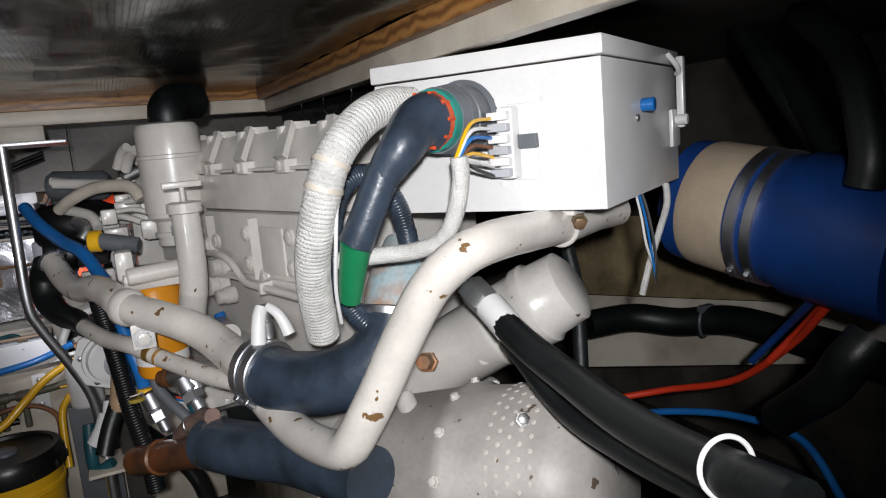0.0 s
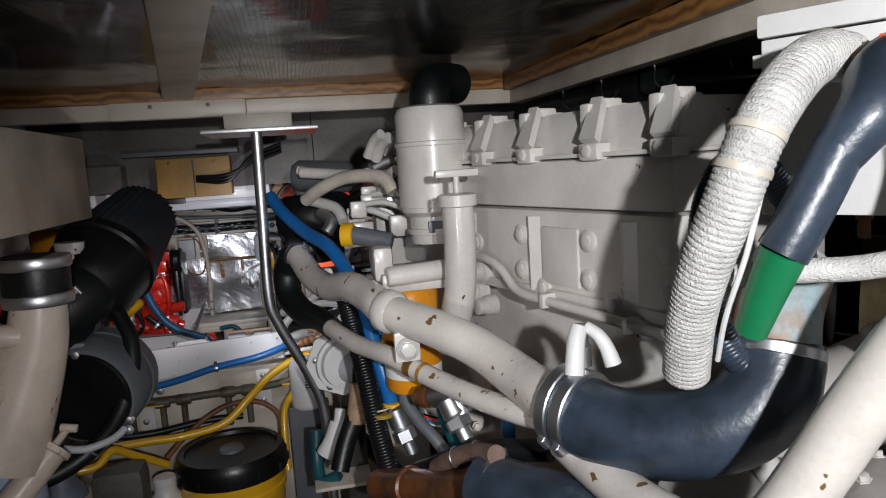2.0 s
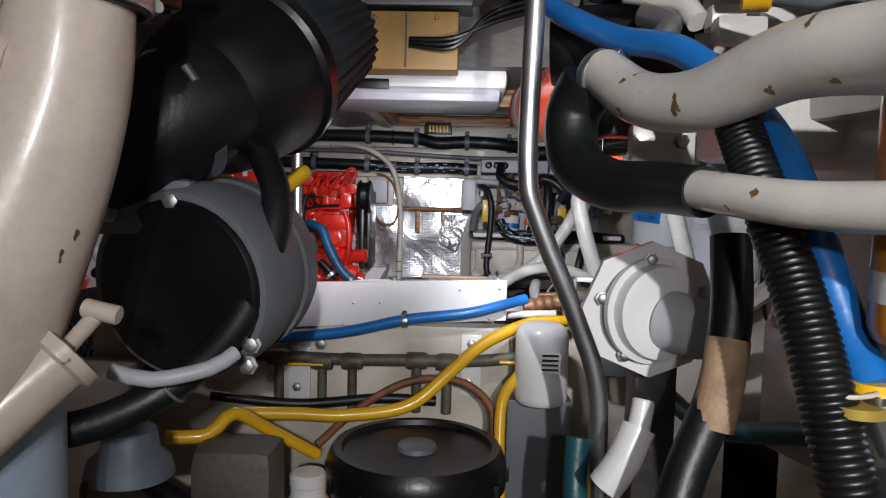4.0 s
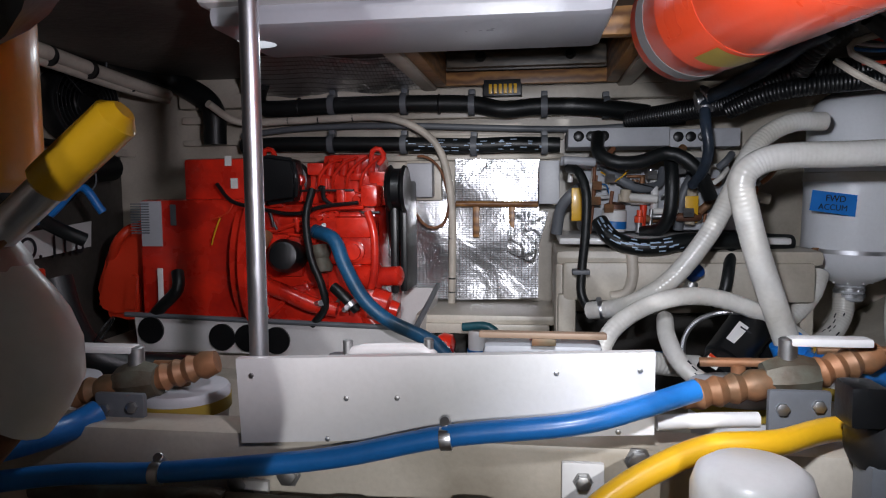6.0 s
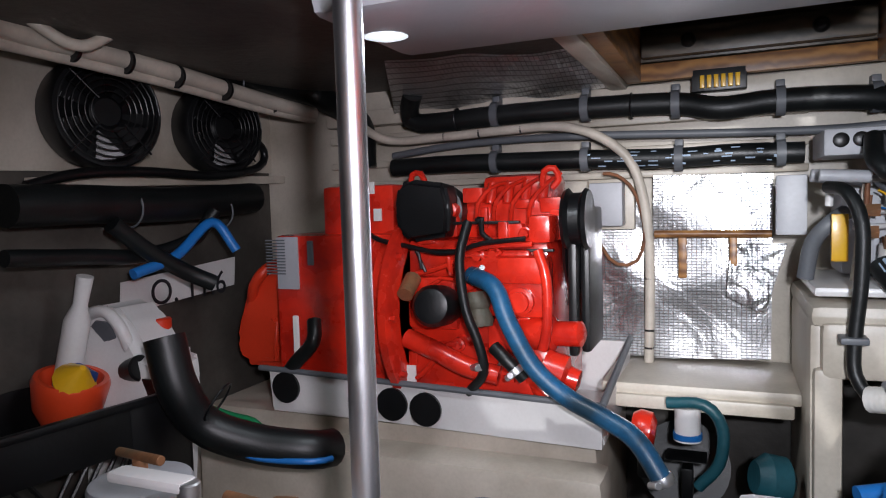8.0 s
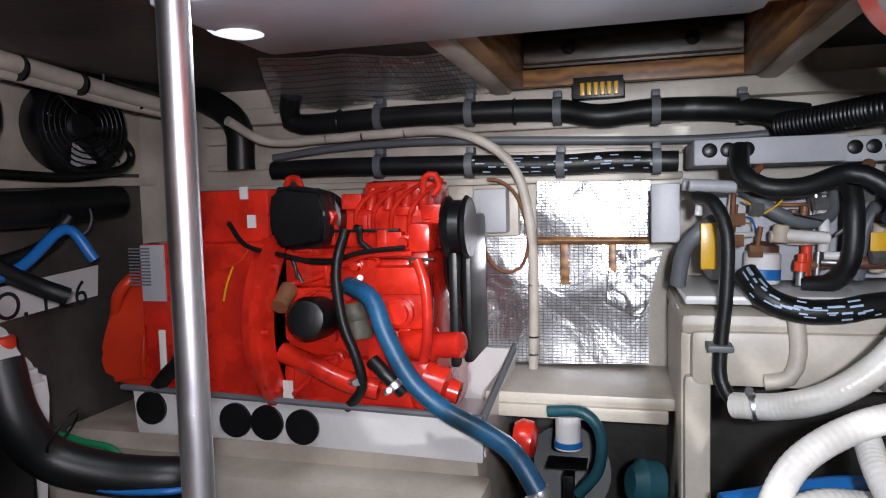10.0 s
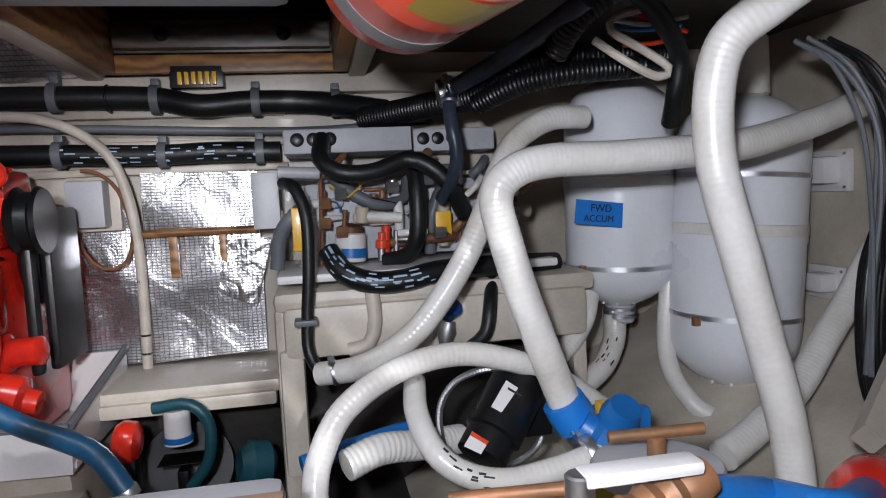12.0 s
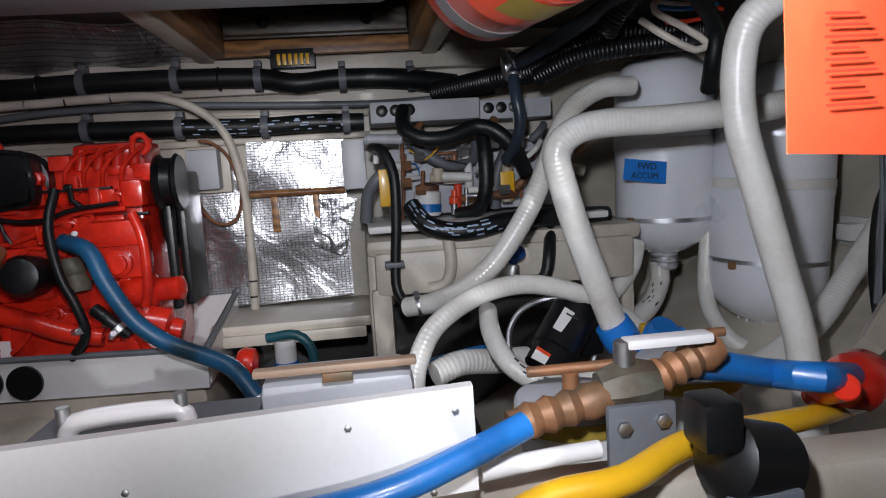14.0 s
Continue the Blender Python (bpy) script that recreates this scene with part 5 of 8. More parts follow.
for q, w in (((0.652, 0.201, 1.318), (0.4, 0, 0.8)), ((0.640, 0.206, 1.285), (0.3, -0.1, 0.9))):
    part("cable_tie", lathe(Vector(q) - Vector(w) * 0.004, Vector(q) + Vector(w) * 0.004, [(0, 0.028), (1, 0.028)], 24), CREAM_HOSE, br)
part("thin_wire", tube([(0.652, 0.195, 1.262), (0.650, 0.215, 1.200), (0.655, 0.255, 1.130), (0.668, 0.290, 1.070)], 0.003, 8), WHITE, br)
cb = thing("engine_control_box", "white steel engine control box with a hinged lid", "electrical box")
CBM = pose(0.797, 0.384, 1.218, 0, 0, -57.4)
CL, CD, CH = 0.388, 0.46, 0.244
part("case", box((0, 0, 0), (CL, CD, CH - 0.030), 0.003, None, CBM), WHITE, cb)
part("lid", box((-0.004, -0.004, CH - 0.028), (CL + 0.004, CD + 0.004, CH), 0.004, None, CBM), WHITE, cb)
part("hinge_pin", box((-0.012, 0.004, CH - 0.062), (0.004, 0.012, CH - 0.046), 0.002, None, CBM), WHITE, cb)
latch = part("latch_plate", box((CL, 0.385, 0.065), (CL + 0.008, 0.445, 0.135), 0.004, None, CBM), WHITE, cb, "white latch plate")
arm = box((CL + 0.008, 0.415, 0.10), (CL + 0.022, 0.437, 0.232), 0.004, None, CBM)
rod(CBM @ Vector((CL + 0.004, 0.41, 0.115)), CBM @ Vector((CL + 0.03, 0.41, 0.115)), 0.010, 14, arm)
part("latch_arm", arm, WHITE, latch, "white toggle latch arm")
part("latch_hook", tube([CBM @ Vector((CL + 0.004, 0.37, 0.235)), CBM @ Vector((CL + 0.016, 0.375, 0.218)), CBM @ Vector((CL + 0.02, 0.39, 0.205)), CBM @ Vector((CL + 0.012, 0.405, 0.20))], 0.005, 8), WHITE, cb)
part("button", rod(CBM @ Vector((CL, 0.20, 0.145)), CBM @ Vector((CL + 0.022, 0.20, 0.145)), 0.011), BLUE, cb, "blue indicator button")
part("key_lock", rod(CBM @ Vector((CL, 0.165, 0.125)), CBM @ Vector((CL + 0.005, 0.165, 0.125)), 0.006), ALU, cb)
OUT = CBM.to_3x3() @ Vector((0, -1, 0))
for x, z in ((0.226, 0.165), (0.226, 0.044), (0.301, 0.165), (0.301, 0.044)):
    bolt(cb, CBM @ Vector((x, 0, z)), OUT, 0.0065, 0.002, WHITE)
part("plug_plate", box((0.240, -0.004, 0.048), (0.288, 0.002, 0.161), 0.003, None, CBM), WHITE, cb)
plug_body = part("plug_body", box((0.236, -0.030, 0.052), (0.262, -0.004, 0.157), 0.005, None, CBM), WHITE, cb)
for k in range(6):
    part("plug", box((0.226, -0.042, 0.056 + 0.0165 * k), (0.258, -0.024, 0.068 + 0.0165 * k), 0.002, None, CBM), WHITE if k % 2 else LIGHT_GREY, plug_body)
part("plug_clip", box((0.262, -0.016, 0.095), (0.292, -0.006, 0.116), 0.002, None, CBM), GREY, cb)
part("earth_stud", lathe(CBM @ Vector((0.10, 0.06, 0.0)), CBM @ Vector((0.10, 0.06, -0.034)), [(0, 0.010), (0.3, 0.010), (0.32, 0.007), (0.6, 0.0075), (1, 0.007)], 10), COPPER, cb, "copper earth stud")
port = thing("cable_port", "grey cylindrical cable port with teal and orange rings", "connector")


def out(x, d, z):
    return CBM @ Vector((x, -d, z))


part("barrel", lathe(out(0.166, 0, 0.146), out(0.166, 0.085, 0.146), [(0, 0.060), (0.06, 0.060), (0.08, 0.053), (0.5, 0.053), (0.52, 0.0505), (0.72, 0.0505), (0.74, 0.049), (1, 0.048)], 44), GREY, port)
part("teal_ring", lathe(out(0.166, 0.083, 0.146), out(0.166, 0.099, 0.146), [(0, 0.046), (1, 0.045)], 36), mat("teal_ring_plastic", (0.01, 0.24, 0.20), 0.4), port)
orange = mat("orange_ring_plastic", (0.75, 0.09, 0.02), 0.4)
part("orange_ring", lathe(out(0.166, 0.097, 0.146), out(0.166, 0.116, 0.146), [(0, 0.041), (1, 0.040)], 36), orange, port)
for k in range(10):
    a = 2 * math.pi * k / 10
    part("ring_ridge", rod(out(0.166 + 0.040 * math.cos(a), 0.098, 0.146 + 0.040 * math.sin(a)), out(0.166 + 0.040 * math.cos(a), 0.117, 0.146 + 0.040 * math.sin(a)), 0.003, 6), orange, port)
part("boot", tube([out(0.165, 0.110, 0.145), out(0.164, 0.122, 0.144), out(0.160, 0.138, 0.136), (0.744, 0.160, 1.334), (0.727, 0.167, 1.312), (0.712, 0.173, 1.290)], 0.0425, 32, r_end=0.0232), RUBBER_BLUE, port, "black rubber boot")
ch = thing("power_cable", "thick grey-black cable with green tape at its end", "cable")
part("cable", tube([(0.716, 0.171, 1.300), (0.706, 0.175, 1.278), (0.690, 0.181, 1.243), (0.680, 0.185, 1.222), (0.671, 0.190, 1.203)], 0.0235, 24, r_end=0.0245), RUBBER_BLUE, ch)
part("green_tape", tube([(0.672, 0.188, 1.207), (0.669, 0.210, 1.162), (0.668, 0.232, 1.118)], 0.0225, 24, r_end=0.0165), GREEN, ch, "green tape sleeve")
hose("white_sleeved_wire", [(0.803, 0.112, 1.312), (0.805, 0.115, 1.285), (0.800, 0.130, 1.235), (0.785, 0.150, 1.197), (0.755, 0.178, 1.183), (0.708, 0.217, 1.178), (0.665, 0.262, 1.172)], 0.0125, BRAID, "white sleeved wiring from the control box", "cable")
for i, c in enumerate((YELLOW, WHITE, BLUE, COPPER, YELLOW, WHITE, BLACK)):
    q = CBM @ Vector((0.232, -0.040, 0.142 - 0.014 * i))
    m_ = (q + Vector((0.803, 0.112, 1.312))) / 2 + Vector((-0.012, -0.010, 0.018 - 0.003 * i))
    hose("wire", [Vector((0.803, 0.112, 1.308)) + Vector((0.002 * (i - 3), 0, 0)), m_, q], 0.0028, c, "coloured wire into the control box plug", "wire", "control box wires", seg=7)
ring_c = Vector((0.745, 0.330, 1.165))
hose("coiled_cable", [ring_c + Vector((0.066 * math.cos(a), 0.02 * math.sin(a), 0.125 * math.sin(a))) for a in [0.5 * k for k in range(14)]], 0.017, RUBBER_BLUE, "coiled dark braided cable behind the hoses", "cable", rib=0.0008, pitch=0.005)
exh = thing("heat_exchanger", "cream cylindrical heat exchanger with a bronze drain plug", "heat exchanger")
part("shell", lathe((0.831, 0.550, 0.840), (1.087, 0.257, 1.066), [(0, 0.06), (0.03, 0.072), (0.6, 0.072), (0.62, 0.078), (0.66, 0.078), (0.68, 0.072), (0.78, 0.072), (0.8, 0.078), (0.84, 0.078), (0.86, 0.07), (0.98, 0.066), (1, 0.05)], 40), ENGINE, exh)
part("drain_plug", lathe((0.876, 0.426, 0.923), (0.834, 0.376, 0.944), [(0, 0.02), (0.6, 0.02), (0.62, 0.016), (1, 0.014)], 6), BRONZE, exh, "bronze plug")
for q in ((0.943, 0.347, 0.937), (0.967, 0.337, 0.948), (0.988, 0.329, 0.958)):
    bolt(exh, q, (-0.3, -0.9, 0), 0.012, 0.014, ENGINE)
drum = thing("exhaust_silencer", "large pale grey lagged exhaust drum with a mesh end", "exhaust drum")
part("drum", lathe((0.729, 0.485, 0.701), (1.017, 0.063, 0.797), [(0, 0.12), (0.05, 0.15), (0.5, 0.162), (0.52, 0.168), (0.56, 0.168), (0.58, 0.16), (0.85, 0.155), (0.97, 0.12), (1, 0.08)], 48), mat("grey_heat_paint", (0.44, 0.41, 0.38), 0.5, 0.1, 0.14, 8, 0.12, 110, chips=(0.10, 0.07, 0.05), chip_at=0.68), drum)
part("stub", rod((0.785, 0.365, 0.898), (0.787, 0.324, 0.865), 0.018), ENGINE, drum)
bolt(drum, (0.878, 0.119, 0.914), (-0.2, -0.8, 0.5), 0.009, 0.01)
hose("oil_line", [(0.877, 0.170, 1.064), (0.869, 0.082, 1.042), (0.861, -0.020, 1.027), (0.843, -0.147, 1.019), (0.822, -0.272, 1.029), (0.796, -0.399, 1.049)], 0.0225, RUBBER, "thick dark grey hose sloping down past the drum")
hose("oil_line", [(0.893, 0.160, 1.027), (0.893, 0.030, 0.960), (0.876, -0.124, 0.960), (0.858, -0.284, 0.977), (0.849, -0.350, 0.975)], 0.020, RUBBER, "second dark grey hose beside the drum")
fit1 = thing("hose_fitting", "chipped white crimped hose fitting", "fitting")
part("ferrule", rod((0.874, 0.188, 1.079), (0.876, 0.130, 1.050), 0.024), WHITE, fit1)
part("nut", lathe((0.871, 0.242, 1.099), (0.874, 0.188, 1.077), [(0, 0.02), (0.1, 0.025), (0.9, 0.025), (1, 0.02)], 6), ALU, fit1)
hose("vertical_oil_line", [(1.135, 0.335, 1.112), (1.129, 0.308, 1.051), (1.112, 0.281, 0.973), (1.084, 0.245, 0.881)], 0.0135, RUBBER, "upright black hose beside the heat exchanger")
bc = thing("intake_coupling", "deep blue silicone intake coupling with a cream cuff and steel clamps", "coupling")
U0, U1 = Vector((1.539, 0.412, 1.154)), Vector((1.619, -0.015, 1.076))
part("lip", lathe(U0, U0.lerp(U1, 0.10), [(0, 0.110), (0.1, 0.132), (1, 0.134)], 40), BLUE_DEEP, bc)
part("cuff", lathe(U0.lerp(U1, 0.10), U0.lerp(U1, 0.34), [(0, 0.134), (0.1, 0.137), (0.9, 0.137), (1, 0.134)], 40), mat("cream_cuff", (0.50, 0.40, 0.29), 0.6, 0, 0.1, 9, 0.2, 140), bc, "cream fabric cuff")
part("sleeve", lathe(U0.lerp(U1, 0.34), U1, [(0, 0.131), (0.3, 0.134), (0.35, 0.143), (1, 0.143)], 40), BLUE_DEEP, bc)
clamp(bc, U0.lerp(U1, 0.38), U1 - U0, 0.136, 0.024)
clamp(bc, U0.lerp(U1, 0.46), U1 - U0, 0.136, 0.024)
hose("hull_hose", [(1.681, 0.997, 0.708), (1.836, 0.964, 0.708), (1.935, 0.866, 0.694), (1.998, 0.702, 0.719), (2.007, 0.451, 0.712), (1.987, 0.208, 0.712)], 0.045, RUBBER, "thick black hose along the hull side")
solo("hull_shelf", sheet([(1.955, 1.417, 0.684), (2.411, 0.306, 0.751), (2.378, 0.283, 0.615), (1.895, 1.361, 0.417)], 0.02, 4, 0.004), GEL, "cream ledge on the hull side", "ledge", kind="structure")
for i, (c, p) in enumerate(((RED_PLASTIC, [(1.527, 0.691, 0.597), (1.615, 0.590, 0.631), (1.658, 0.409, 0.701), (1.653, 0.252, 0.830), (1.602, 0.133, 0.950)]), (BLUE, [(1.514, 0.678, 0.557), (1.592, 0.530, 0.597), (1.641, 0.380, 0.621), (1.658, 0.230, 0.613), (1.608, 0.094, 0.534)]), (BLUE_DEEP, [(1.644, 0.349, 0.767), (1.654, 0.268, 0.863), (1.590, 0.156, 0.960)]), (RED_PLASTIC, [(1.636, 0.297, 0.782), (1.653, 0.226, 0.873), (1.590, 0.114, 0.978)]))):
    hose("battery_cable", p, 0.009, c, "red battery cable in the bilge" if i % 3 == 0 else "blue cable in the bilge", "cable", seg=10)
for k, p in enumerate(([(1.746, 0.468, 1.544), (1.704, 0.317, 1.376), (1.689, 0.215, 1.252), (1.644, 0.147, 1.189)], [(1.773, 0.443, 1.513), (1.717, 0.299, 1.384), (1.647, 0.150, 1.233)], [(1.609, 0.194, 1.516), (1.542, 0.059, 1.415), (1.500, -0.007, 1.264), (1.493, -0.004, 1.199)], [(1.455, -0.040, 0.953), (1.429, -0.021, 0.915), (1.450, 0.034, 0.844), (1.493, 0.159, 0.736)])):
    hose("dark_cable", p, 0.022 + 0.005 * k, RUBBER, "dark cable hanging beyond the engine", "cable")
sv = thing("small_valve", "white-painted twin drain cock on the engine", "valve")
part("stem", lathe((0.590, 0.480, 1.020), (0.588, 0.478, 1.078), [(0, 0.012), (0.5, 0.012), (0.52, 0.009), (0.8, 0.009), (0.82, 0.013), (1, 0.011)], 14), ALU, sv)
part("body", tube([(0.583, 0.474, 1.076), (0.576, 0.468, 1.062), (0.571, 0.463, 1.040), (0.568, 0.460, 1.016)], 0.0115, 14, r_end=0.0135), WHITE, sv)
part("lever", tube([(0.593, 0.474, 1.076), (0.605, 0.462, 1.066), (0.614, 0.455, 1.048), (0.620, 0.450, 1.026)], 0.008, 12, r_end=0.0115), WHITE, sv, "white lever")
# far end of the engine: brackets, small pipes, capped dipstick tube
fe = thing("engine_front_end", "cluster of cream-painted pipes and brackets on the engine front", "engine part")
rng = random.Random(21)
part("timing_case", box((0.42, 1.35, 1.02), (0.80, 1.58, 1.30), 0.02), ENGINE, fe)
for k in range(22):
    x, y, z = rng.uniform(0.34, 0.52), rng.uniform(1.24, 1.45), rng.uniform(1.14, 1.36)
    d = rng.choice(((0.09, 0.02, 0.01), (0.03, -0.05, 0.05), (0.02, 0.03, -0.07), (0.10, -0.03, -0.02)))
    part("small_pipe", tube([(x, y, z), (x + d[0] * 0.5, y + d[1] * 0.5, z + d[2] * 0.5 + 0.012), (x + d[0], y + d[1], z + d[2])], rng.uniform(0.006, 0.017), 12), ENGINE if k % 5 else ALU, fe)
for k in range(9):
    x, y, z = rng.uniform(0.33, 0.48), rng.uniform(1.2, 1.35), rng.uniform(1.12, 1.3)
    part("bracket", box((x, y, z), (x + rng.uniform(0.03, 0.07), y + 0.03, z + rng.uniform(0.02, 0.05)), 0.006), ENGINE, fe)
part("upper_hose", tube([(0.254, 1.380, 1.235), (0.290, 1.330, 1.262), (0.353, 1.280, 1.287), (0.427, 1.220, 1.283), (0.450, 1.200, 1.248)], 0.016, 16), CREAM_HOSE, fe, "cream lagged hose")
part("rail", rod((0.246, 1.420, 1.305), (0.471, 1.360, 1.279), 0.014), ENGINE, fe)
dt = thing("capped_tube", "grey filler tube with a yellow cap", "pipe")
part("tube", rod((0.342, 1.130, 1.163), (0.425, 1.100, 1.143), 0.0205), GREY, dt)
part("cap", lathe((0.320, 1.140, 1.164), (0.346, 1.130, 1.163), [(0, 0.02), (0.1, 0.026), (0.9, 0.026), (1, 0.022)], 24), YELLOW, dt, "yellow screw cap")
hose("blue_coolant_hose", [(0.165, 1.489, 1.247), (0.197, 1.420, 1.204), (0.245, 1.340, 1.159), (0.296, 1.250, 1.126), (0.331, 1.170, 1.067), (0.350, 1.100, 1.002), (0.365, 1.060, 0.926), (0.381, 1.030, 0.850), (0.386, 1.000, 0.813)], 0.0165, BLUE, "blue hose running down between the engine pipes")
hose("corrugated_hose", [(0.315, 1.120, 1.031), (0.325, 1.080, 0.966), (0.339, 1.020, 0.868), (0.350, 0.980, 0.776), (0.367, 0.950, 0.680), (0.374, 0.930, 0.591)], 0.0200, BLACK, "black corrugated conduit beside the engine", "conduit", rib=0.0016, pitch=0.0062)
hose("worn_hose", [(0.345, 1.200, 0.921), (0.342, 1.180, 0.840), (0.325, 1.160, 0.762), (0.291, 1.140, 0.687), (0.271, 1.120, 0.632)], 0.0215, RUBBER, "black hose with a torn tan patch")
hose("bilge_hose", [(0.413, 0.990, 0.872), (0.409, 0.960, 0.833), (0.430, 0.930, 0.796), (0.456, 0.900, 0.765), (0.477, 0.880, 0.726), (0.489, 0.880, 0.655)], 0.0125, GREY, "dark hose below the oil filter")
for q0, q1 in (((0.387, 0.990, 0.811), (0.417, 0.970, 0.713)), ((0.458, 0.780, 0.890), (0.482, 0.740, 0.824))):
    f_ = thing("hydraulic_fitting", "bright steel hydraulic hose fitting", "fitting", "hydraulic fittings")
    a, b = Vector(q0), Vector(q1)
    part("ferrule", lathe(a, a.lerp(b, 0.45), [(0, 0.016), (0.1, 0.021), (0.9, 0.021), (1, 0.016)], 18), STEEL, f_)
    part("nut", lathe(a.lerp(b, 0.45), a.lerp(b, 0.72), [(0, 0.018), (0.1, 0.024), (0.9, 0.024), (1, 0.018)], 6), STEEL, f_)
    part("tail", rod(a.lerp(b, 0.72), b, 0.013), STEEL, f_)
RUST = mat("oily_rust", (0.17, 0.06, 0.02), 0.35, 0.1, 0.35, 14, 0.3, 70, dirt=(0.05, 0.03, 0.02))
rp = thing("rusty_pipe", "rusty brown exhaust pipe with braided hose over it", "pipe")
part("pipe", lathe((0.345, 0.950, 0.666), (0.492, 0.660, 0.768), [(0, 0.034), (0.3, 0.034), (0.31, 0.039), (0.34, 0.039), (0.35, 0.034), (1, 0.034)], 36), RUST, rp)
hose("braided_fuel_hose", [(0.435, 0.800, 0.757), (0.453, 0.720, 0.807), (0.475, 0.660, 0.839), (0.487, 0.580, 0.865)], 0.015, mat("brown_braid", (0.20, 0.125, 0.10), 0.7, 0, 0.2, 30, 0.4, 300), "brown braided fuel hose")
low_elbow = thing("lower_rubber_hose", "thick blue-black hose with a steel clamp", "hose")
part("hose", tube([(0.478, 0.611, 0.803), (0.532, 0.497, 0.818), (0.595, 0.393, 0.829), (0.667, 0.224, 0.838)], 0.05, 24), RUBBER_BLUE, low_elbow)
clamp(low_elbow, (0.482, 0.602, 0.808), (0.6, -0.4, -0.2), 0.052, 0.02)
wp = thing("raw_water_pump", "white pump body with a bolted round cover", "pump")
PC = Vector((0.308, 1.360, 0.815))
part("plate", lathe(PC + Vector((0, 0.02, 0)), PC, [(0, 0.085), (0.2, 0.09), (1, 0.09)], 8), WHITE, wp)
part("cover", lathe(PC, PC + Vector((0.01, -0.03, 0)), [(0, 0.07), (0.3, 0.07), (0.35, 0.062), (0.9, 0.06), (1, 0.05)], 36), WHITE, wp)
part("hub", lathe(PC + Vector((0.02, -0.02, -0.01)), PC + Vector((0.05, -0.06, -0.015)), [(0, 0.04), (1, 0.036)], 28), LIGHT_GREY, wp)
for k in range(5):
    a = 2 * math.pi * k / 5 + 0.4
    bolt(wp, PC + Vector((0.068 * math.cos(a), -0.012, 0.068 * math.sin(a))), (0, -1, 0), 0.007, 0.008)
solo("pump_bracket", box((0.30, 1.40, 0.05), (0.36, 1.46, 0.80), 0.01), BILGE, "dark bracket below the pump", "bracket")
wv = thing("white_elbow_valve", "white plastic elbow with a threaded stub", "valve")
part("stub", rod((0.293, 1.320, 0.707), (0.285, 1.310, 0.668), 0.014), WHITE, wv)
part("body", tube([(0.285, 1.310, 0.674), (0.267, 1.300, 0.635), (0.244, 1.300, 0.600)], 0.022, 16), WHITE, wv)
hose("dark_blue_bilge_hose", [(0.229, 1.420, 0.620), (0.224, 1.400, 0.547), (0.232, 1.360, 0.501), (0.279, 1.340, 0.519)], 0.017, TEAL, "dark blue hose curling into the bilge")
solo("bilge_casting", box((0.213, 1.300, 0.511), (0.36, 1.46, 0.50), 0.02), GEL, "grimy cream casting in the bilge", "casting")
wf = thing("spin_on_filter", "white spin-on filter with a black printed label", "filter")
part("shell", lathe((0.215, 1.795, 0.56), (0.215, 1.795, 0.716), [(0, 0.045), (0.04, 0.051), (0.1, 0.052), (0.85, 0.052), (0.95, 0.047), (1, 0.036), (1, 0)], 40), WHITE, wf)
part("print_block", box((0.205, 1.7415, 0.63), (0.245, 1.7445, 0.668), 0), PAPER, wf)
for k in range(4):
    part("print_line", box((0.210, 1.7405, 0.635 + 0.009 * k), (0.241, 1.7415, 0.639 + 0.009 * k), 0), INK, wf)
part("bracket", box((0.15, 1.80, 0.05), (0.28, 1.86, 0.56), 0.006), GREY, wf)

# ---- passage floor: beam fittings ----
man = thing("manifold", "dull green-brown pipe manifold with tees and yellow levers", "pipe")
part("main_pipe", tube([(-0.534, 1.868, 0.623), (-0.343, 1.870, 0.617), (-0.183, 1.870, 0.614), (-0.043, 1.870, 0.617), (0.078, 1.870, 0.619), (0.213, 1.870, 0.635)], 0.0125, 16), BRONZE_DULL, man)
for q in ((-0.236, 1.868, 0.609), (-0.172, 1.868, 0.611), (-0.036, 1.868, 0.617), (0.028, 1.868, 0.616), (-0.328, 1.868, 0.615)):
    a = Vector(q)
    part("tee", lathe(a - Vector((0.022, 0, 0)), a + Vector((0.022, 0, 0)), [(0, 0.016), (0.2, 0.018), (0.8, 0.018), (1, 0.016)], 16), BRONZE_DULL, man)
    part("drop", rod(a, a - Vector((0, 0, 0.11)), 0.010), BRONZE_DULL, man)
part("lever", box((-0.306, 1.860, 0.607), (-0.230, 1.850, 0.602), 0.006), YELLOW, man, "yellow lever")
part("lever", box((0.135, 1.860, 0.625), (0.191, 1.850, 0.619), 0.006), YELLOW, man, "yellow lever")
for q0, q1 in (((-0.314, 1.900, 0.633), (-0.267, 1.892, 0.515)), ((0.055, 1.900, 0.670), (0.099, 1.892, 0.538))):
    bk = thing("pipe_bracket", "white bolted bracket on the beam", "bracket", "pipe brackets")
    part("plate", box(q0, q1, 0.003), WHITE, bk)
    c = (Vector(q0) + Vector(q1)) / 2
    bolt(bk, Vector((c.x, 1.891, max(q0[2], q1[2]) - 0.02)), (0, -1, 0), 0.008, 0.006)
    bolt(bk, Vector((c.x - 0.005, 1.891, min(q0[2], q1[2]) + 0.03)), (0, -1, 0), 0.008, 0.006)
for q in ((-0.246, 1.898, 0.639), (0.134, 1.898, 0.672), (0.196, 1.898, 0.670), (-0.352, 1.898, 0.564), (-0.304, 1.898, 0.627)):
    bolt(beam, q, (0, -1, 0), 0.011, 0.007)
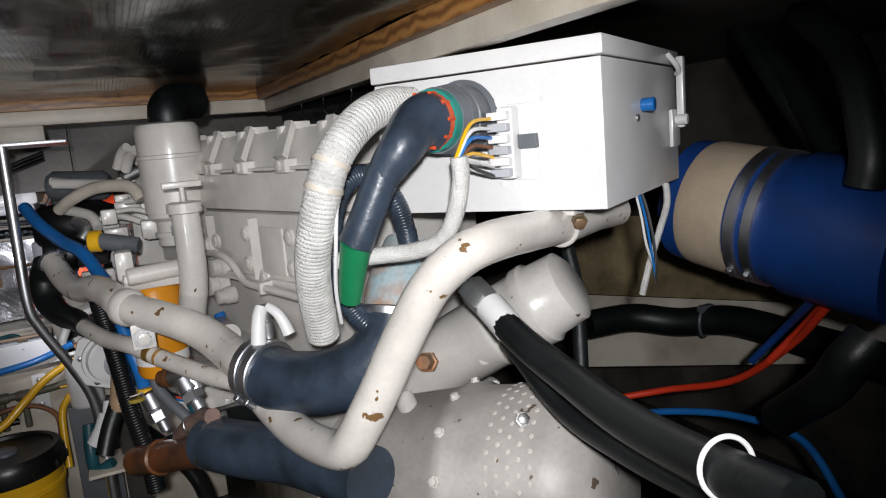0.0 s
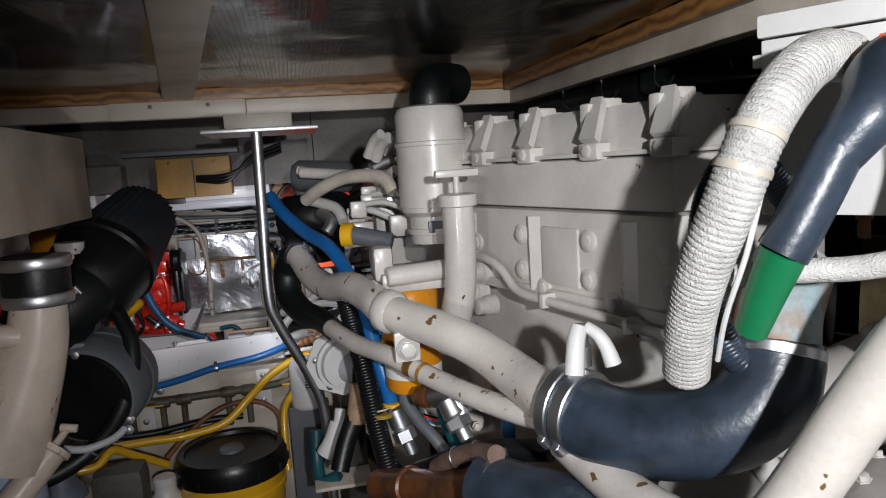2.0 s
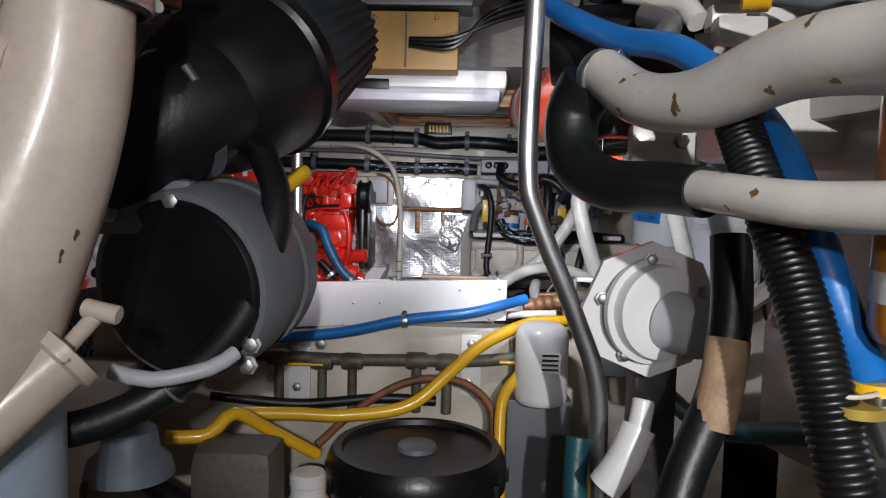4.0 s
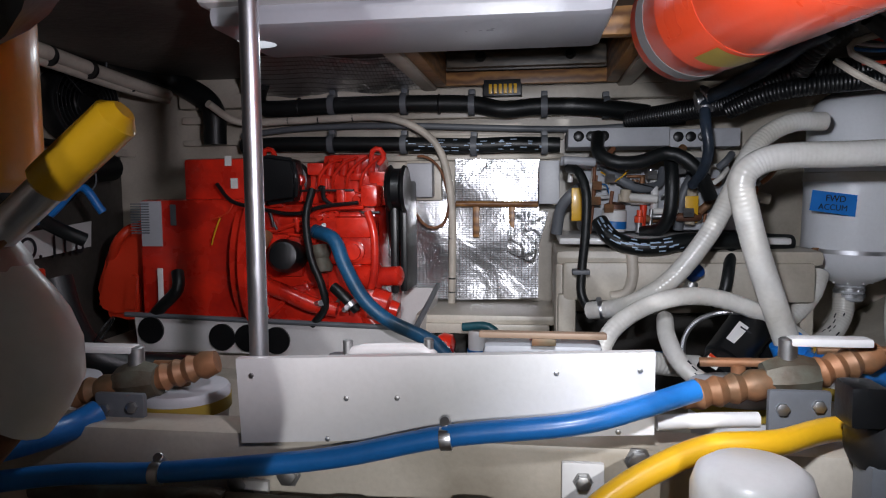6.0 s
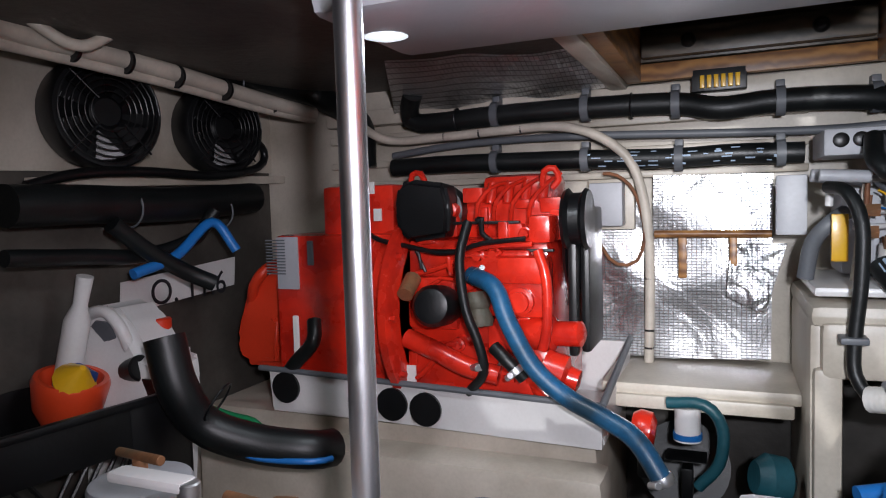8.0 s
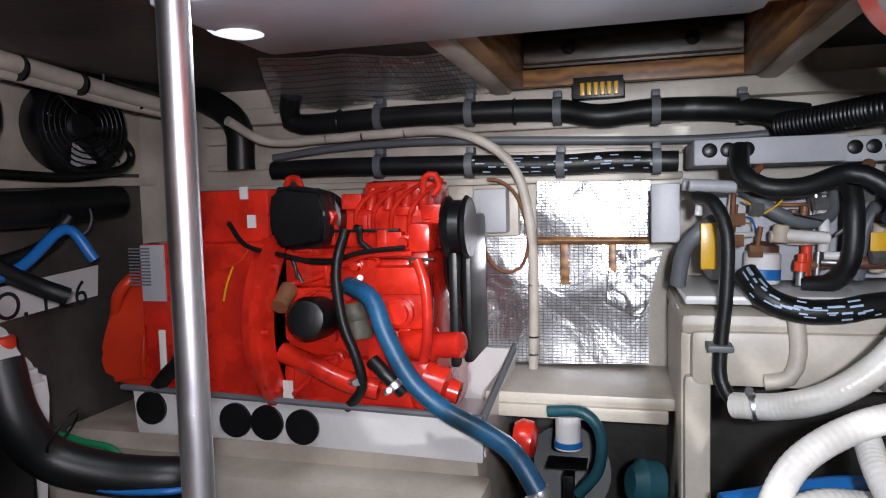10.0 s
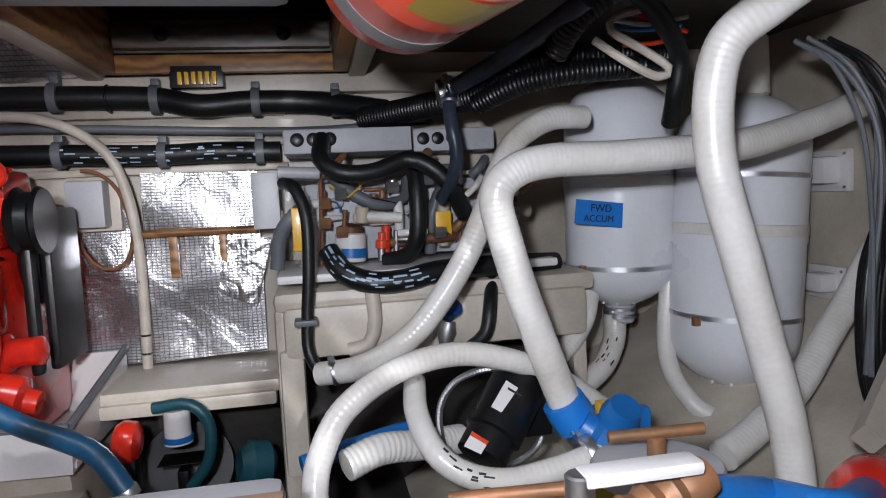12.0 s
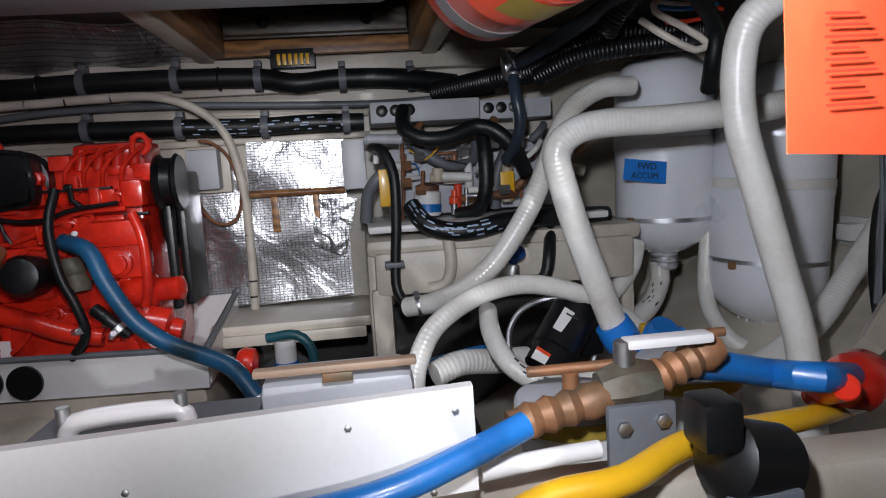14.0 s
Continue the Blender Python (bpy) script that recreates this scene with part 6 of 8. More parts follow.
hose("yellow_hose", [(-0.349, 1.700, 0.546), (-0.253, 1.730, 0.539), (-0.164, 1.750, 0.533), (-0.044, 1.770, 0.550), (0.038, 1.800, 0.614), (0.088, 1.830, 0.654), (0.139, 1.850, 0.682), (0.197, 1.865, 0.703), (0.260, 1.870, 0.708), (0.348, 1.930, 0.705), (0.511, 2.020, 0.674), (0.623, 2.100, 0.647)], 0.0125, YELLOW, "yellow hose across the floor beam")
hose("yellow_hose", [(0.173, 1.800, 0.613), (0.140, 1.770, 0.571), (0.134, 1.740, 0.495), (0.136, 1.700, 0.397)], 0.011, YELLOW, "yellow hose dropping beside the bucket")
hose("yellow_hose", [(-0.405, 1.500, 0.567), (-0.344, 1.520, 0.568), (-0.313, 1.550, 0.594), (-0.270, 1.600, 0.552), (-0.199, 1.660, 0.488)], 0.011, YELLOW, "yellow hose in the bilge")
hose("brown_tube", [(-0.213, 1.720, 0.483), (-0.142, 1.780, 0.539), (-0.049, 1.820, 0.584), (0.051, 1.820, 0.589), (0.115, 1.800, 0.549), (0.125, 1.760, 0.489)], 0.008, COPPER, "brown clear tube looping over the bucket")
hose("black_bilge_hose", [(-0.430, 1.750, 0.563), (-0.270, 1.800, 0.537), (-0.106, 1.820, 0.548), (0.006, 1.840, 0.540)], 0.010, RUBBER, "thin black hose under the manifold")
# seacocks and strainers to both sides of the board
def seacock(c, side, label):
    s = thing("seacock", label, "valve", "seacocks")
    c = Vector(c)
    part("bracket", box(c + Vector((-0.032, -0.006, -0.13)), c + Vector((0.032, 0.004, 0.02)), 0.012), GREY, s, "grey mounting plate")
    part("tail", lathe(c + Vector((-0.115, 0.02, 0.002)), c + Vector((-0.02, 0.03, 0.018)), [(0, 0.014)] + [(0.1 + 0.1 * k, 0.014 + 0.004 * (k % 2)) for k in range(8)] + [(1, 0.016)], 20), BRONZE, s)
    part("tail", lathe(c + Vector((0.02, 0.035, 0.025)), c + Vector((0.10, 0.05, 0.048)), [(0, 0.016)] + [(0.1 + 0.1 * k, 0.014 + 0.004 * (k % 2)) for k in range(8)] + [(1, 0.014)], 20), BRONZE, s)
    part("body", lathe(c + Vector((-0.025, 0.035, 0.02)), c + Vector((0.03, 0.035, 0.026)), [(0, 0.02), (0.3, 0.026), (0.7, 0.026), (1, 0.02)], 8), BRONZE_DULL, s)
    part("stem", rod(c + Vector((0, 0.035, 0.03)), c + Vector((0, 0.035, 0.068)), 0.010), ALU, s)
    part("lever", box(c + Vector((0.0, 0.024, 0.060)), c + Vector((0.085 * side, 0.046, 0.070)), 0.004, None), WHITE, s, "white lever")
    bolt(s, c + Vector((-0.018, -0.006, 0.0)), (0, -1, 0), 0.007, 0.005)
    bolt(s, c + Vector((0.018, -0.006, 0.004)), (0, -1, 0), 0.007, 0.005)
    bolt(s, c + Vector((-0.012, -0.006, -0.11)), (0, -1, 0), 0.007, 0.005)
    return s


seacock((0.305, 1.945, 0.72), 1, "bronze seacock with ribbed tails and a white lever")
seacock((-0.470, 1.940, 0.694), -1, "bronze seacock on a grey plate beside the board")
hose("blue_sea_hose", [(0.376, 2.000, 0.751), (0.431, 2.020, 0.738), (0.493, 2.040, 0.719), (0.509, 1.990, 0.729), (0.644, 2.100, 0.683)], 0.0155, BLUE, "blue hose from the seacock")
hose("blue_sea_hose", [(-0.494, 1.930, 0.692), (-0.510, 1.900, 0.682), (-0.517, 1.860, 0.685), (-0.525, 1.800, 0.693)], 0.0155, BLUE, "blue hose from the port seacock")
def strainer(c, r, label):
    s = thing("strainer", label, "strainer", "strainers")
    c = Vector(c)
    part("body", lathe(c - Vector((0, 0, 0.45)), c - Vector((0, 0, 0.02)), [(0, r * 0.85), (0.9, r * 0.9), (1, r)], 36), WHITE, s)
    part("gasket", lathe(c - Vector((0, 0, 0.024)), c - Vector((0, 0, 0.008)), [(0, r * 1.04), (1, r * 1.04)], 36), GOLD, s, "amber rim")
    part("cover", lathe(c - Vector((0, 0, 0.008)), c + Vector((0, 0, 0.006)), [(0, r * 1.02), (0.6, r * 1.02), (0.9, r * 0.98), (1, r * 0.9), (1, 0)], 36), LIGHT_GREY, s)
    part("boss", rod(c, c + Vector((0, 0, 0.03)), 0.009), BRONZE, s)
    part("wing_bar", rod(c + Vector((-0.045, 0.01, 0.03)), c + Vector((0.045, -0.01, 0.036)), 0.006, 12), BRONZE, s, "bronze T-bar")
    return s


strainer((-0.433, 2.020, 0.695), 0.058, "white strainer with a round cover and bronze T-bar")
strainer((-0.705, 2.140, 0.665), 0.06, "white strainer beside the generator")
strainer((0.279, 2.070, 0.704), 0.06, "white strainer with a bronze T-bar beside the board")
strainer((0.454, 2.160, 0.702), 0.062, "white strainer under the hoses")
case = thing("tool_case", "grey plastic case with a tan rim and a brass catch", "case")
part("shell", box((-0.038, 2.020, 0.765), ((0.110, 2.020, 0.784)[0], 2.10, 0.56), 0.012), LIGHT_GREY, case)
part("rim", box((-0.042, 2.015, 0.773), ((0.113, 2.020, 0.784)[0], 2.03, (-0.042, 2.015, 0.781)[2]), 0.003), mat("tan_trim", (0.32, 0.22, 0.15), 0.5), case)
part("catch", box((0.023, 2.012, 0.766), (0.052, 2.008, 0.775), 0.003), BRONZE, case)
case2 = thing("battery_case", "dark grey box with a white carrying handle", "case")
part("shell", box((-0.253, 1.980, 0.736), ((-0.041, 1.980, 0.756)[0], 2.09, 0.45), 0.01), GREY, case2)
part("handle", tube([(-0.198, 1.990, 0.746), (-0.190, 1.990, 0.758), (-0.146, 1.990, 0.762), (-0.103, 1.990, 0.761), (-0.096, 1.990, 0.750)], 0.009, 12), WHITE, case2, "white handle")
for q in ((-0.200, 1.990, 0.753), (-0.100, 1.990, 0.757)):
    part("handle_knob", rod(Vector(q), Vector(q) + Vector((0, 0, 0.02)), 0.006), ALU, case2)
for q, lab in (((0.332, 1.860, 0.723), "black and grey wash-down pump"),):
    wdp = thing("wash_pump", lab, "pump")
    part("motor", lathe(Vector(q), (0.396, 1.880, 0.702), [(0, 0.02), (0.1, 0.032), (0.9, 0.032), (1, 0.026)], 24), BLACK, wdp)
    part("head", box(Vector(q) + Vector((-0.02, -0.02, 0.01)), Vector(q) + Vector((0.012, 0.02, 0.05)), 0.006), BLACK, wdp)
    part("foot", box(Vector(q) + Vector((0.0, -0.02, -0.12)), Vector(q) + Vector((0.06, 0.02, -0.025)), 0.004), GREY, wdp)
TAG_INK = mat("tag_print", (0.50, 0.045, 0.018), 0.6)
tag = thing("paper_tag", "orange-red printed paper tag hanging from the deckhead", "tag")
TG = [(0.258, 1.660, 1.035), (0.259, 1.660, 0.957), (0.333, 1.670, 0.952), (0.329, 1.670, 1.036)]
card = part("card", sheet(TG, 0.0008, 6, 0.002), RED_TAG, tag)
tx = (Vector(TG[3]) - Vector(TG[0])).normalized()
for k in range(9):
    o = Vector(TG[0]).lerp(Vector(TG[1]), 0.25 + 0.062 * k) + tx * 0.017 + Vector((0, -0.0028, 0))
    w_ = tx * (0.018 + 0.005 * (k % 3))
    dz = (Vector(TG[1]) - Vector(TG[0])).normalized() * 0.0012
    part("print_line", sheet([o, o + w_, o + w_ + dz, o + dz], 0.0004), TAG_INK, card)
part("string", rod((Vector(TG[0]) + Vector(TG[3])) / 2, (Vector(TG[0]) + Vector(TG[3])) / 2 + Vector((0, 0, 0.62)), 0.0015, 8), BLACK, tag)
# ball valve on the amber filter's feed, port side of the passage
bv = thing("fuel_valve", "brass ball valve with a bright yellow lever", "valve")
part("pipe", rod((-0.400, 1.560, 1.014), (-0.332, 1.550, 0.944), 0.017), RUBBER, bv)
part("union", lathe((-0.339, 1.550, 0.951), (-0.310, 1.550, 0.925), [(0, 0.018), (0.1, 0.023), (0.9, 0.023), (1, 0.018)], 6), ALU, bv)
part("body", lathe((-0.314, 1.550, 0.930), (-0.280, 1.550, 0.890), [(0, 0.02), (0.2, 0.026), (0.7, 0.026), (1, 0.02)], 12), ALU, bv)
part("elbow", tube([(-0.286, 1.550, 0.896), (-0.267, 1.550, 0.875), (-0.261, 1.550, 0.851), (-0.280, 1.550, 0.825)], 0.024, 20), WHITE, bv, "white elbow")
part("tail", rod((-0.282, 1.550, 0.827), (-0.358, 1.560, 0.751), 0.0165), COPPER, bv, "brown pipe")
part("stem", rod((-0.286, 1.555, 0.932), (-0.265, 1.520, 0.933), 0.011), BRONZE, bv)
hm = [(-0.267, 1.530, 0.931), (-0.229, 1.530, 0.962)]
part("lever_root", rod(hm[0], hm[1], 0.010, 10), STEEL, bv)
part("lever", rod((-0.240, 1.530, 0.955), (-0.188, 1.530, 0.997), 0.0125, 16, None, 0.5), YELLOW, bv, "yellow plastic grip")
af = thing("fuel_filter", "amber fuel filter with black pencil marks", "oil filter")
FQ = Vector((-0.42, 1.67, 0.955))
part("cartridge", lathe(FQ, FQ + Vector((0, 0, 0.24)), [(0, 0), (0.0, 0.042), (0.04, 0.056), (0.1, 0.06), (0.95, 0.06), (1, 0.05)], 40), AMBER, af)
part("head", box(FQ + Vector((-0.06, -0.06, 0.24)), FQ + Vector((0.06, 0.06, 0.30)), 0.012), ALU, af)
part("hanger", box(FQ + Vector((-0.10, -0.02, 0.29)), FQ + Vector((-0.04, 0.02, 0.70)), 0.004), GREY, af)

# ---- port main engine ----
pe = thing("port_engine", "cream-painted port engine casing and turbo elbow", "engine")
part("block", box((-1.15, 0.25, 0.62), (-0.62, 1.5, 1.24), 0.03), PORT_ENAMEL, pe)
part("casting", tube([(-0.251, 1.000, 1.100), (-0.256, 1.000, 1.060), (-0.268, 1.000, 1.015), (-0.290, 0.995, 0.950), (-0.318, 0.985, 0.880), (-0.345, 0.975, 0.815)], 0.047, 30, r_end=0.078), PORT_ENAMEL, pe)
part("casting_shoulder", tube([(-0.275, 0.965, 1.045), (-0.315, 0.958, 1.052), (-0.365, 0.955, 1.035), (-0.40, 0.955, 1.00)], 0.020, 16, r_end=0.030), PORT_ENAMEL, pe)
for q in ((-0.330, 0.905, 0.955), (-0.352, 0.893, 0.875)):
    part("casting_boss", lathe(Vector(q) + Vector((0, 0.03, 0)), q, [(0, 0.030), (0.6, 0.026), (1, 0.020), (1, 0)], 20), PORT_ENAMEL, pe)
part("volute", lathe((-0.419, 1.060, 0.997), (-0.348, 0.970, 0.945), [(0, 0.07), (0.1, 0.095), (0.5, 0.105), (0.9, 0.09), (1, 0.06), (1, 0)], 40), PORT_ENAMEL, pe)
pbx = thing("port_control_box", "cream steel control box over the port engine", "electrical box")
part("case", box((-0.62, 0.62, (-0.240, 1.342, 1.230)[2]), (-0.24, 1.378, 1.415), 0.006), GEL, pbx)
part("spout", lathe((-0.246, 1.200, 1.191), (-0.247, 1.200, 1.166), [(0, 0.03), (0.6, 0.028), (1, 0.02)], 16), ENGINE, pbx)
part("copper_stub", rod((-0.263, 1.200, 1.178), (-0.264, 1.200, 1.152), 0.014), COPPER, pbx)
cf = thing("turbo_cuff", "black rubber cuff with steel clamps on the turbo elbow", "hose")
part("cuff", lathe((-0.251, 1.000, 1.097), (-0.247, 1.000, 1.187), [(0, 0.054), (0.1, 0.057), (0.9, 0.057), (1, 0.054)], 32), RUBBER, cf)
clamp(cf, (-0.250, 1.000, 1.108), (0, 0, 1), 0.058, 0.022)
clamp(cf, (-0.247, 1.000, 1.175), (0, 0, 1), 0.058, 0.022)
tb_ = thing("turbo_intake", "black turbo intake with a pleated cone air filter", "air filter")
part("hose", tube([(-0.375, 1.250, 0.989), (-0.321, 1.250, 1.012), (-0.278, 1.270, 1.049), (-0.255, 1.300, 1.073)], 0.075, 26), RUBBER, tb_)
part("bell", lathe((-0.287, 1.270, 1.040), (-0.228, 1.420, 1.128), [(0, 0.075), (0.15, 0.078), (0.25, 0.095), (0.5, 0.108), (0.85, 0.115), (0.88, 0.122), (1, 0.12)], 40), BLACK, tb_)
cone = bmesh.new()
A0, A1 = (-0.228, 1.420, 1.128), (-0.172, 1.600, 1.221)
mA, LA = axis_frame(A0, A1)
rings = []
for s, r in ((0, 0.112), (0.08, 0.112), (1.0, 0.088), (1.03, 0.078)):
    rings.append([cone.verts.new(mA @ Vector(((r - (0.007 if i % 2 and 0.05 < s < 1.02 else 0)) * math.cos(math.pi * i / 36), (r - (0.007 if i % 2 and 0.05 < s < 1.02 else 0)) * math.sin(math.pi * i / 36), s * LA))) for i in range(72)])
for a, b in zip(rings, rings[1:]):
    for i in range(72):
        cone.faces.new((a[i], a[(i + 1) % 72], b[(i + 1) % 72], b[i]))
cone.faces.new(rings[-1])
cone.faces.new(rings[0])
part("pleated_cone", cone, mat("dark_blue_filter_cloth", (0.022, 0.035, 0.045), 0.7, 0, 0.2, 20, 0.3, 200), tb_, "dark pleated filter cone")
clamp(tb_, (-0.284, 1.280, 1.046), (0.6, 0.6, 0.4), 0.079, 0.02)
alt = thing("alternator", "black alternator with a grey bolted bracket", "alternator")
AC = Vector((-0.267, 1.220, 0.844))
part("body", lathe(AC + Vector((0.03, 0.16, 0.02)), AC, [(0, 0.09), (0.1, 0.112), (0.55, 0.113), (0.56, 0.117), (0.88, 0.117), (0.95, 0.110), (0.96, 0.104)], 44), GREY, alt)
part("front_cap", lathe(AC + Vector((0.002, 0.010, 0.001)), AC, [(0, 0.104), (0.5, 0.103), (1, 0.098), (1, 0)], 44), BLACK, alt, "black end cap")
for k in range(3):
    part("print_mark", box(AC + Vector((0.100, 0.018 + 0.012 * k, 0.050 - 0.014 * k)), AC + Vector((0.108, 0.026 + 0.012 * k, 0.062 - 0.014 * k)), 0.001), PAPER, alt)
part("band", lathe(AC + Vector((0.02, 0.10, 0.013)), AC + Vector((0.024, 0.125, 0.016)), [(0, 0.1165), (1, 0.1165)], 40), GREY, alt)
part("bracket", box(AC + Vector((-0.13, 0.0, 0.06)), AC + Vector((0.02, 0.03, 0.125)), 0.01), GREY, alt)
for d in ((-0.075, -0.004, 0.085), (0.0, -0.004, 0.10), (0.09, -0.002, -0.06), (0.085, 0.0, -0.085)):
    bolt(alt, AC + Vector(d), (0, -1, 0), 0.009, 0.008)
part("tag", box(AC + Vector((0.075, -0.004, 0.0)), AC + Vector((0.10, 0.0, 0.04)), 0.002), PAPER, alt)
dip = thing("hand_pump", "cream hand pump with a T-handle", "hand pump")
part("barrel", lathe((-0.337, 0.920, 0.729), (-0.256, 1.000, 0.823), [(0, 0.026), (0.9, 0.027), (0.92, 0.033), (0.99, 0.033), (1, 0.028)], 28), PORT_ENAMEL, dip)
part("stem", rod((-0.260, 1.000, 0.823), (-0.234, 1.000, 0.852), 0.007), PORT_ENAMEL, dip)
part("handle", rod((-0.244, 1.000, 0.858), (-0.215, 1.000, 0.852), 0.008), PORT_ENAMEL, dip)
hose("port_black_hose", [(-0.366, 1.100, 0.710), (-0.303, 1.120, 0.720), (-0.240, 1.150, 0.751), (-0.195, 1.200, 0.799), (-0.169, 1.240, 0.867), (-0.167, 1.280, 0.948), (-0.197, 1.320, 1.005)], 0.018, RUBBER, "black hose curving round the alternator")
hose("port_clear_hose", [(-0.276, 1.100, 0.779), (-0.236, 1.100, 0.772), (-0.187, 1.120, 0.780), (-0.168, 1.140, 0.792)], 0.008, LIGHT_GREY, "pale clear hose under the alternator")
bf = thing("blue_filter", "pale blue filter with a handwritten note", "filter")
BQ = Vector((-0.374, 1.050, 0.633))
part("shell", lathe(BQ, BQ + Vector((0, 0, 0.28)), [(0, 0.05), (0.04, 0.068), (0.1, 0.072), (1, 0.072)], 40), mat("pale_blue_enamel", (0.40, 0.50, 0.62), 0.4, 0, 0.08), bf)
for i, ch_ in enumerate("CHANGE @ 2213 HRS"):
    a = -2.2 + 0.105 * i
    if ch_ != " ":
        letters(ch_, 0.017, Matrix.Translation(BQ + Vector((0.0725 * math.cos(a), 0.0725 * math.sin(a), 0.045))) @ pose(0, 0, 0, 90, 0, math.degrees(a) + 90), INK, bf)
pot = thing("blue_grey_pot", "blue-grey moulded pot in the bilge", "pot")
part("pot", lathe((-0.361, 1.300, 0.592), (-0.359, 1.300, 0.658), [(0, 0.055), (0.3, 0.05), (0.5, 0.036), (0.9, 0.032), (1, 0.02)], 28), mat("blue_grey_plastic", (0.13, 0.16, 0.20), 0.5), pot)
solo("bilge_box", box((-0.353, 1.450, 0.569), (-0.22, 1.55, 0.05), 0.03), HULL, "grimy brown-grey box in the bilge", "box")
solo("bilge_block", box((-0.389, 1.250, 0.598), (-0.40, 1.36, 0.05), 0.01), BILGE, "dark greasy block in the bilge", "block")
jug1 = thing("white_jug", "dirty white plastic jug beside the bucket", "jug")
part("body", lathe((-0.20, 1.60, 0.05), (-0.20, 1.60, 0.46), [(0, 0.07), (0.05, 0.08), (0.7, 0.08), (0.88, 0.05), (0.95, 0.03), (1, 0.03)], 28), WHITE, jug1)
part("cap", rod((-0.20, 1.60, 0.455), (-0.20, 1.60, 0.48), 0.032), WHITE, jug1)

# ---- port side of the generator space ----
def fan(c, r):
    f = thing("extractor_fan", "black extractor fan with a wire guard on the hull side", "fan", "extractor fans")
    c = Vector(c)
    n_ = Vector((1, -0.25, 0)).normalized()
    part("shroud", lathe(c - n_ * 0.04, c + n_ * 0.02, [(0, r * 0.98), (0.3, r), (0.9, r), (1, r * 0.96), (1, r * 0.88), (0.2, r * 0.86)], 36), BLACK, f)
    m0, _ = axis_frame(c, c + n_)
    part("hub", lathe(c - n_ * 0.02, c + n_ * 0.012, [(0, r * 0.3), (0.8, r * 0.3), (1, r * 0.24)], 24), BLACK, f)
    for k in range(7):
        bm = bmesh.new()
        a0 = 2 * math.pi * k / 7
        vs_ = [bm.verts.new(m0 @ Vector((rr * math.cos(a0 + da), rr * math.sin(a0 + da), zz))) for rr, da, zz in ((r * 0.28, 0, -0.02), (r * 0.84, 0.1, -0.025), (r * 0.84, 0.65, 0.0), (r * 0.28, 0.6, 0.0))]
        face_ = bm.faces.new(vs_)
        ex = bmesh.ops.extrude_face_region(bm, geom=[face_])
        bmesh.ops.translate(bm, verts=[v for v in ex["geom"] if isinstance(v, bmesh.types.BMVert)], vec=n_ * 0.003)
        part("blade", bm, BLACK, f)
    for k in range(6):
        rr = r * (0.35 + 0.11 * k)
        part("guard_ring", tube([m0 @ Vector((rr * math.cos(a), rr * math.sin(a), 0.026)) for a in [2 * math.pi * q / 16 for q in range(17)]], 0.0013, 6), BLACK, f)
    for k in range(7):
        rr, z0 = r * (0.30 + 0.075 * k), -0.030
        part("louvre", tube([m0 @ Vector((rr * math.cos(a), rr * math.sin(a), z0)) for a in [math.pi * 0.83 + 0.12 * q for q in range(8)]], 0.0022, 6), LIGHT_GREY, f)
    for k in range(4):
        a = math.pi / 4 + math.pi / 2 * k
        part("guard_spoke", rod(m0 @ Vector((r * 0.3 * math.cos(a), r * 0.3 * math.sin(a), 0.028)), m0 @ Vector((r * 1.02 * math.cos(a), r * 1.02 * math.sin(a), 0.022)), 0.002, 8), BLACK, f)
    return f


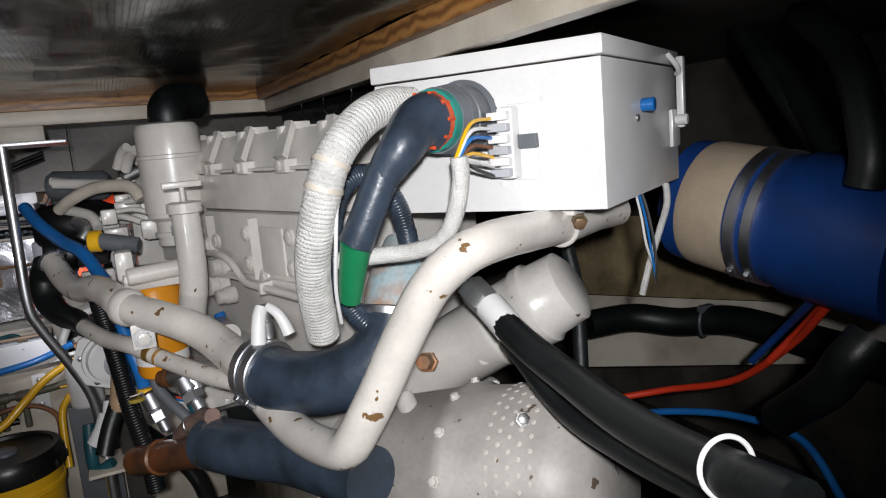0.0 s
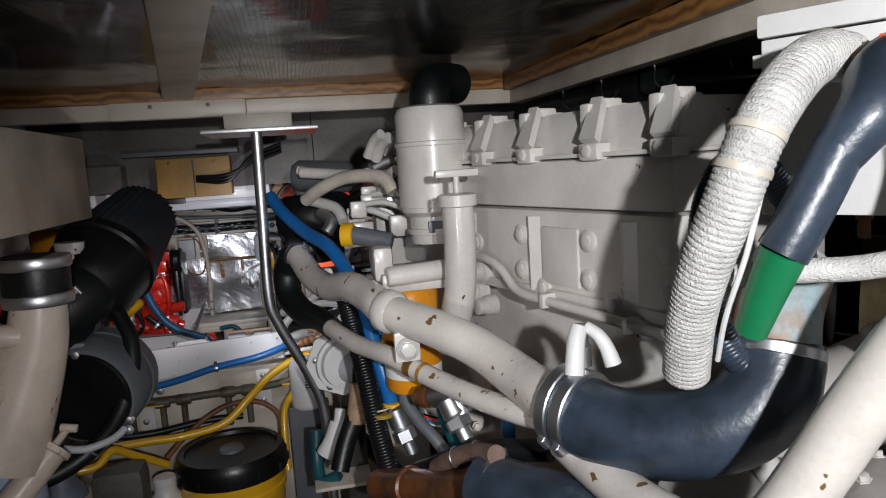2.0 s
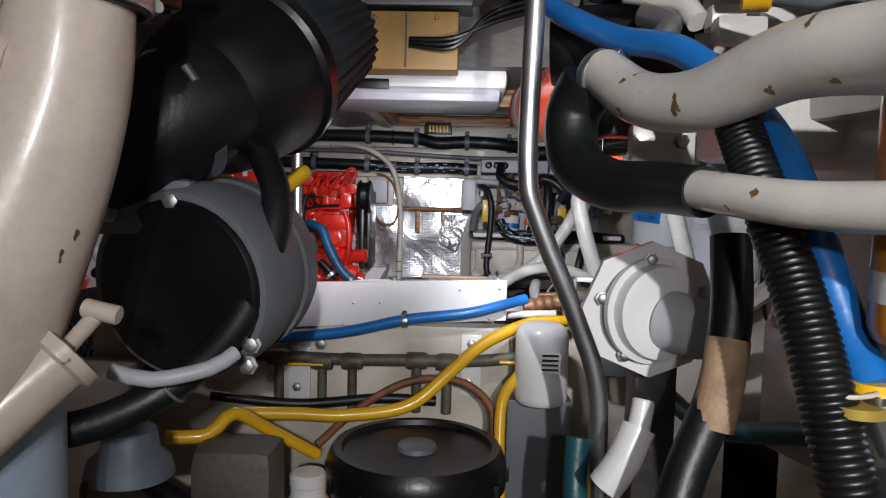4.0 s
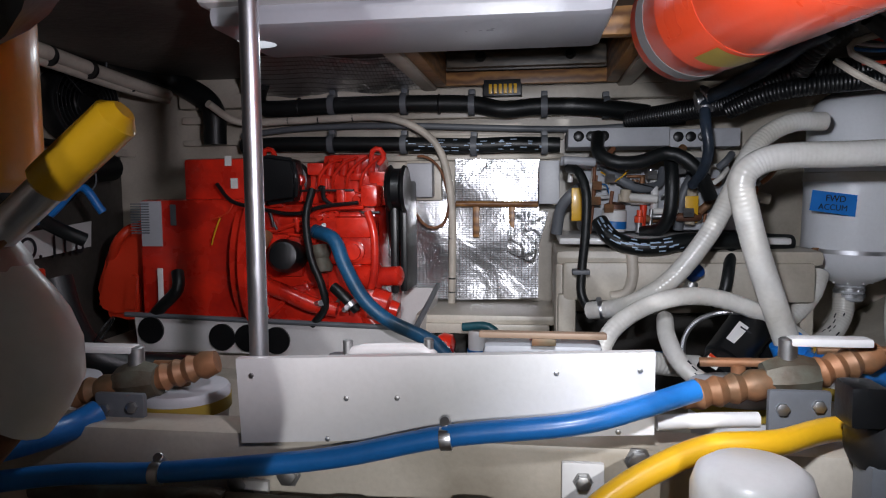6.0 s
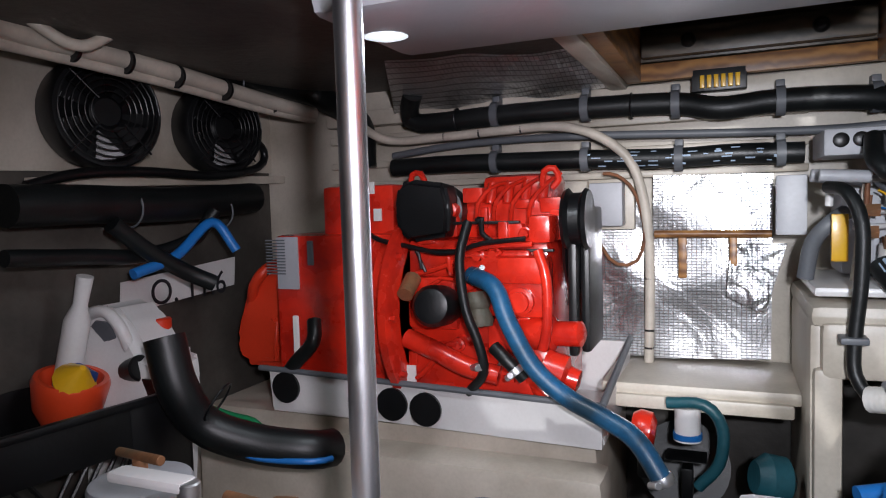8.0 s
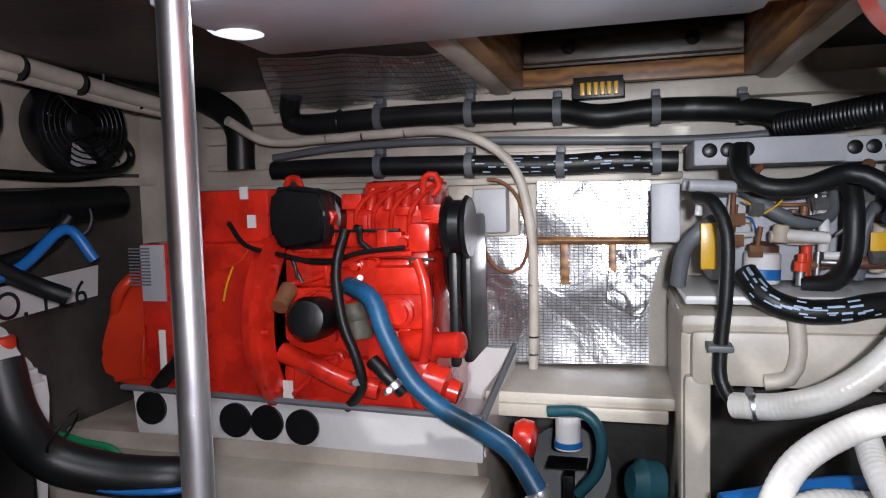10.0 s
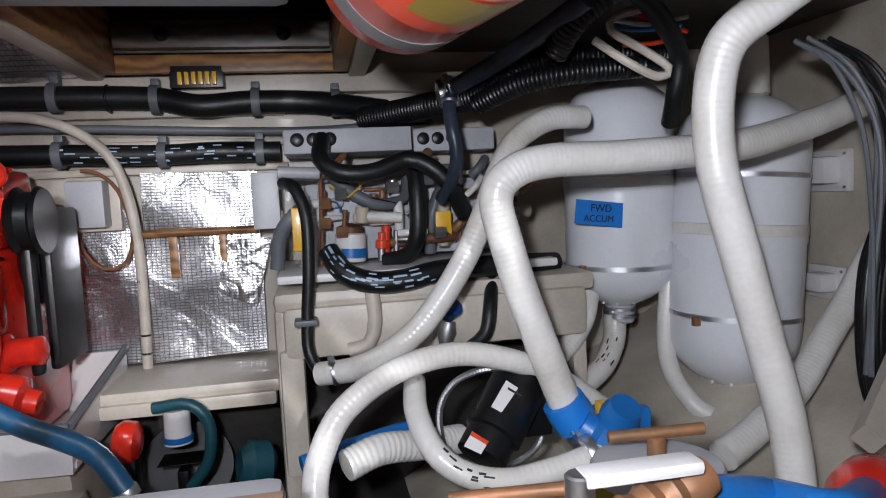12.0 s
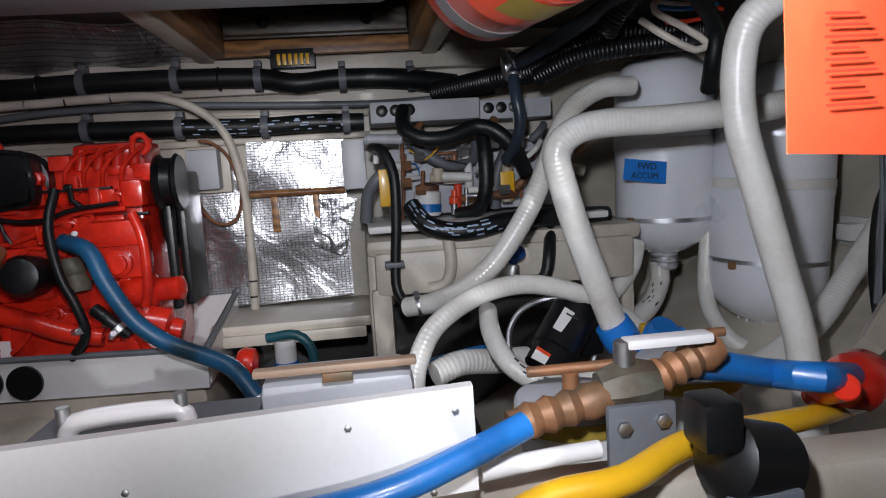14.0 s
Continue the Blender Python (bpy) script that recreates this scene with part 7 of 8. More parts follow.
fan((-1.080, 2.451, 1.176), 0.1022)
fan((-1.080, 2.760, 1.175), 0.0994)
setting("port_ledge", sheet([(-1.110, 2.332, 1.042), (-1.110, 3.078, 1.061), (-1.110, 3.080, 1.080), (-1.110, 2.333, 1.059)], 0.03), GEL, "cream ledge below the fans", "ledge")
setting("port_panel", sheet([(-1.150, 2.191, 1.068), (-1.150, 3.137, 1.091), (-1.150, 3.158, 1.324), (-1.150, 2.208, 1.267)], 0.012), GEL, "cream panel behind the fans", "panel")
for nm, pts, r, m_, lab, cat in (
    ("cable_loom", [(-1.000, 2.178, 1.266), (-1.000, 2.273, 1.261), (-1.000, 2.386, 1.260), (-1.000, 2.554, 1.253), (-1.000, 2.776, 1.239), (-0.950, 2.934, 1.215)], 0.016, CREAM_HOSE, "cream cable bundle tied along the deckhead", "cable"),
    ("cable_loom", [(-1.010, 2.182, 1.245), (-1.010, 2.278, 1.243), (-1.010, 2.394, 1.240), (-1.010, 2.562, 1.234), (-1.010, 2.787, 1.221), (-0.950, 2.933, 1.202)], 0.010, CREAM_HOSE, "thin cream cable under the bundle", "cable"),
    ("black_duct", [(-1.030, 2.216, 1.313), (-1.030, 2.354, 1.305), (-1.030, 2.484, 1.299), (-1.030, 2.647, 1.298), (-1.010, 2.851, 1.287), (-0.950, 2.962, 1.258), (-0.839, 2.950, 1.189), (-0.829, 2.950, 1.084)], 0.030, RUBBER, "thick black duct along the deckhead", "hose"),
    ("fan_wiring", [(-1.060, 2.277, 1.041), (-1.060, 2.376, 1.064), (-1.060, 2.516, 1.072), (-1.060, 2.708, 1.070), (-1.060, 2.857, 1.093), (-1.060, 2.881, 1.133), (-1.060, 2.824, 1.168)], 0.009, BLACK, "black wiring under the fans", "cable"),
    ("black_hull_hose", [(-1.050, 2.234, 1.010), (-1.050, 2.384, 1.011), (-1.050, 2.568, 1.009), (-1.050, 2.818, 1.021)], 0.034, RUBBER, "thick black hose along the hull", "hose"),
    ("black_hull_hose", [(-1.050, 2.227, 0.931), (-1.050, 2.355, 0.923), (-1.050, 2.493, 0.915), (-1.030, 2.600, 0.939), (-1.010, 2.645, 0.993)], 0.014, RUBBER, "black hose on the hull side", "hose"),
    ("black_hull_hose", [(-1.030, 2.408, 0.976), (-1.020, 2.478, 0.922), (-1.000, 2.548, 0.878), (-0.970, 2.588, 0.852)], 0.016, RUBBER, "short black hose on the hull side", "hose"),
    ("blue_hull_hose", [(-1.020, 2.438, 0.885), (-1.010, 2.533, 0.911), (-1.000, 2.624, 0.971), (-0.970, 2.657, 0.912)], 0.010, BLUE, "thin blue hose on the hull side", "hose"),
    ("copper_line", [(-1.080, 2.300, 0.931), (-1.080, 2.435, 0.921), (-1.070, 2.535, 0.890)], 0.006, COPPER, "brown copper line on the hull", "pipe"),
    ("sloping_hose", [(-0.982, 2.214, 1.293), (-0.950, 2.287, 1.249), (-0.950, 2.356, 1.278), (-0.959, 2.447, 1.344), (-0.920, 2.462, 1.384)], 0.009, CREAM_HOSE, "cream hose looping down from the deckhead", "hose"),
    ("wide_black_hose", [(-0.867, 2.350, 0.796), (-0.845, 2.350, 0.716), (-0.823, 2.380, 0.649), (-0.757, 2.420, 0.613), (-0.678, 2.460, 0.597), (-0.661, 2.500, 0.589)], 0.032, RUBBER, "thick black lagged hose with a blue stripe", "hose"),
    ("blue_stripe", [(-0.816, 2.360, 0.639), (-0.743, 2.400, 0.598), (-0.658, 2.430, 0.590), (-0.636, 2.460, 0.587)], 0.005, BLUE, "blue edge of the lagged hose", "hose"),
    ("green_wire", [(-0.948, 2.500, 0.640), (-0.872, 2.500, 0.625), (-0.822, 2.500, 0.619), (-0.799, 2.500, 0.601)], 0.006, GREEN, "green earth wire by the tray", "wire"),
):
    hose(nm, pts, r, m_, lab, cat, rib=0.0)
for q in ((-1.000, 2.326, 1.257), (-1.000, 2.430, 1.255), (-1.000, 2.547, 1.248), (-1.000, 2.681, 1.242), (-1.000, 2.833, 1.230)):
    c = Vector(q)
    solo("cable_tie", lathe(c - Vector((0, 0.003, 0)), c + Vector((0, 0.003, 0)), [(0, 0.022), (1, 0.022)], 18), BLACK, "black tie round the cable bundle", "clip", "cable ties")
lb = thing("hull_label", "white strip with large black figures on the hull side", "label")
part("strip", sheet([(-1.130, 2.503, 0.795), (-1.130, 2.837, 0.817), (-1.130, 2.844, 0.883), (-1.130, 2.509, 0.860)], 0.002), WHITE, lb)
letters("O. 11.6", 0.075, Matrix.Translation((-1.124, 2.688, 0.827)) @ pose(0, 0, 0, 90, 0, 90), INK, lb)
crate = thing("crate", "black plastic crate with lattice sides", "crate")
KM = pose(-0.885, 2.40, 0, 0, 0, 80.5)
KW, KD, KZ0, KZ1 = 0.34, 0.25, 0.41, 0.700
part("floor", box((-KW, 0, KZ0), (0, KD, KZ0 + 0.008), 0.002, None, KM), BLACK, crate)
for lo, hi in (((-KW, -0.008, KZ1 - 0.075), (0.008, 0.0, KZ1)), ((-KW, KD, KZ1 - 0.075), (0, KD + 0.008, KZ1)), ((0, -0.008, KZ1 - 0.075), (0.008, KD, KZ1)), ((-KW - 0.008, 0, KZ1 - 0.075), (-KW, KD, KZ1)),
               ((-KW, -0.008, KZ0), (0.008, 0, KZ0 + 0.03)), ((0, -0.008, KZ0), (0.008, KD, KZ0 + 0.03)), ((-0.10, -0.009, KZ0), (0.009, 0.0, KZ1)), ((0, -0.009, KZ0), (0.009, 0.05, KZ1)), ((-KW, -0.009, KZ0), (-KW + 0.03, 0, KZ1))):
    part("rail", box(lo, hi, 0.003, None, KM), BLACK, crate)
part("rim", box((-KW - 0.012, -0.014, KZ1 - 0.008), (0.014, 0.0, KZ1 + 0.004), 0.003, None, KM), BLACK, crate)
part("rim", box((0.0, -0.014, KZ1 - 0.008), (0.014, KD, KZ1 + 0.004), 0.003, None, KM), BLACK, crate)
for k in range(9):
    for d in (-0.05, 0.05):
        x0 = -KW + 0.03 + 0.022 * k
        part("lattice_bar", rod(KM @ Vector((x0, -0.004, KZ0 + 0.03)), KM @ Vector((max(-KW + 0.02, min(-0.09, x0 + d * 2.4)), -0.004, KZ1 - 0.07)), 0.0035, 6), BLACK, crate)
for k in range(6):
    part("side_slat", box((0.0, 0.06 + 0.034 * k, KZ0 + 0.02), (0.008, 0.074 + 0.034 * k, KZ1 - 0.07), 0.002, None, KM), BLACK, crate)
solo("crate_plinth", box((XL, 2.15, 0.05), (-0.80, 2.62, 0.405), 0.02), GEL, "cream moulding under the crate", "plinth", kind="structure")
jug = thing("white_jerrycan", "white plastic jerrycan with a black cap and red lid", "jug")
J = Vector((-1.083, 2.455, 0.711))
part("body", prism([(-1.144, 2.420, 0.789), (-1.117, 2.420, 0.823), (-1.071, 2.420, 0.833), (-1.037, 2.420, 0.813), (-1.011, 2.420, 0.777), (-0.994, 2.420, 0.747), (-0.955, 2.420, 0.737), (-0.950, 2.420, 0.688), (-0.973, 2.420, 0.475), (-1.089, 2.358, 0.486)], 0.11, 0.016), WHITE, jug)
# no hole is cut: a grey patch paints its shade
part("hand_hole_shade", prism([(-1.117, 2.417, 0.786), (-1.096, 2.417, 0.803), (-1.062, 2.417, 0.801), (-1.048, 2.417, 0.773), (-1.089, 2.417, 0.759)], 0.004, 0.0015, 2), GREY, jug, "grey patch for the shade in the hand hole")
part("handle", tube([(-1.146, 2.432, 0.766), (-1.115, 2.420, 0.810), (-1.072, 2.420, 0.819), (-1.037, 2.420, 0.789), (-1.030, 2.432, 0.745)], 0.011, 14), WHITE, jug)
part("spout", rod(J + Vector((0.045, -0.02, 0.0)), J + Vector((0.085, -0.03, 0.01)), 0.024), BLACK, jug, "black screw cap")
part("lid", rod(J + Vector((0.05, 0.05, 0.055)), J + Vector((0.05, 0.05, 0.085)), 0.022), RED_PLASTIC, jug, "red cap")
bowl = thing("red_bag", "bright red bag with yellow and blue cloths", "bag")
part("bag", lathe((-1.100, 2.348, 0.629), (-1.076, 2.348, 0.719), [(0, 0.035), (0.4, 0.055), (0.9, 0.062), (1, 0.058), (1, 0.05), (0.5, 0.04)], 28), ORANGE, bowl)
part("yellow_cloth", lathe((-1.078, 2.337, 0.693), (-1.020, 2.325, 0.743), [(0, 0.02), (0.5, 0.035), (1, 0.005)], 14), YELLOW, bowl)
part("blue_cloth", lathe((-1.044, 2.337, 0.696), (-1.067, 2.348, 0.739), [(0, 0.02), (0.5, 0.032), (1, 0.01)], 14), BLUE_DEEP, bowl)
bot = thing("spray_bottle", "white bottle with a blue cap standing in the crate", "bottle")
part("body", lathe((-1.112, 2.362, 0.692), (-1.055, 2.369, 0.889), [(0, 0.022), (0.6, 0.022), (0.75, 0.012), (1, 0.014)], 18), WHITE, bot)

setting("port_lining", box((-1.20, 1.96, 0.30), (-1.16, 3.03, 1.27), 0), HULL, "hull lining behind the fans, darkened for shade", "wall")

# ---- locker under the shelf ----
fpmp = thing("feed_pump", "small white pump with a blue band in the locker", "pump")
part("body", lathe((-0.109, 2.780, 0.567), (-0.109, 2.780, 0.626), [(0, 0.024), (0.15, 0.024), (0.16, 0.022), (1, 0.022)], 24), WHITE, fpmp)
part("band", lathe((-0.109, 2.780, 0.570), (-0.109, 2.780, 0.580), [(0, 0.0246), (1, 0.0246)], 24), BLUE, fpmp)
part("bracket", box((-0.148, 2.780, 0.527), (-0.078, 2.840, 0.525), 0.004), BLACK, fpmp)
part("bracket_leg", box((-0.121, 2.800, 0.449), (-0.102, 2.840, 0.506), 0.003), BLACK, fpmp)
ro = thing("red_pump", "red pump casting in the locker", "pump")
part("body", lathe((-0.199, 2.740, 0.592), (-0.159, 2.740, 0.587), [(0, 0.028), (0.3, 0.036), (0.8, 0.034), (1, 0.02)], 22), RED, ro)
part("foot", box((-0.188, 2.720, 0.512), (-0.166, 2.760, 0.571), 0.004), BLACK, ro)
hose("locker_hose", [(-0.141, 2.760, 0.636), (-0.081, 2.750, 0.640), (-0.052, 2.750, 0.603), (-0.057, 2.750, 0.541), (-0.091, 2.760, 0.492)], 0.010, TEAL, "teal hose looping in the locker")
# black here stands for the locker's shade over the pad
solo("locker_pad", lathe((-0.125, 2.930, 0.461), (-0.123, 2.900, 0.476), [(0, 0.085), (1, 0.085)], 32), RUBBER, "round pad at the back of the locker, blackened for its shade", "pad")
gp = thing("green_pump", "dark teal pump deep in the locker", "pump")
part("body", lathe((-0.005, 2.720, 0.537), (0.051, 2.740, 0.528), [(0, 0.025), (0.3, 0.04), (0.8, 0.038), (1, 0.02)], 22), TEAL, gp)
part("stand", box((0.005, 2.720, 0.447), (0.044, 2.760, 0.503), 0.004), BLACK, gp)
# bits right of the bench
gv = thing("gate_valve", "grey valve with a blue knob under the bench", "valve")
part("body", lathe((0.343, 2.660, 0.724), (0.351, 2.660, 0.761), [(0, 0.010), (0.5, 0.016), (1, 0.012)], 16), ALU, gv)
part("knob", lathe((0.349, 2.660, 0.773), (0.357, 2.640, 0.788), [(0, 0.014), (1, 0.016)], 12), BLUE_DEEP, gv)
hose("cream_return_hose", [(0.228, 2.670, 0.827), (0.231, 2.665, 0.771), (0.219, 2.665, 0.735), (0.187, 2.670, 0.726)], 0.012, CREAM_HOSE, "cream hose running down the bench")
hose("dark_bench_hose", [(0.444, 2.720, 0.833), (0.423, 2.660, 0.783), (0.411, 2.650, 0.738), (0.388, 2.660, 0.715)], 0.012, RUBBER, "dark hose hanging over the bench front")
hose("ribbed_pipe", [(0.164, 2.420, 0.634), (0.211, 2.440, 0.643), (0.276, 2.470, 0.631), (0.331, 2.500, 0.622)], 0.020, PVC, "short white ribbed hose with a steel clamp", rib=0.001, pitch=0.008)
hose("teal_sea_hose", [(0.106, 2.500, 0.611), (0.170, 2.520, 0.619), (0.247, 2.550, 0.624), (0.295, 2.580, 0.616)], 0.013, BLUE, "blue hose behind the white hoses")
setting("hull_turn", sheet([(0.30, 2.18, 0.34), (1.12, 2.05, 0.55), (1.12, 3.03, 0.80), (0.30, 3.0, 0.36)], 0.03, 8, 0.006), GEL, "sloping cream hull bottom under the tanks", "hull")
setting("hull_port_turn", sheet([(-1.42, 1.95, 0.62), (-0.95, 1.95, 0.30), (-0.95, 3.03, 0.36), (-1.42, 3.03, 0.66)], 0.03, 8, 0.006), GEL, "sloping cream hull bottom by the generator", "hull")
setting("hull_frame", sheet([(0.874, 2.300, 0.777), (0.722, 2.200, 0.699), (0.752, 2.200, 0.675), (0.938, 2.300, 0.771)], 0.03), GEL, "cream hull frame beside the hoses", "frame")
rc = thing("red_valve", "red valve handle in the bilge", "valve")
part("wheel", lathe((0.578, 2.050, 0.689), (0.652, 2.100, 0.686), [(0, 0.02), (0.3, 0.034), (0.7, 0.034), (1, 0.02)], 20), RED, rc)
part("stem", rod((0.566, 2.080, 0.674), (0.539, 1.990, 0.716), 0.014), RED, rc)
hose("board_pipe", [(0.151, 1.900, 0.713), (0.199, 1.905, 0.716), (0.254, 1.910, 0.717)], 0.008, WHITE, "thin white pipe on the floor beam", "pipe")

# ---- small marks and fittings ----
def print_bars(parent, pts, r, up, count, seed, material, length=0.016, toward=(0.05, 1.5, 1.0)):
    """Short pale printed bars on the side of a hose that faces the passage."""
    rg = random.Random(seed)
    path = spline(pts, 0.004)
    for k in range(count):
        i = rg.randrange(2, len(path) - 3)
        d = (path[i + 2] - path[i - 2]).normalized()
        out = (Vector(toward) - path[i]).normalized()
        out = (out - d * out.dot(d)).normalized()
        a = rg.uniform(-0.8, 0.8)
        side = d.cross(out)
        nrm = (out * math.cos(a) + side * math.sin(a)).normalized()
        tan = d.cross(nrm)
        c = path[i] + nrm * (r + 0.0006)
        ln = length * rg.uniform(0.5, 1.2)
        w = rg.uniform(0.0016, 0.0032)
        bm = bmesh.new()
        bm.faces.new([bm.verts.new(c + d * sx * ln / 2 + tan * sy * w / 2 - nrm * (0.0 if sy else 0)) for sx, sy in ((-1, -1), (1, -1), (1, 1), (-1, 1))])
        ex = bmesh.ops.extrude_face_region(bm, geom=list(bm.faces))
        bmesh.ops.translate(bm, verts=[v for v in ex["geom"] if isinstance(v, bmesh.types.BMVert)], vec=nrm * 0.0006)
        part("print_mark", bm, material, parent)


PALE = mat("pale_blue_print", (0.45, 0.58, 0.75), 0.6)
print_bars(lag, [(0.164, 2.700, 0.886), (0.186, 2.670, 0.853), (0.229, 2.660, 0.835), (0.285, 2.660, 0.835), (0.339, 2.670, 0.844)], 0.0182, 0, 34, 3, PALE)
print_bars(printed, [(-0.314, 2.960, 1.076), (-0.142, 2.960, 1.070), (-0.033, 2.960, 1.072), (0.062, 2.960, 1.069)], 0.0196, 0, 36, 5, PALE)
# lagged sleeve wraps and worn patch
wx = [(0.335, 1.165, 0.816), (0.327, 1.155, 0.773), (0.317, 1.150, 0.729)]
solo("torn_tape", tube(wx, 0.0222, 14), mat("tan_tape", (0.38, 0.25, 0.15), 0.6, 0, 0.2, 30, 0.3, 200), "torn tan tape on the black hose", "tape")
for q, w_ in (((0.363, 0.985, 0.802), 1), ((0.386, 1.000, 0.815), 0)):
    c = Vector(q)
    solo("cable_tie", lathe(c - Vector((0, 0, 0.004)), c + Vector((0, 0, 0.004)), [(0, 0.0235 if w_ else 0.0185), (1, 0.0235 if w_ else 0.0185)], 20), YELLOW if not w_ else GOLD, "tan tie round the hose" if w_ else "yellow band on the blue hose", "clip", "hose ties")
# generator: castings, pipes, wiring
rng = random.Random(77)
for k in range(26):
    x, z = rng.uniform(-0.60, -0.33), rng.uniform(0.64, 1.0)
    w, h = rng.uniform(0.012, 0.05), rng.uniform(0.010, 0.04)
    y0 = 2.69 if z < 0.93 else 2.735
    part("casting_detail", box((x, y0 - rng.uniform(0.004, 0.022), z), (x + w, y0 + 0.02, z + h), 0.004), RED, gen)
for k in range(9):
    x, z = rng.uniform(-0.58, -0.36), rng.uniform(0.66, 0.98)
    q = [Vector((x, 2.672, z))]
    for j in range(3):
        q.append(q[-1] + Vector((rng.uniform(-0.01, 0.04), rng.uniform(-0.006, 0.004), rng.uniform(-0.045, 0.045))))
    part("thin_pipe", tube(q, rng.uniform(0.003, 0.006), 8), (RED, RED, BLACK, RED, ALU)[k % 5], gen)
for k in range(8):
    x, z = rng.uniform(-0.56, -0.34), rng.uniform(0.68, 1.0)
    part("boss", lathe((x, 2.70, z), (x, 2.668, z), [(0, 0.014), (0.6, 0.013), (0.65, 0.009), (1, 0.008)], 14), RED, gen)
for k in range(12):
    part("plate_line", box((-0.918 + 0.0, 2.6845, 0.86 + 0.0062 * k), (-0.872, 2.6858, 0.8628 + 0.0062 * k), 0), GREY, nameplate)
part("yellow_wire", tube([(-0.693, 2.680, 0.897), (-0.704, 2.675, 0.866), (-0.716, 2.680, 0.834)], 0.002, 6), YELLOW, gen)
part("red_wire", tube([(-0.657, 2.680, 0.938), (-0.671, 2.672, 0.908), (-0.717, 2.680, 0.892)], 0.002, 6), RED_PLASTIC, gen)
hose("black_battery_lead", [(-0.792, 2.660, 0.773), (-0.783, 2.640, 0.735), (-0.829, 2.650, 0.693), (-0.877, 2.680, 0.655)], 0.014, RUBBER, "thick black lead behind the tray rim", "cable")
solo("white_strap", box((-0.843, 2.665, 0.781), (-0.830, 2.660, 0.676), 0.002), PAPER, "white strap hanging into the drip tray", "strap")
part("bell_housing", lathe((-0.625, 2.80, 0.79), (-0.600, 2.80, 0.79), [(0, 0.19), (0.2, 0.20), (0.8, 0.20), (1, 0.19)], 44), RED, gen)
for k in range(10):
    a = 2 * math.pi * k / 10
    bolt(gen, (-0.600, 2.80 + 0.185 * math.cos(a), 0.79 + 0.185 * math.sin(a)), (1, 0, 0), 0.007, 0.010, RED)
part("air_filter_neck", lathe((-0.545, 2.75, 0.98), (-0.545, 2.69, 0.98), [(0, 0.050), (0.6, 0.050), (0.65, 0.044), (1, 0.044)], 24), BLACK, gen)
part("air_filter_cover", prism([(-0.606, 2.650, 0.985), (-0.598, 2.650, 1.030), (-0.575, 2.650, 1.040), (-0.505, 2.650, 1.030), (-0.495, 2.650, 0.990), (-0.500, 2.650, 0.935), (-0.575, 2.650, 0.925), (-0.600, 2.650, 0.945)], 0.03, 0.010), BLACK, gen, "black moulded air filter cover")
# black strips that paint the shade in gaps between head and block
for z, w in ((0.905, 0.24), (0.955, 0.18)):
    part("gap_shade_strip", box((-0.56, 2.688, z), (-0.56 + w, 2.700, z + 0.005), 0.001), BLACK, gen)
part("exhaust_manifold", box((-0.415, 2.655, 0.850), (-0.325, 2.700, 0.900), 0.014), RED, gen)
part("exhaust_cap", lathe((-0.372, 2.665, 0.822), (-0.372, 2.640, 0.822), [(0, 0.024), (0.5, 0.024), (0.55, 0.018), (1, 0.018)], 24), RED, gen)
part("lift_eye", tube([(-0.345, 2.72, 1.02), (-0.340, 2.715, 1.045), (-0.322, 2.715, 1.050), (-0.315, 2.72, 1.03), (-0.328, 2.72, 1.015)], 0.006, 8), RED, gen)
part("lift_eye", tube([(-0.60, 2.72, 1.03), (-0.595, 2.715, 1.050), (-0.578, 2.715, 1.052), (-0.572, 2.72, 1.035)], 0.006, 8), RED, gen)
part("front_pulley", lathe((-0.305, 2.72, 0.960), (-0.262, 2.72, 0.960), [(0, 0.050), (0.15, 0.054), (0.3, 0.046), (0.7, 0.046), (0.85, 0.054), (1, 0.050)], 32), BLACK, gen, "black belt pulley")
part("front_plate", box((-0.300, 2.705, 0.72), (-0.284, 2.730, 0.94), 0.006), BLACK, gen)
part("raw_water_elbow", tube([(-0.355, 2.690, 0.690), (-0.345, 2.686, 0.665), (-0.325, 2.686, 0.648), (-0.300, 2.690, 0.640)], 0.018, 16), RED, gen)
part("bronze_adaptor", lathe((-0.455, 2.665, 0.835), (-0.445, 2.655, 0.775), [(0, 0.022), (0.3, 0.026), (0.5, 0.020), (0.8, 0.026), (1, 0.022)], 16), BRONZE_DULL, gen, "verdigris adaptor")
part("wire_loom", tube([(-0.700, 2.684, 0.975), (-0.660, 2.672, 0.935), (-0.590, 2.668, 0.918), (-0.510, 2.664, 0.905), (-0.440, 2.660, 0.922), (-0.360, 2.658, 0.930)], 0.0045, 8), BLACK, gen, "black wiring")
clamp(gen, (-0.436, 2.630, 0.712), (0.2, 0, -1), 0.011, 0.012)
clamp(gen, (-0.372, 2.622, 0.709), (0.5, 0, -0.6), 0.0145, 0.012)
# wood-block ends of the deck frame, small hooks on the engine rail
for y in (0.62, 0.85, 1.08, 1.30):
    hk = tube([(0.918, y, 1.475), (0.922, y, 1.46), (0.915, y - 0.01, 1.435), (0.935, y - 0.015, 1.42), (0.955, y - 0.01, 1.445)], 0.0025, 8)
    solo("cable_hook", hk, BLACK, "bent wire hook under the frame rail", "hook", "cable hooks")
hose("overhead_cable", [(1.30, 0.72, 1.44), (1.12, 0.82, 1.443), (1.02, 1.0, 1.445), (0.99, 1.3, 1.445), (0.97, 1.60, 1.45)], 0.040, RUBBER, "thick black cable above the engine", "cable")
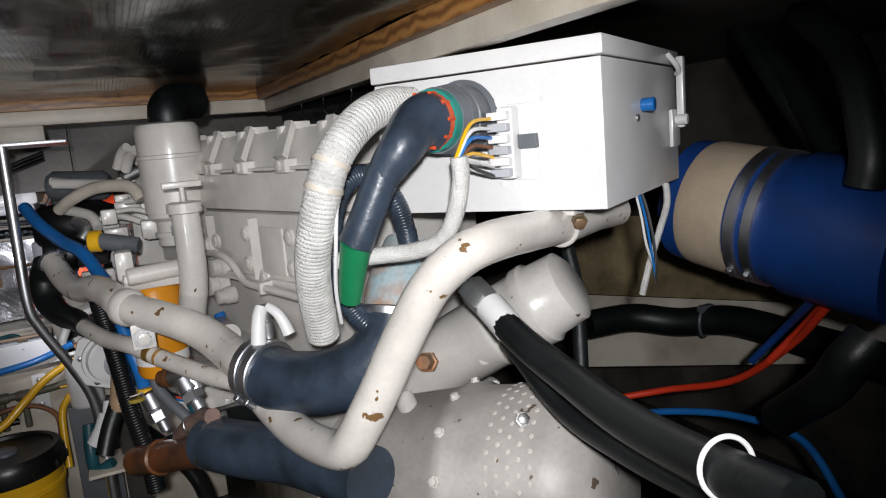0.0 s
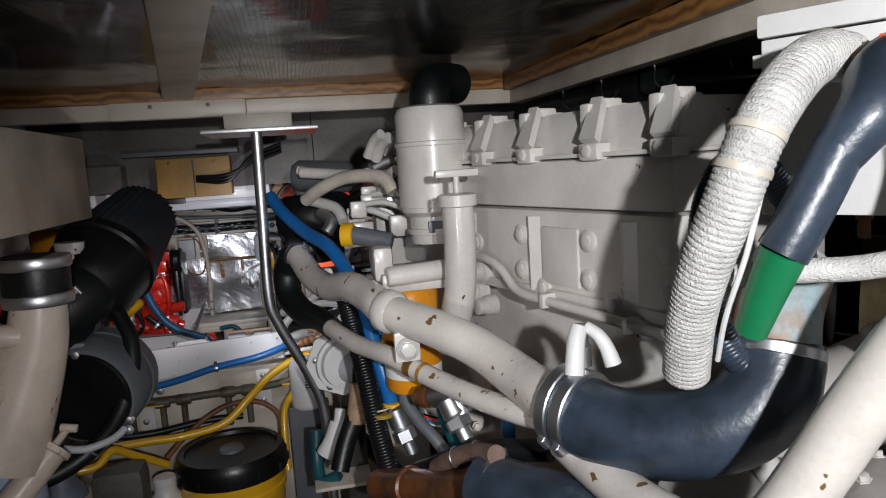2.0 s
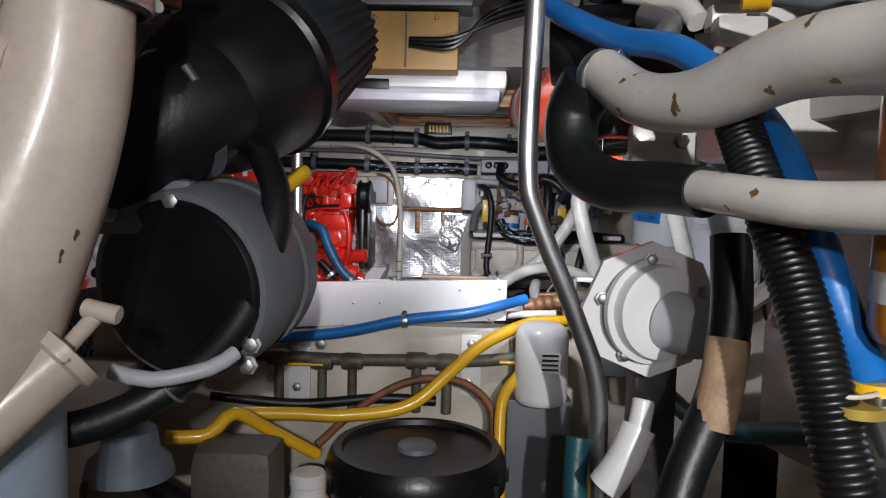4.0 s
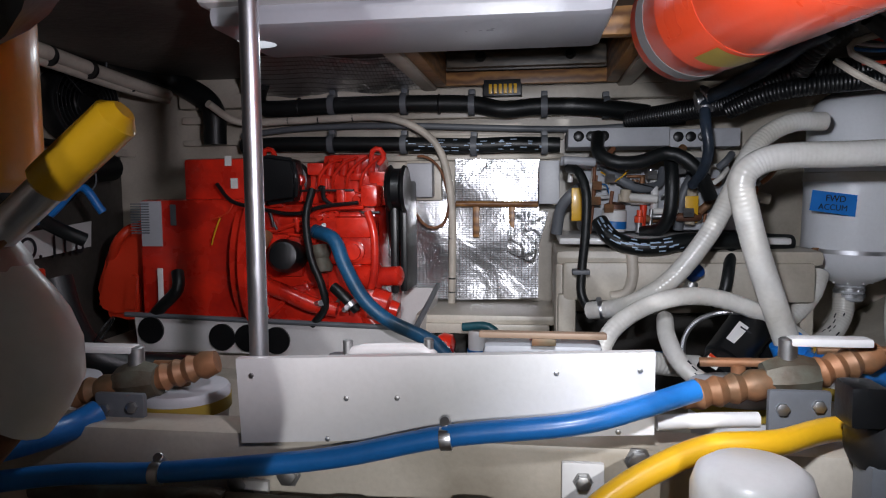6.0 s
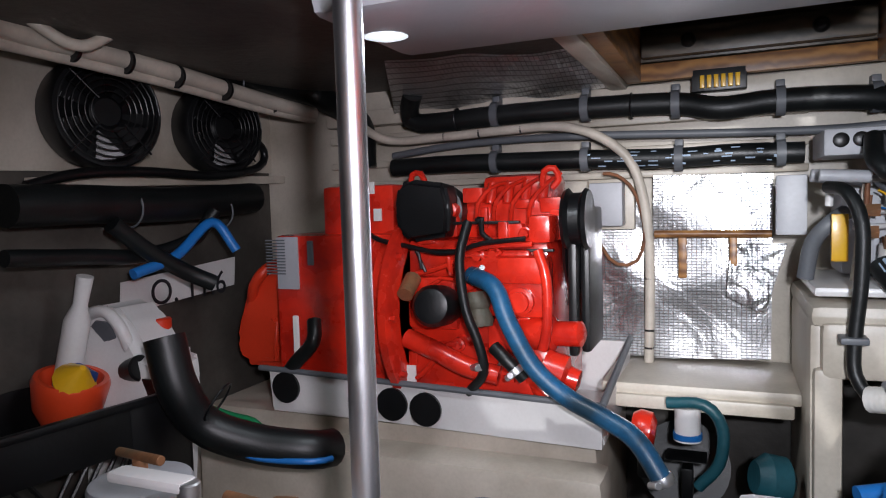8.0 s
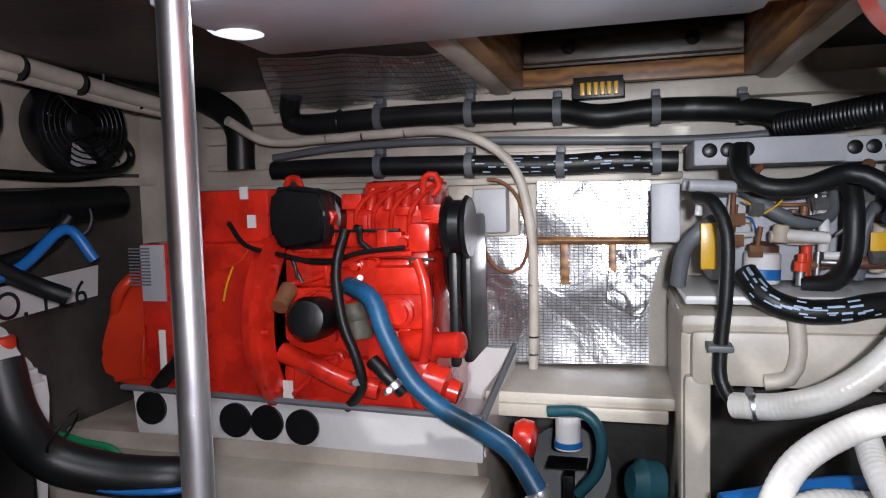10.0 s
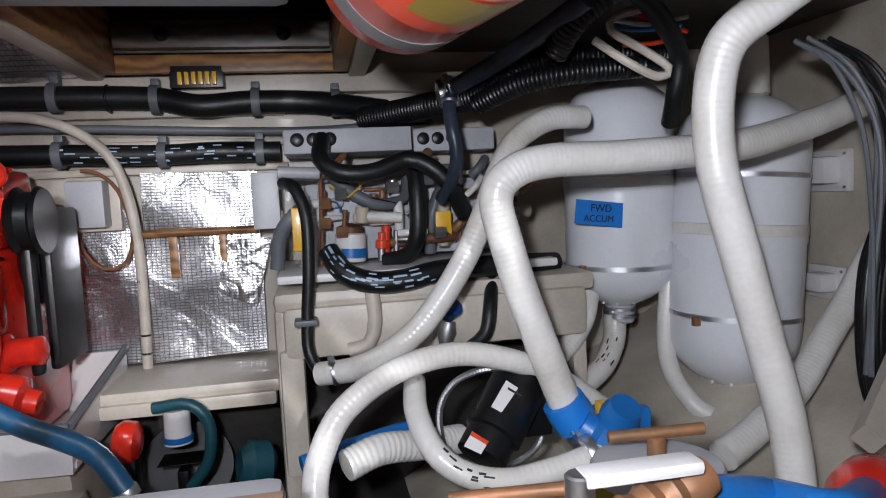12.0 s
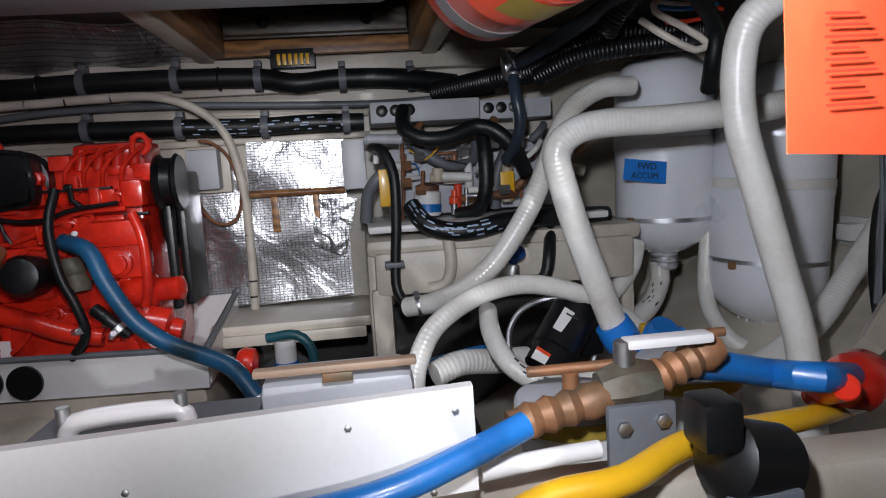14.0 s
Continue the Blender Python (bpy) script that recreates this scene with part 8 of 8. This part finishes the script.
# leads of the junction box
for k in range(3):
    hose("black_lead", [(-0.08, 2.012, 1.31 - 0.006 * k), (0.02, 2.0, 1.312 - 0.01 * k), (0.10, 2.0, 1.345 + 0.01 * k), (0.2, 2.02, 1.38 + 0.012 * k)], 0.006, BLACK, "black lead from the junction box", "wire", "junction box leads", seg=8)
# clutter under and behind the passage beam
for pts, r, m_, lab in (([(-0.62, 1.75, 0.42), (-0.45, 1.7, 0.36), (-0.3, 1.66, 0.30), (-0.2, 1.72, 0.22)], 0.02, RUBBER, "black hose in the bilge by the beam"),
                        ([(0.36, 1.6, 0.5), (0.45, 1.5, 0.42), (0.5, 1.3, 0.38), (0.48, 1.0, 0.36)], 0.025, RUBBER, "dark hose low beside the starboard engine"),
                        ([(0.42, 1.7, 0.62), (0.46, 1.55, 0.60), (0.52, 1.35, 0.66), (0.56, 1.15, 0.72)], 0.016, TEAL, "teal hose beside the engine bed"),
                        ([(0.40, 0.9, 0.70), (0.46, 0.85, 0.74), (0.54, 0.78, 0.78), (0.62, 0.7, 0.8)], 0.02, RUBBER, "short dark hose under the coolant pipes"),
                        ([(0.58, 1.05, 0.95), (0.60, 1.0, 0.86), (0.62, 0.95, 0.76), (0.60, 0.9, 0.68)], 0.014, BLUE, "blue hose behind the oil filter")):
    hose("bilge_line", pts, r, m_, lab)
sm = thing("starter_motor", "cream starter motor low on the engine", "starter motor")
part("body", lathe((0.62, 0.86, 0.86), (0.62, 1.12, 0.84), [(0, 0.04), (0.04, 0.055), (0.7, 0.055), (0.72, 0.045), (1, 0.04)], 28), ENGINE, sm)
part("solenoid", lathe((0.58, 0.9, 0.93), (0.58, 1.06, 0.92), [(0, 0.025), (0.9, 0.025), (1, 0.018)], 20), ENGINE, sm)

# dark filler added at the engine front, placed to hide the bottle from the camera
aux = thing("front_screen", "black filler body added behind the coolant pipe to hide the fire bottle", "engine part")
part("body", lathe((0.184, 1.520, 1.181), (0.392, 1.480, 1.188), [(0, 0.05), (0.1, 0.062), (0.8, 0.064), (0.9, 0.05), (1, 0.04)], 30), BLACK, aux)
part("pulley", lathe((0.190, 1.500, 1.107), (0.273, 1.500, 1.101), [(0, 0.05), (0.2, 0.056), (0.4, 0.05), (0.6, 0.05), (0.8, 0.056), (1, 0.05)], 30), BLACK, aux)
part("bracket", box((0.227, 1.520, 1.055), (0.351, 1.560, 1.270), 0.01), BLACK, aux)
part("upper_body", lathe((0.229, 1.520, 1.297), (0.386, 1.480, 1.285), [(0, 0.03), (0.1, 0.042), (0.9, 0.042), (1, 0.03)], 24), GREY, aux)
for pts, r, m_ in (([(0.242, 1.450, 1.311), (0.322, 1.420, 1.295), (0.429, 1.360, 1.277)], 0.012, ENGINE), ([(0.266, 1.400, 1.233), (0.325, 1.360, 1.212), (0.341, 1.330, 1.178)], 0.014, ENGINE), ([(0.285, 1.380, 1.199), (0.313, 1.350, 1.180), (0.296, 1.340, 1.154)], 0.016, ALU)):
    part("branch_pipe", tube(pts, r, 14), m_, aux)
# handwriting on two of the white hoses
print_bars(scene.objects["sanitation_hose.004"], [(0.270, 2.370, 0.661), (0.303, 2.350, 0.635), (0.350, 2.340, 0.624)], 0.0152, 0, 14, 8, INK, 0.012)
print_bars(scene.objects["sanitation_hose.005"], [(0.700, 2.790, 0.672), (0.676, 2.770, 0.640), (0.643, 2.750, 0.620)], 0.0213, 0, 9, 9, INK, 0.010)
for nm, q, w_, r in (("sanitation_hose.001", (0.465, 2.400, 0.668), (0.4, 0, -0.6), 0.0223), ("sanitation_hose.002", (0.160, 2.600, 0.709), (1, 0, 0.2), 0.0190),
                     ("sanitation_hose.004", (0.460, 2.345, 0.640), (1, 0, 0.3), 0.0159)):
    clamp(scene.objects[nm], q, w_, r, 0.011)

# hull side beyond the engine: translucent laminate, hose clip, ties, perforated drum end
AMBER_HULL = mat("resin_hull_laminate", (0.30, 0.24, 0.13), 0.35, 0, 0.3, 5, 0.25, 60, dirt=(0.12, 0.09, 0.05))
setting("hull_panel", sheet([(2.029, 1.486, 0.986), (2.487, 0.350, 0.968), (2.437, 0.318, 0.747), (1.972, 1.440, 0.681)], 0.02, 6, 0.006), AMBER_HULL, "resin-brown bare hull laminate above the ledge", "hull")
hc = thing("hose_clip", "grey saddle clip holding the hull hose", "clip")
c = Vector((1.962, 0.782, 0.709))
ring(hc, c, (0.4, -0.9, 0), 0.048, 0.005, GREY, "saddle")
part("foot", box(c + Vector((-0.02, -0.012, 0.03)), c + Vector((0.03, 0.012, 0.05)), 0.003), GREY, hc)
c = Vector((0.815, -0.314, 1.039))
w_ = (Vector((0.796, -0.399, 1.049)) - Vector((0.822, -0.272, 1.029))).normalized()
tagged(ring(None, c, w_, 0.027, 0.0025, WHITE), "white cable tie round the dark hoses", "clip", "cable ties")
d0, d1 = Vector((0.729, 0.485, 0.701)), Vector((1.017, 0.063, 0.797))
mm, _ = axis_frame(d0, d1)
L_ = (d1 - d0).length
bump = bmesh.new()
for j in range(7):
    s_ = 0.70 + 0.035 * j
    rr = 0.158 - 0.010 * j * (j > 4) * 0.5
    for k in range(44):
        a = 2 * math.pi * (k + 0.5 * (j % 2)) / 44
        rod(mm @ Vector((rr * math.cos(a), rr * math.sin(a), s_ * L_)), mm @ Vector(((rr + 0.0015) * math.cos(a), (rr + 0.0015) * math.sin(a), s_ * L_)), 0.0045, 6, bump)
tagged(part("mesh_studs", bump, ENGINE_WORN, drum, "raised mesh on the drum's end"), kind="stuff")
for k in range(14):
    a = 2 * math.pi * k / 14
    bolt(drum, mm @ Vector((0.17 * math.cos(a), 0.17 * math.sin(a), 0.54 * L_)), mm.to_3x3() @ Vector((math.cos(a), math.sin(a), 0)), 0.007, 0.006, ENGINE)
hose("harness_wire", [(1.270, 0.215, 1.222), (1.262, 0.205, 1.190), (1.235, 0.195, 1.150), (1.215, 0.205, 1.085), (1.205, 0.215, 1.030)], 0.006, BRAID, "pale sleeved wire hanging from the control box", "wire", seg=8)
for k in range(3):
    hose("harness_wire", [(1.150 + 0.006 * k, 0.160, 1.222), (1.165 + 0.008 * k, 0.165, 1.180), (1.180 + 0.010 * k, 0.172, 1.130 - 0.01 * k), (1.215, 0.190, 1.075 - 0.012 * k)], 0.0022, (WHITE, BLUE, ALU)[k], "thin loose wire under the control box", "wire", "loose wire ends", seg=6)
# elbow and pump pieces below the amber filter
el2 = thing("steel_elbow", "bright steel elbow on a brown hose stub", "fitting")
part("elbow", tube([(0.444, 0.820, 0.883), (0.460, 0.800, 0.891), (0.473, 0.780, 0.890), (0.480, 0.770, 0.863)], 0.022, 20), STEEL, el2)
part("stub", lathe((0.419, 0.850, 0.876), (0.447, 0.820, 0.883), [(0, 0.018), (0.3, 0.018), (0.32, 0.021), (0.6, 0.021), (0.62, 0.019), (1, 0.019)], 20), RUST, el2, "brown hose stub")
hose("teal_sump_hose", [(0.461, 0.840, 0.872), (0.465, 0.840, 0.833), (0.479, 0.840, 0.794), (0.496, 0.860, 0.733)], 0.014, TEAL, "teal hose dropping below the oil filter")
cs = thing("engine_casting", "cream engine casting with small pipes below the oil filter", "engine part")
part("body", box((0.454, 1.020, 0.827), Vector((0.592, 0.980, 0.716)) + Vector((0, 0.12, 0)), 0.02), ENGINE, cs)
part("web", tube([(0.448, 1.000, 0.823), (0.476, 0.990, 0.798), (0.508, 0.980, 0.780)], 0.014, 14), ENGINE, cs)
for k in range(4):
    part("wire", tube([Vector((0.447, 0.970, 0.777)) + Vector((0, 0, 0.006 * k)), Vector((0.474, 0.960, 0.768)) + Vector((0, 0, 0.006 * k)), Vector((0.504, 0.950, 0.774)) + Vector((0, 0, 0.006 * k))], 0.0022, 6), (WHITE, BLUE, RED_PLASTIC, BLACK)[k], cs)
for q in ((0.535, 1.000, 0.806), (0.562, 0.985, 0.746), (0.481, 1.000, 0.728)):
    bolt(cs, q, (0, -1, 0), 0.008, 0.01, ENGINE)
fb = thing("filter_bracket", "cream bolted bracket behind the coolant pipes", "bracket")
part("plate", box((0.278, 1.380, 1.059), Vector((0.362, 1.380, 1.004)) + Vector((0, 0.03, 0)), 0.006), ENGINE, fb)
bolt(fb, (0.342, 1.380, 1.037), (0, -1, 0), 0.009, 0.01, ALU)

# ties, cuffs and clips on the longer hoses
for nm, q, w_, r, m_ in (("corrugated_hose", (0.360, 0.995, 0.811), (0.1, -0.1, -1), 0.0225, CREAM_HOSE), ("corrugated_hose", (0.329, 1.055, 0.935), (0.1, -0.1, -1), 0.0225, BLACK),
                         ("port_black_hose", (-0.240, 1.150, 0.751), (0.7, 0.2, 0.6), 0.019, GREY), ("port_black_hose", (-0.169, 1.240, 0.867), (0.1, 0.2, 1), 0.019, GREY),
                         ("black_hull_hose", (-1.050, 2.465, 1.003), (0, 1, 0), 0.035, GREY), ("black_hull_hose", (-1.050, 2.706, 0.991), (0, 1, 0), 0.035, GREY),
                         ("black_duct", (-1.030, 2.434, 1.277), (0, 1, 0), 0.031, GREY), ("black_duct", (-1.030, 2.743, 1.267), (0, 1, 0), 0.031, GREY),
                         ("wide_black_hose", (-0.793, 2.380, 0.690), (0.6, 0.2, -0.4), 0.033, BLACK), ("braided_fuel_hose", (0.453, 0.720, 0.807), (0.7, -0.6, 0.2), 0.0165, STEEL), ("braided_fuel_hose", (0.475, 0.660, 0.839), (0.7, -0.6, 0.1), 0.0165, STEEL)):
    ring(scene.objects[nm], q, w_, r, 0.002, m_, "tie")
part("cover", box((-0.47, 1.448, 0.30), (-0.24, 1.452, 0.36), 0.002), BILGE, scene.objects["bilge_box"])

# cooling unit: small pipes, capacitor and valve bodies between the hoses
IVORY = mat("ivory_plastic", (0.55, 0.47, 0.36), 0.5, 0, 0.15, 14, 0.1, 140)
for a, b, r, m_, nm in (((0.165, 2.790, 0.987), (0.151, 2.790, 0.853), 0.0035, COPPER, "copper_pipe"), ((0.160, 2.800, 1.017), (0.141, 2.800, 0.837), 0.0035, CREAM_HOSE, "pipe"), ((0.199, 2.775, 0.951), (0.194, 2.775, 0.916), 0.004, COPPER, "copper_pipe"),
                        ((0.212, 2.775, 0.935), (0.297, 2.775, 0.932), 0.010, IVORY, "valve_body"), ((0.226, 2.770, 0.926), (0.228, 2.770, 0.954), 0.012, IVORY, "valve_body"), ((0.268, 2.800, 0.982), (0.265, 2.800, 0.939), 0.006, BRONZE, "brass_fitting"),
                        ((0.252, 2.800, 0.977), (0.251, 2.800, 0.952), 0.008, BRONZE, "brass_fitting"), ((0.289, 2.820, 1.002), (0.291, 2.820, 0.965), 0.008, STEEL, "steel_fitting"), ((0.085, 2.830, 1.022), (0.175, 2.830, 1.011), 0.011, LIGHT_GREY, "receiver"),
                        ((0.377, 2.815, 0.873), (0.382, 2.815, 0.953), 0.0115, IVORY, "drier"), ((0.382, 2.815, 0.953), (0.383, 2.815, 0.968), 0.009, COPPER, "drier_cap"), ((0.426, 2.850, 0.985), (0.417, 2.850, 0.877), 0.0035, COPPER, "copper_pipe"),
                        ((0.289, 2.800, 0.909), (0.285, 2.800, 0.837), 0.005, ALU, "rail"), ((0.270, 2.790, 0.919), (0.267, 2.790, 0.870), 0.008, RED_PLASTIC, "red_cap"), ((0.505, 2.800, 0.938), (0.544, 2.800, 0.929), 0.012, IVORY, "valve_body")):
    part(nm, rod(a, b, r, 14), m_, unit)
part("label", box((0.363, 2.800, 0.892), (0.392, 2.803, 0.938), 0.0008), YELLOW, unit, "yellow warning label")
part("label", box((0.107, 2.752, 0.886), (0.128, 2.755, 0.958), 0.0008), YELLOW, unit, "yellow warning label")
for pts, m_ in (([(0.200, 2.770, 0.970), (0.220, 2.765, 0.984), (0.236, 2.770, 1.001)], YELLOW), ([(0.190, 2.770, 0.968), (0.183, 2.765, 0.986), (0.172, 2.770, 0.994)], YELLOW), ([(0.210, 2.780, 0.975), (0.249, 2.770, 0.968), (0.289, 2.780, 0.958)], BLACK), ([(0.171, 2.780, 0.967), (0.185, 2.770, 0.964), (0.191, 2.775, 0.946)], BLUE)):
    part("wire", tube(pts, 0.0016, 6), m_, unit)
for q in ((-0.594, 2.960, 1.178), (-0.220, 2.960, 1.178)):
    ring(scene.objects["black_hose"], q, (1, 0, 0), 0.0245, 0.002, BLACK, "tie")
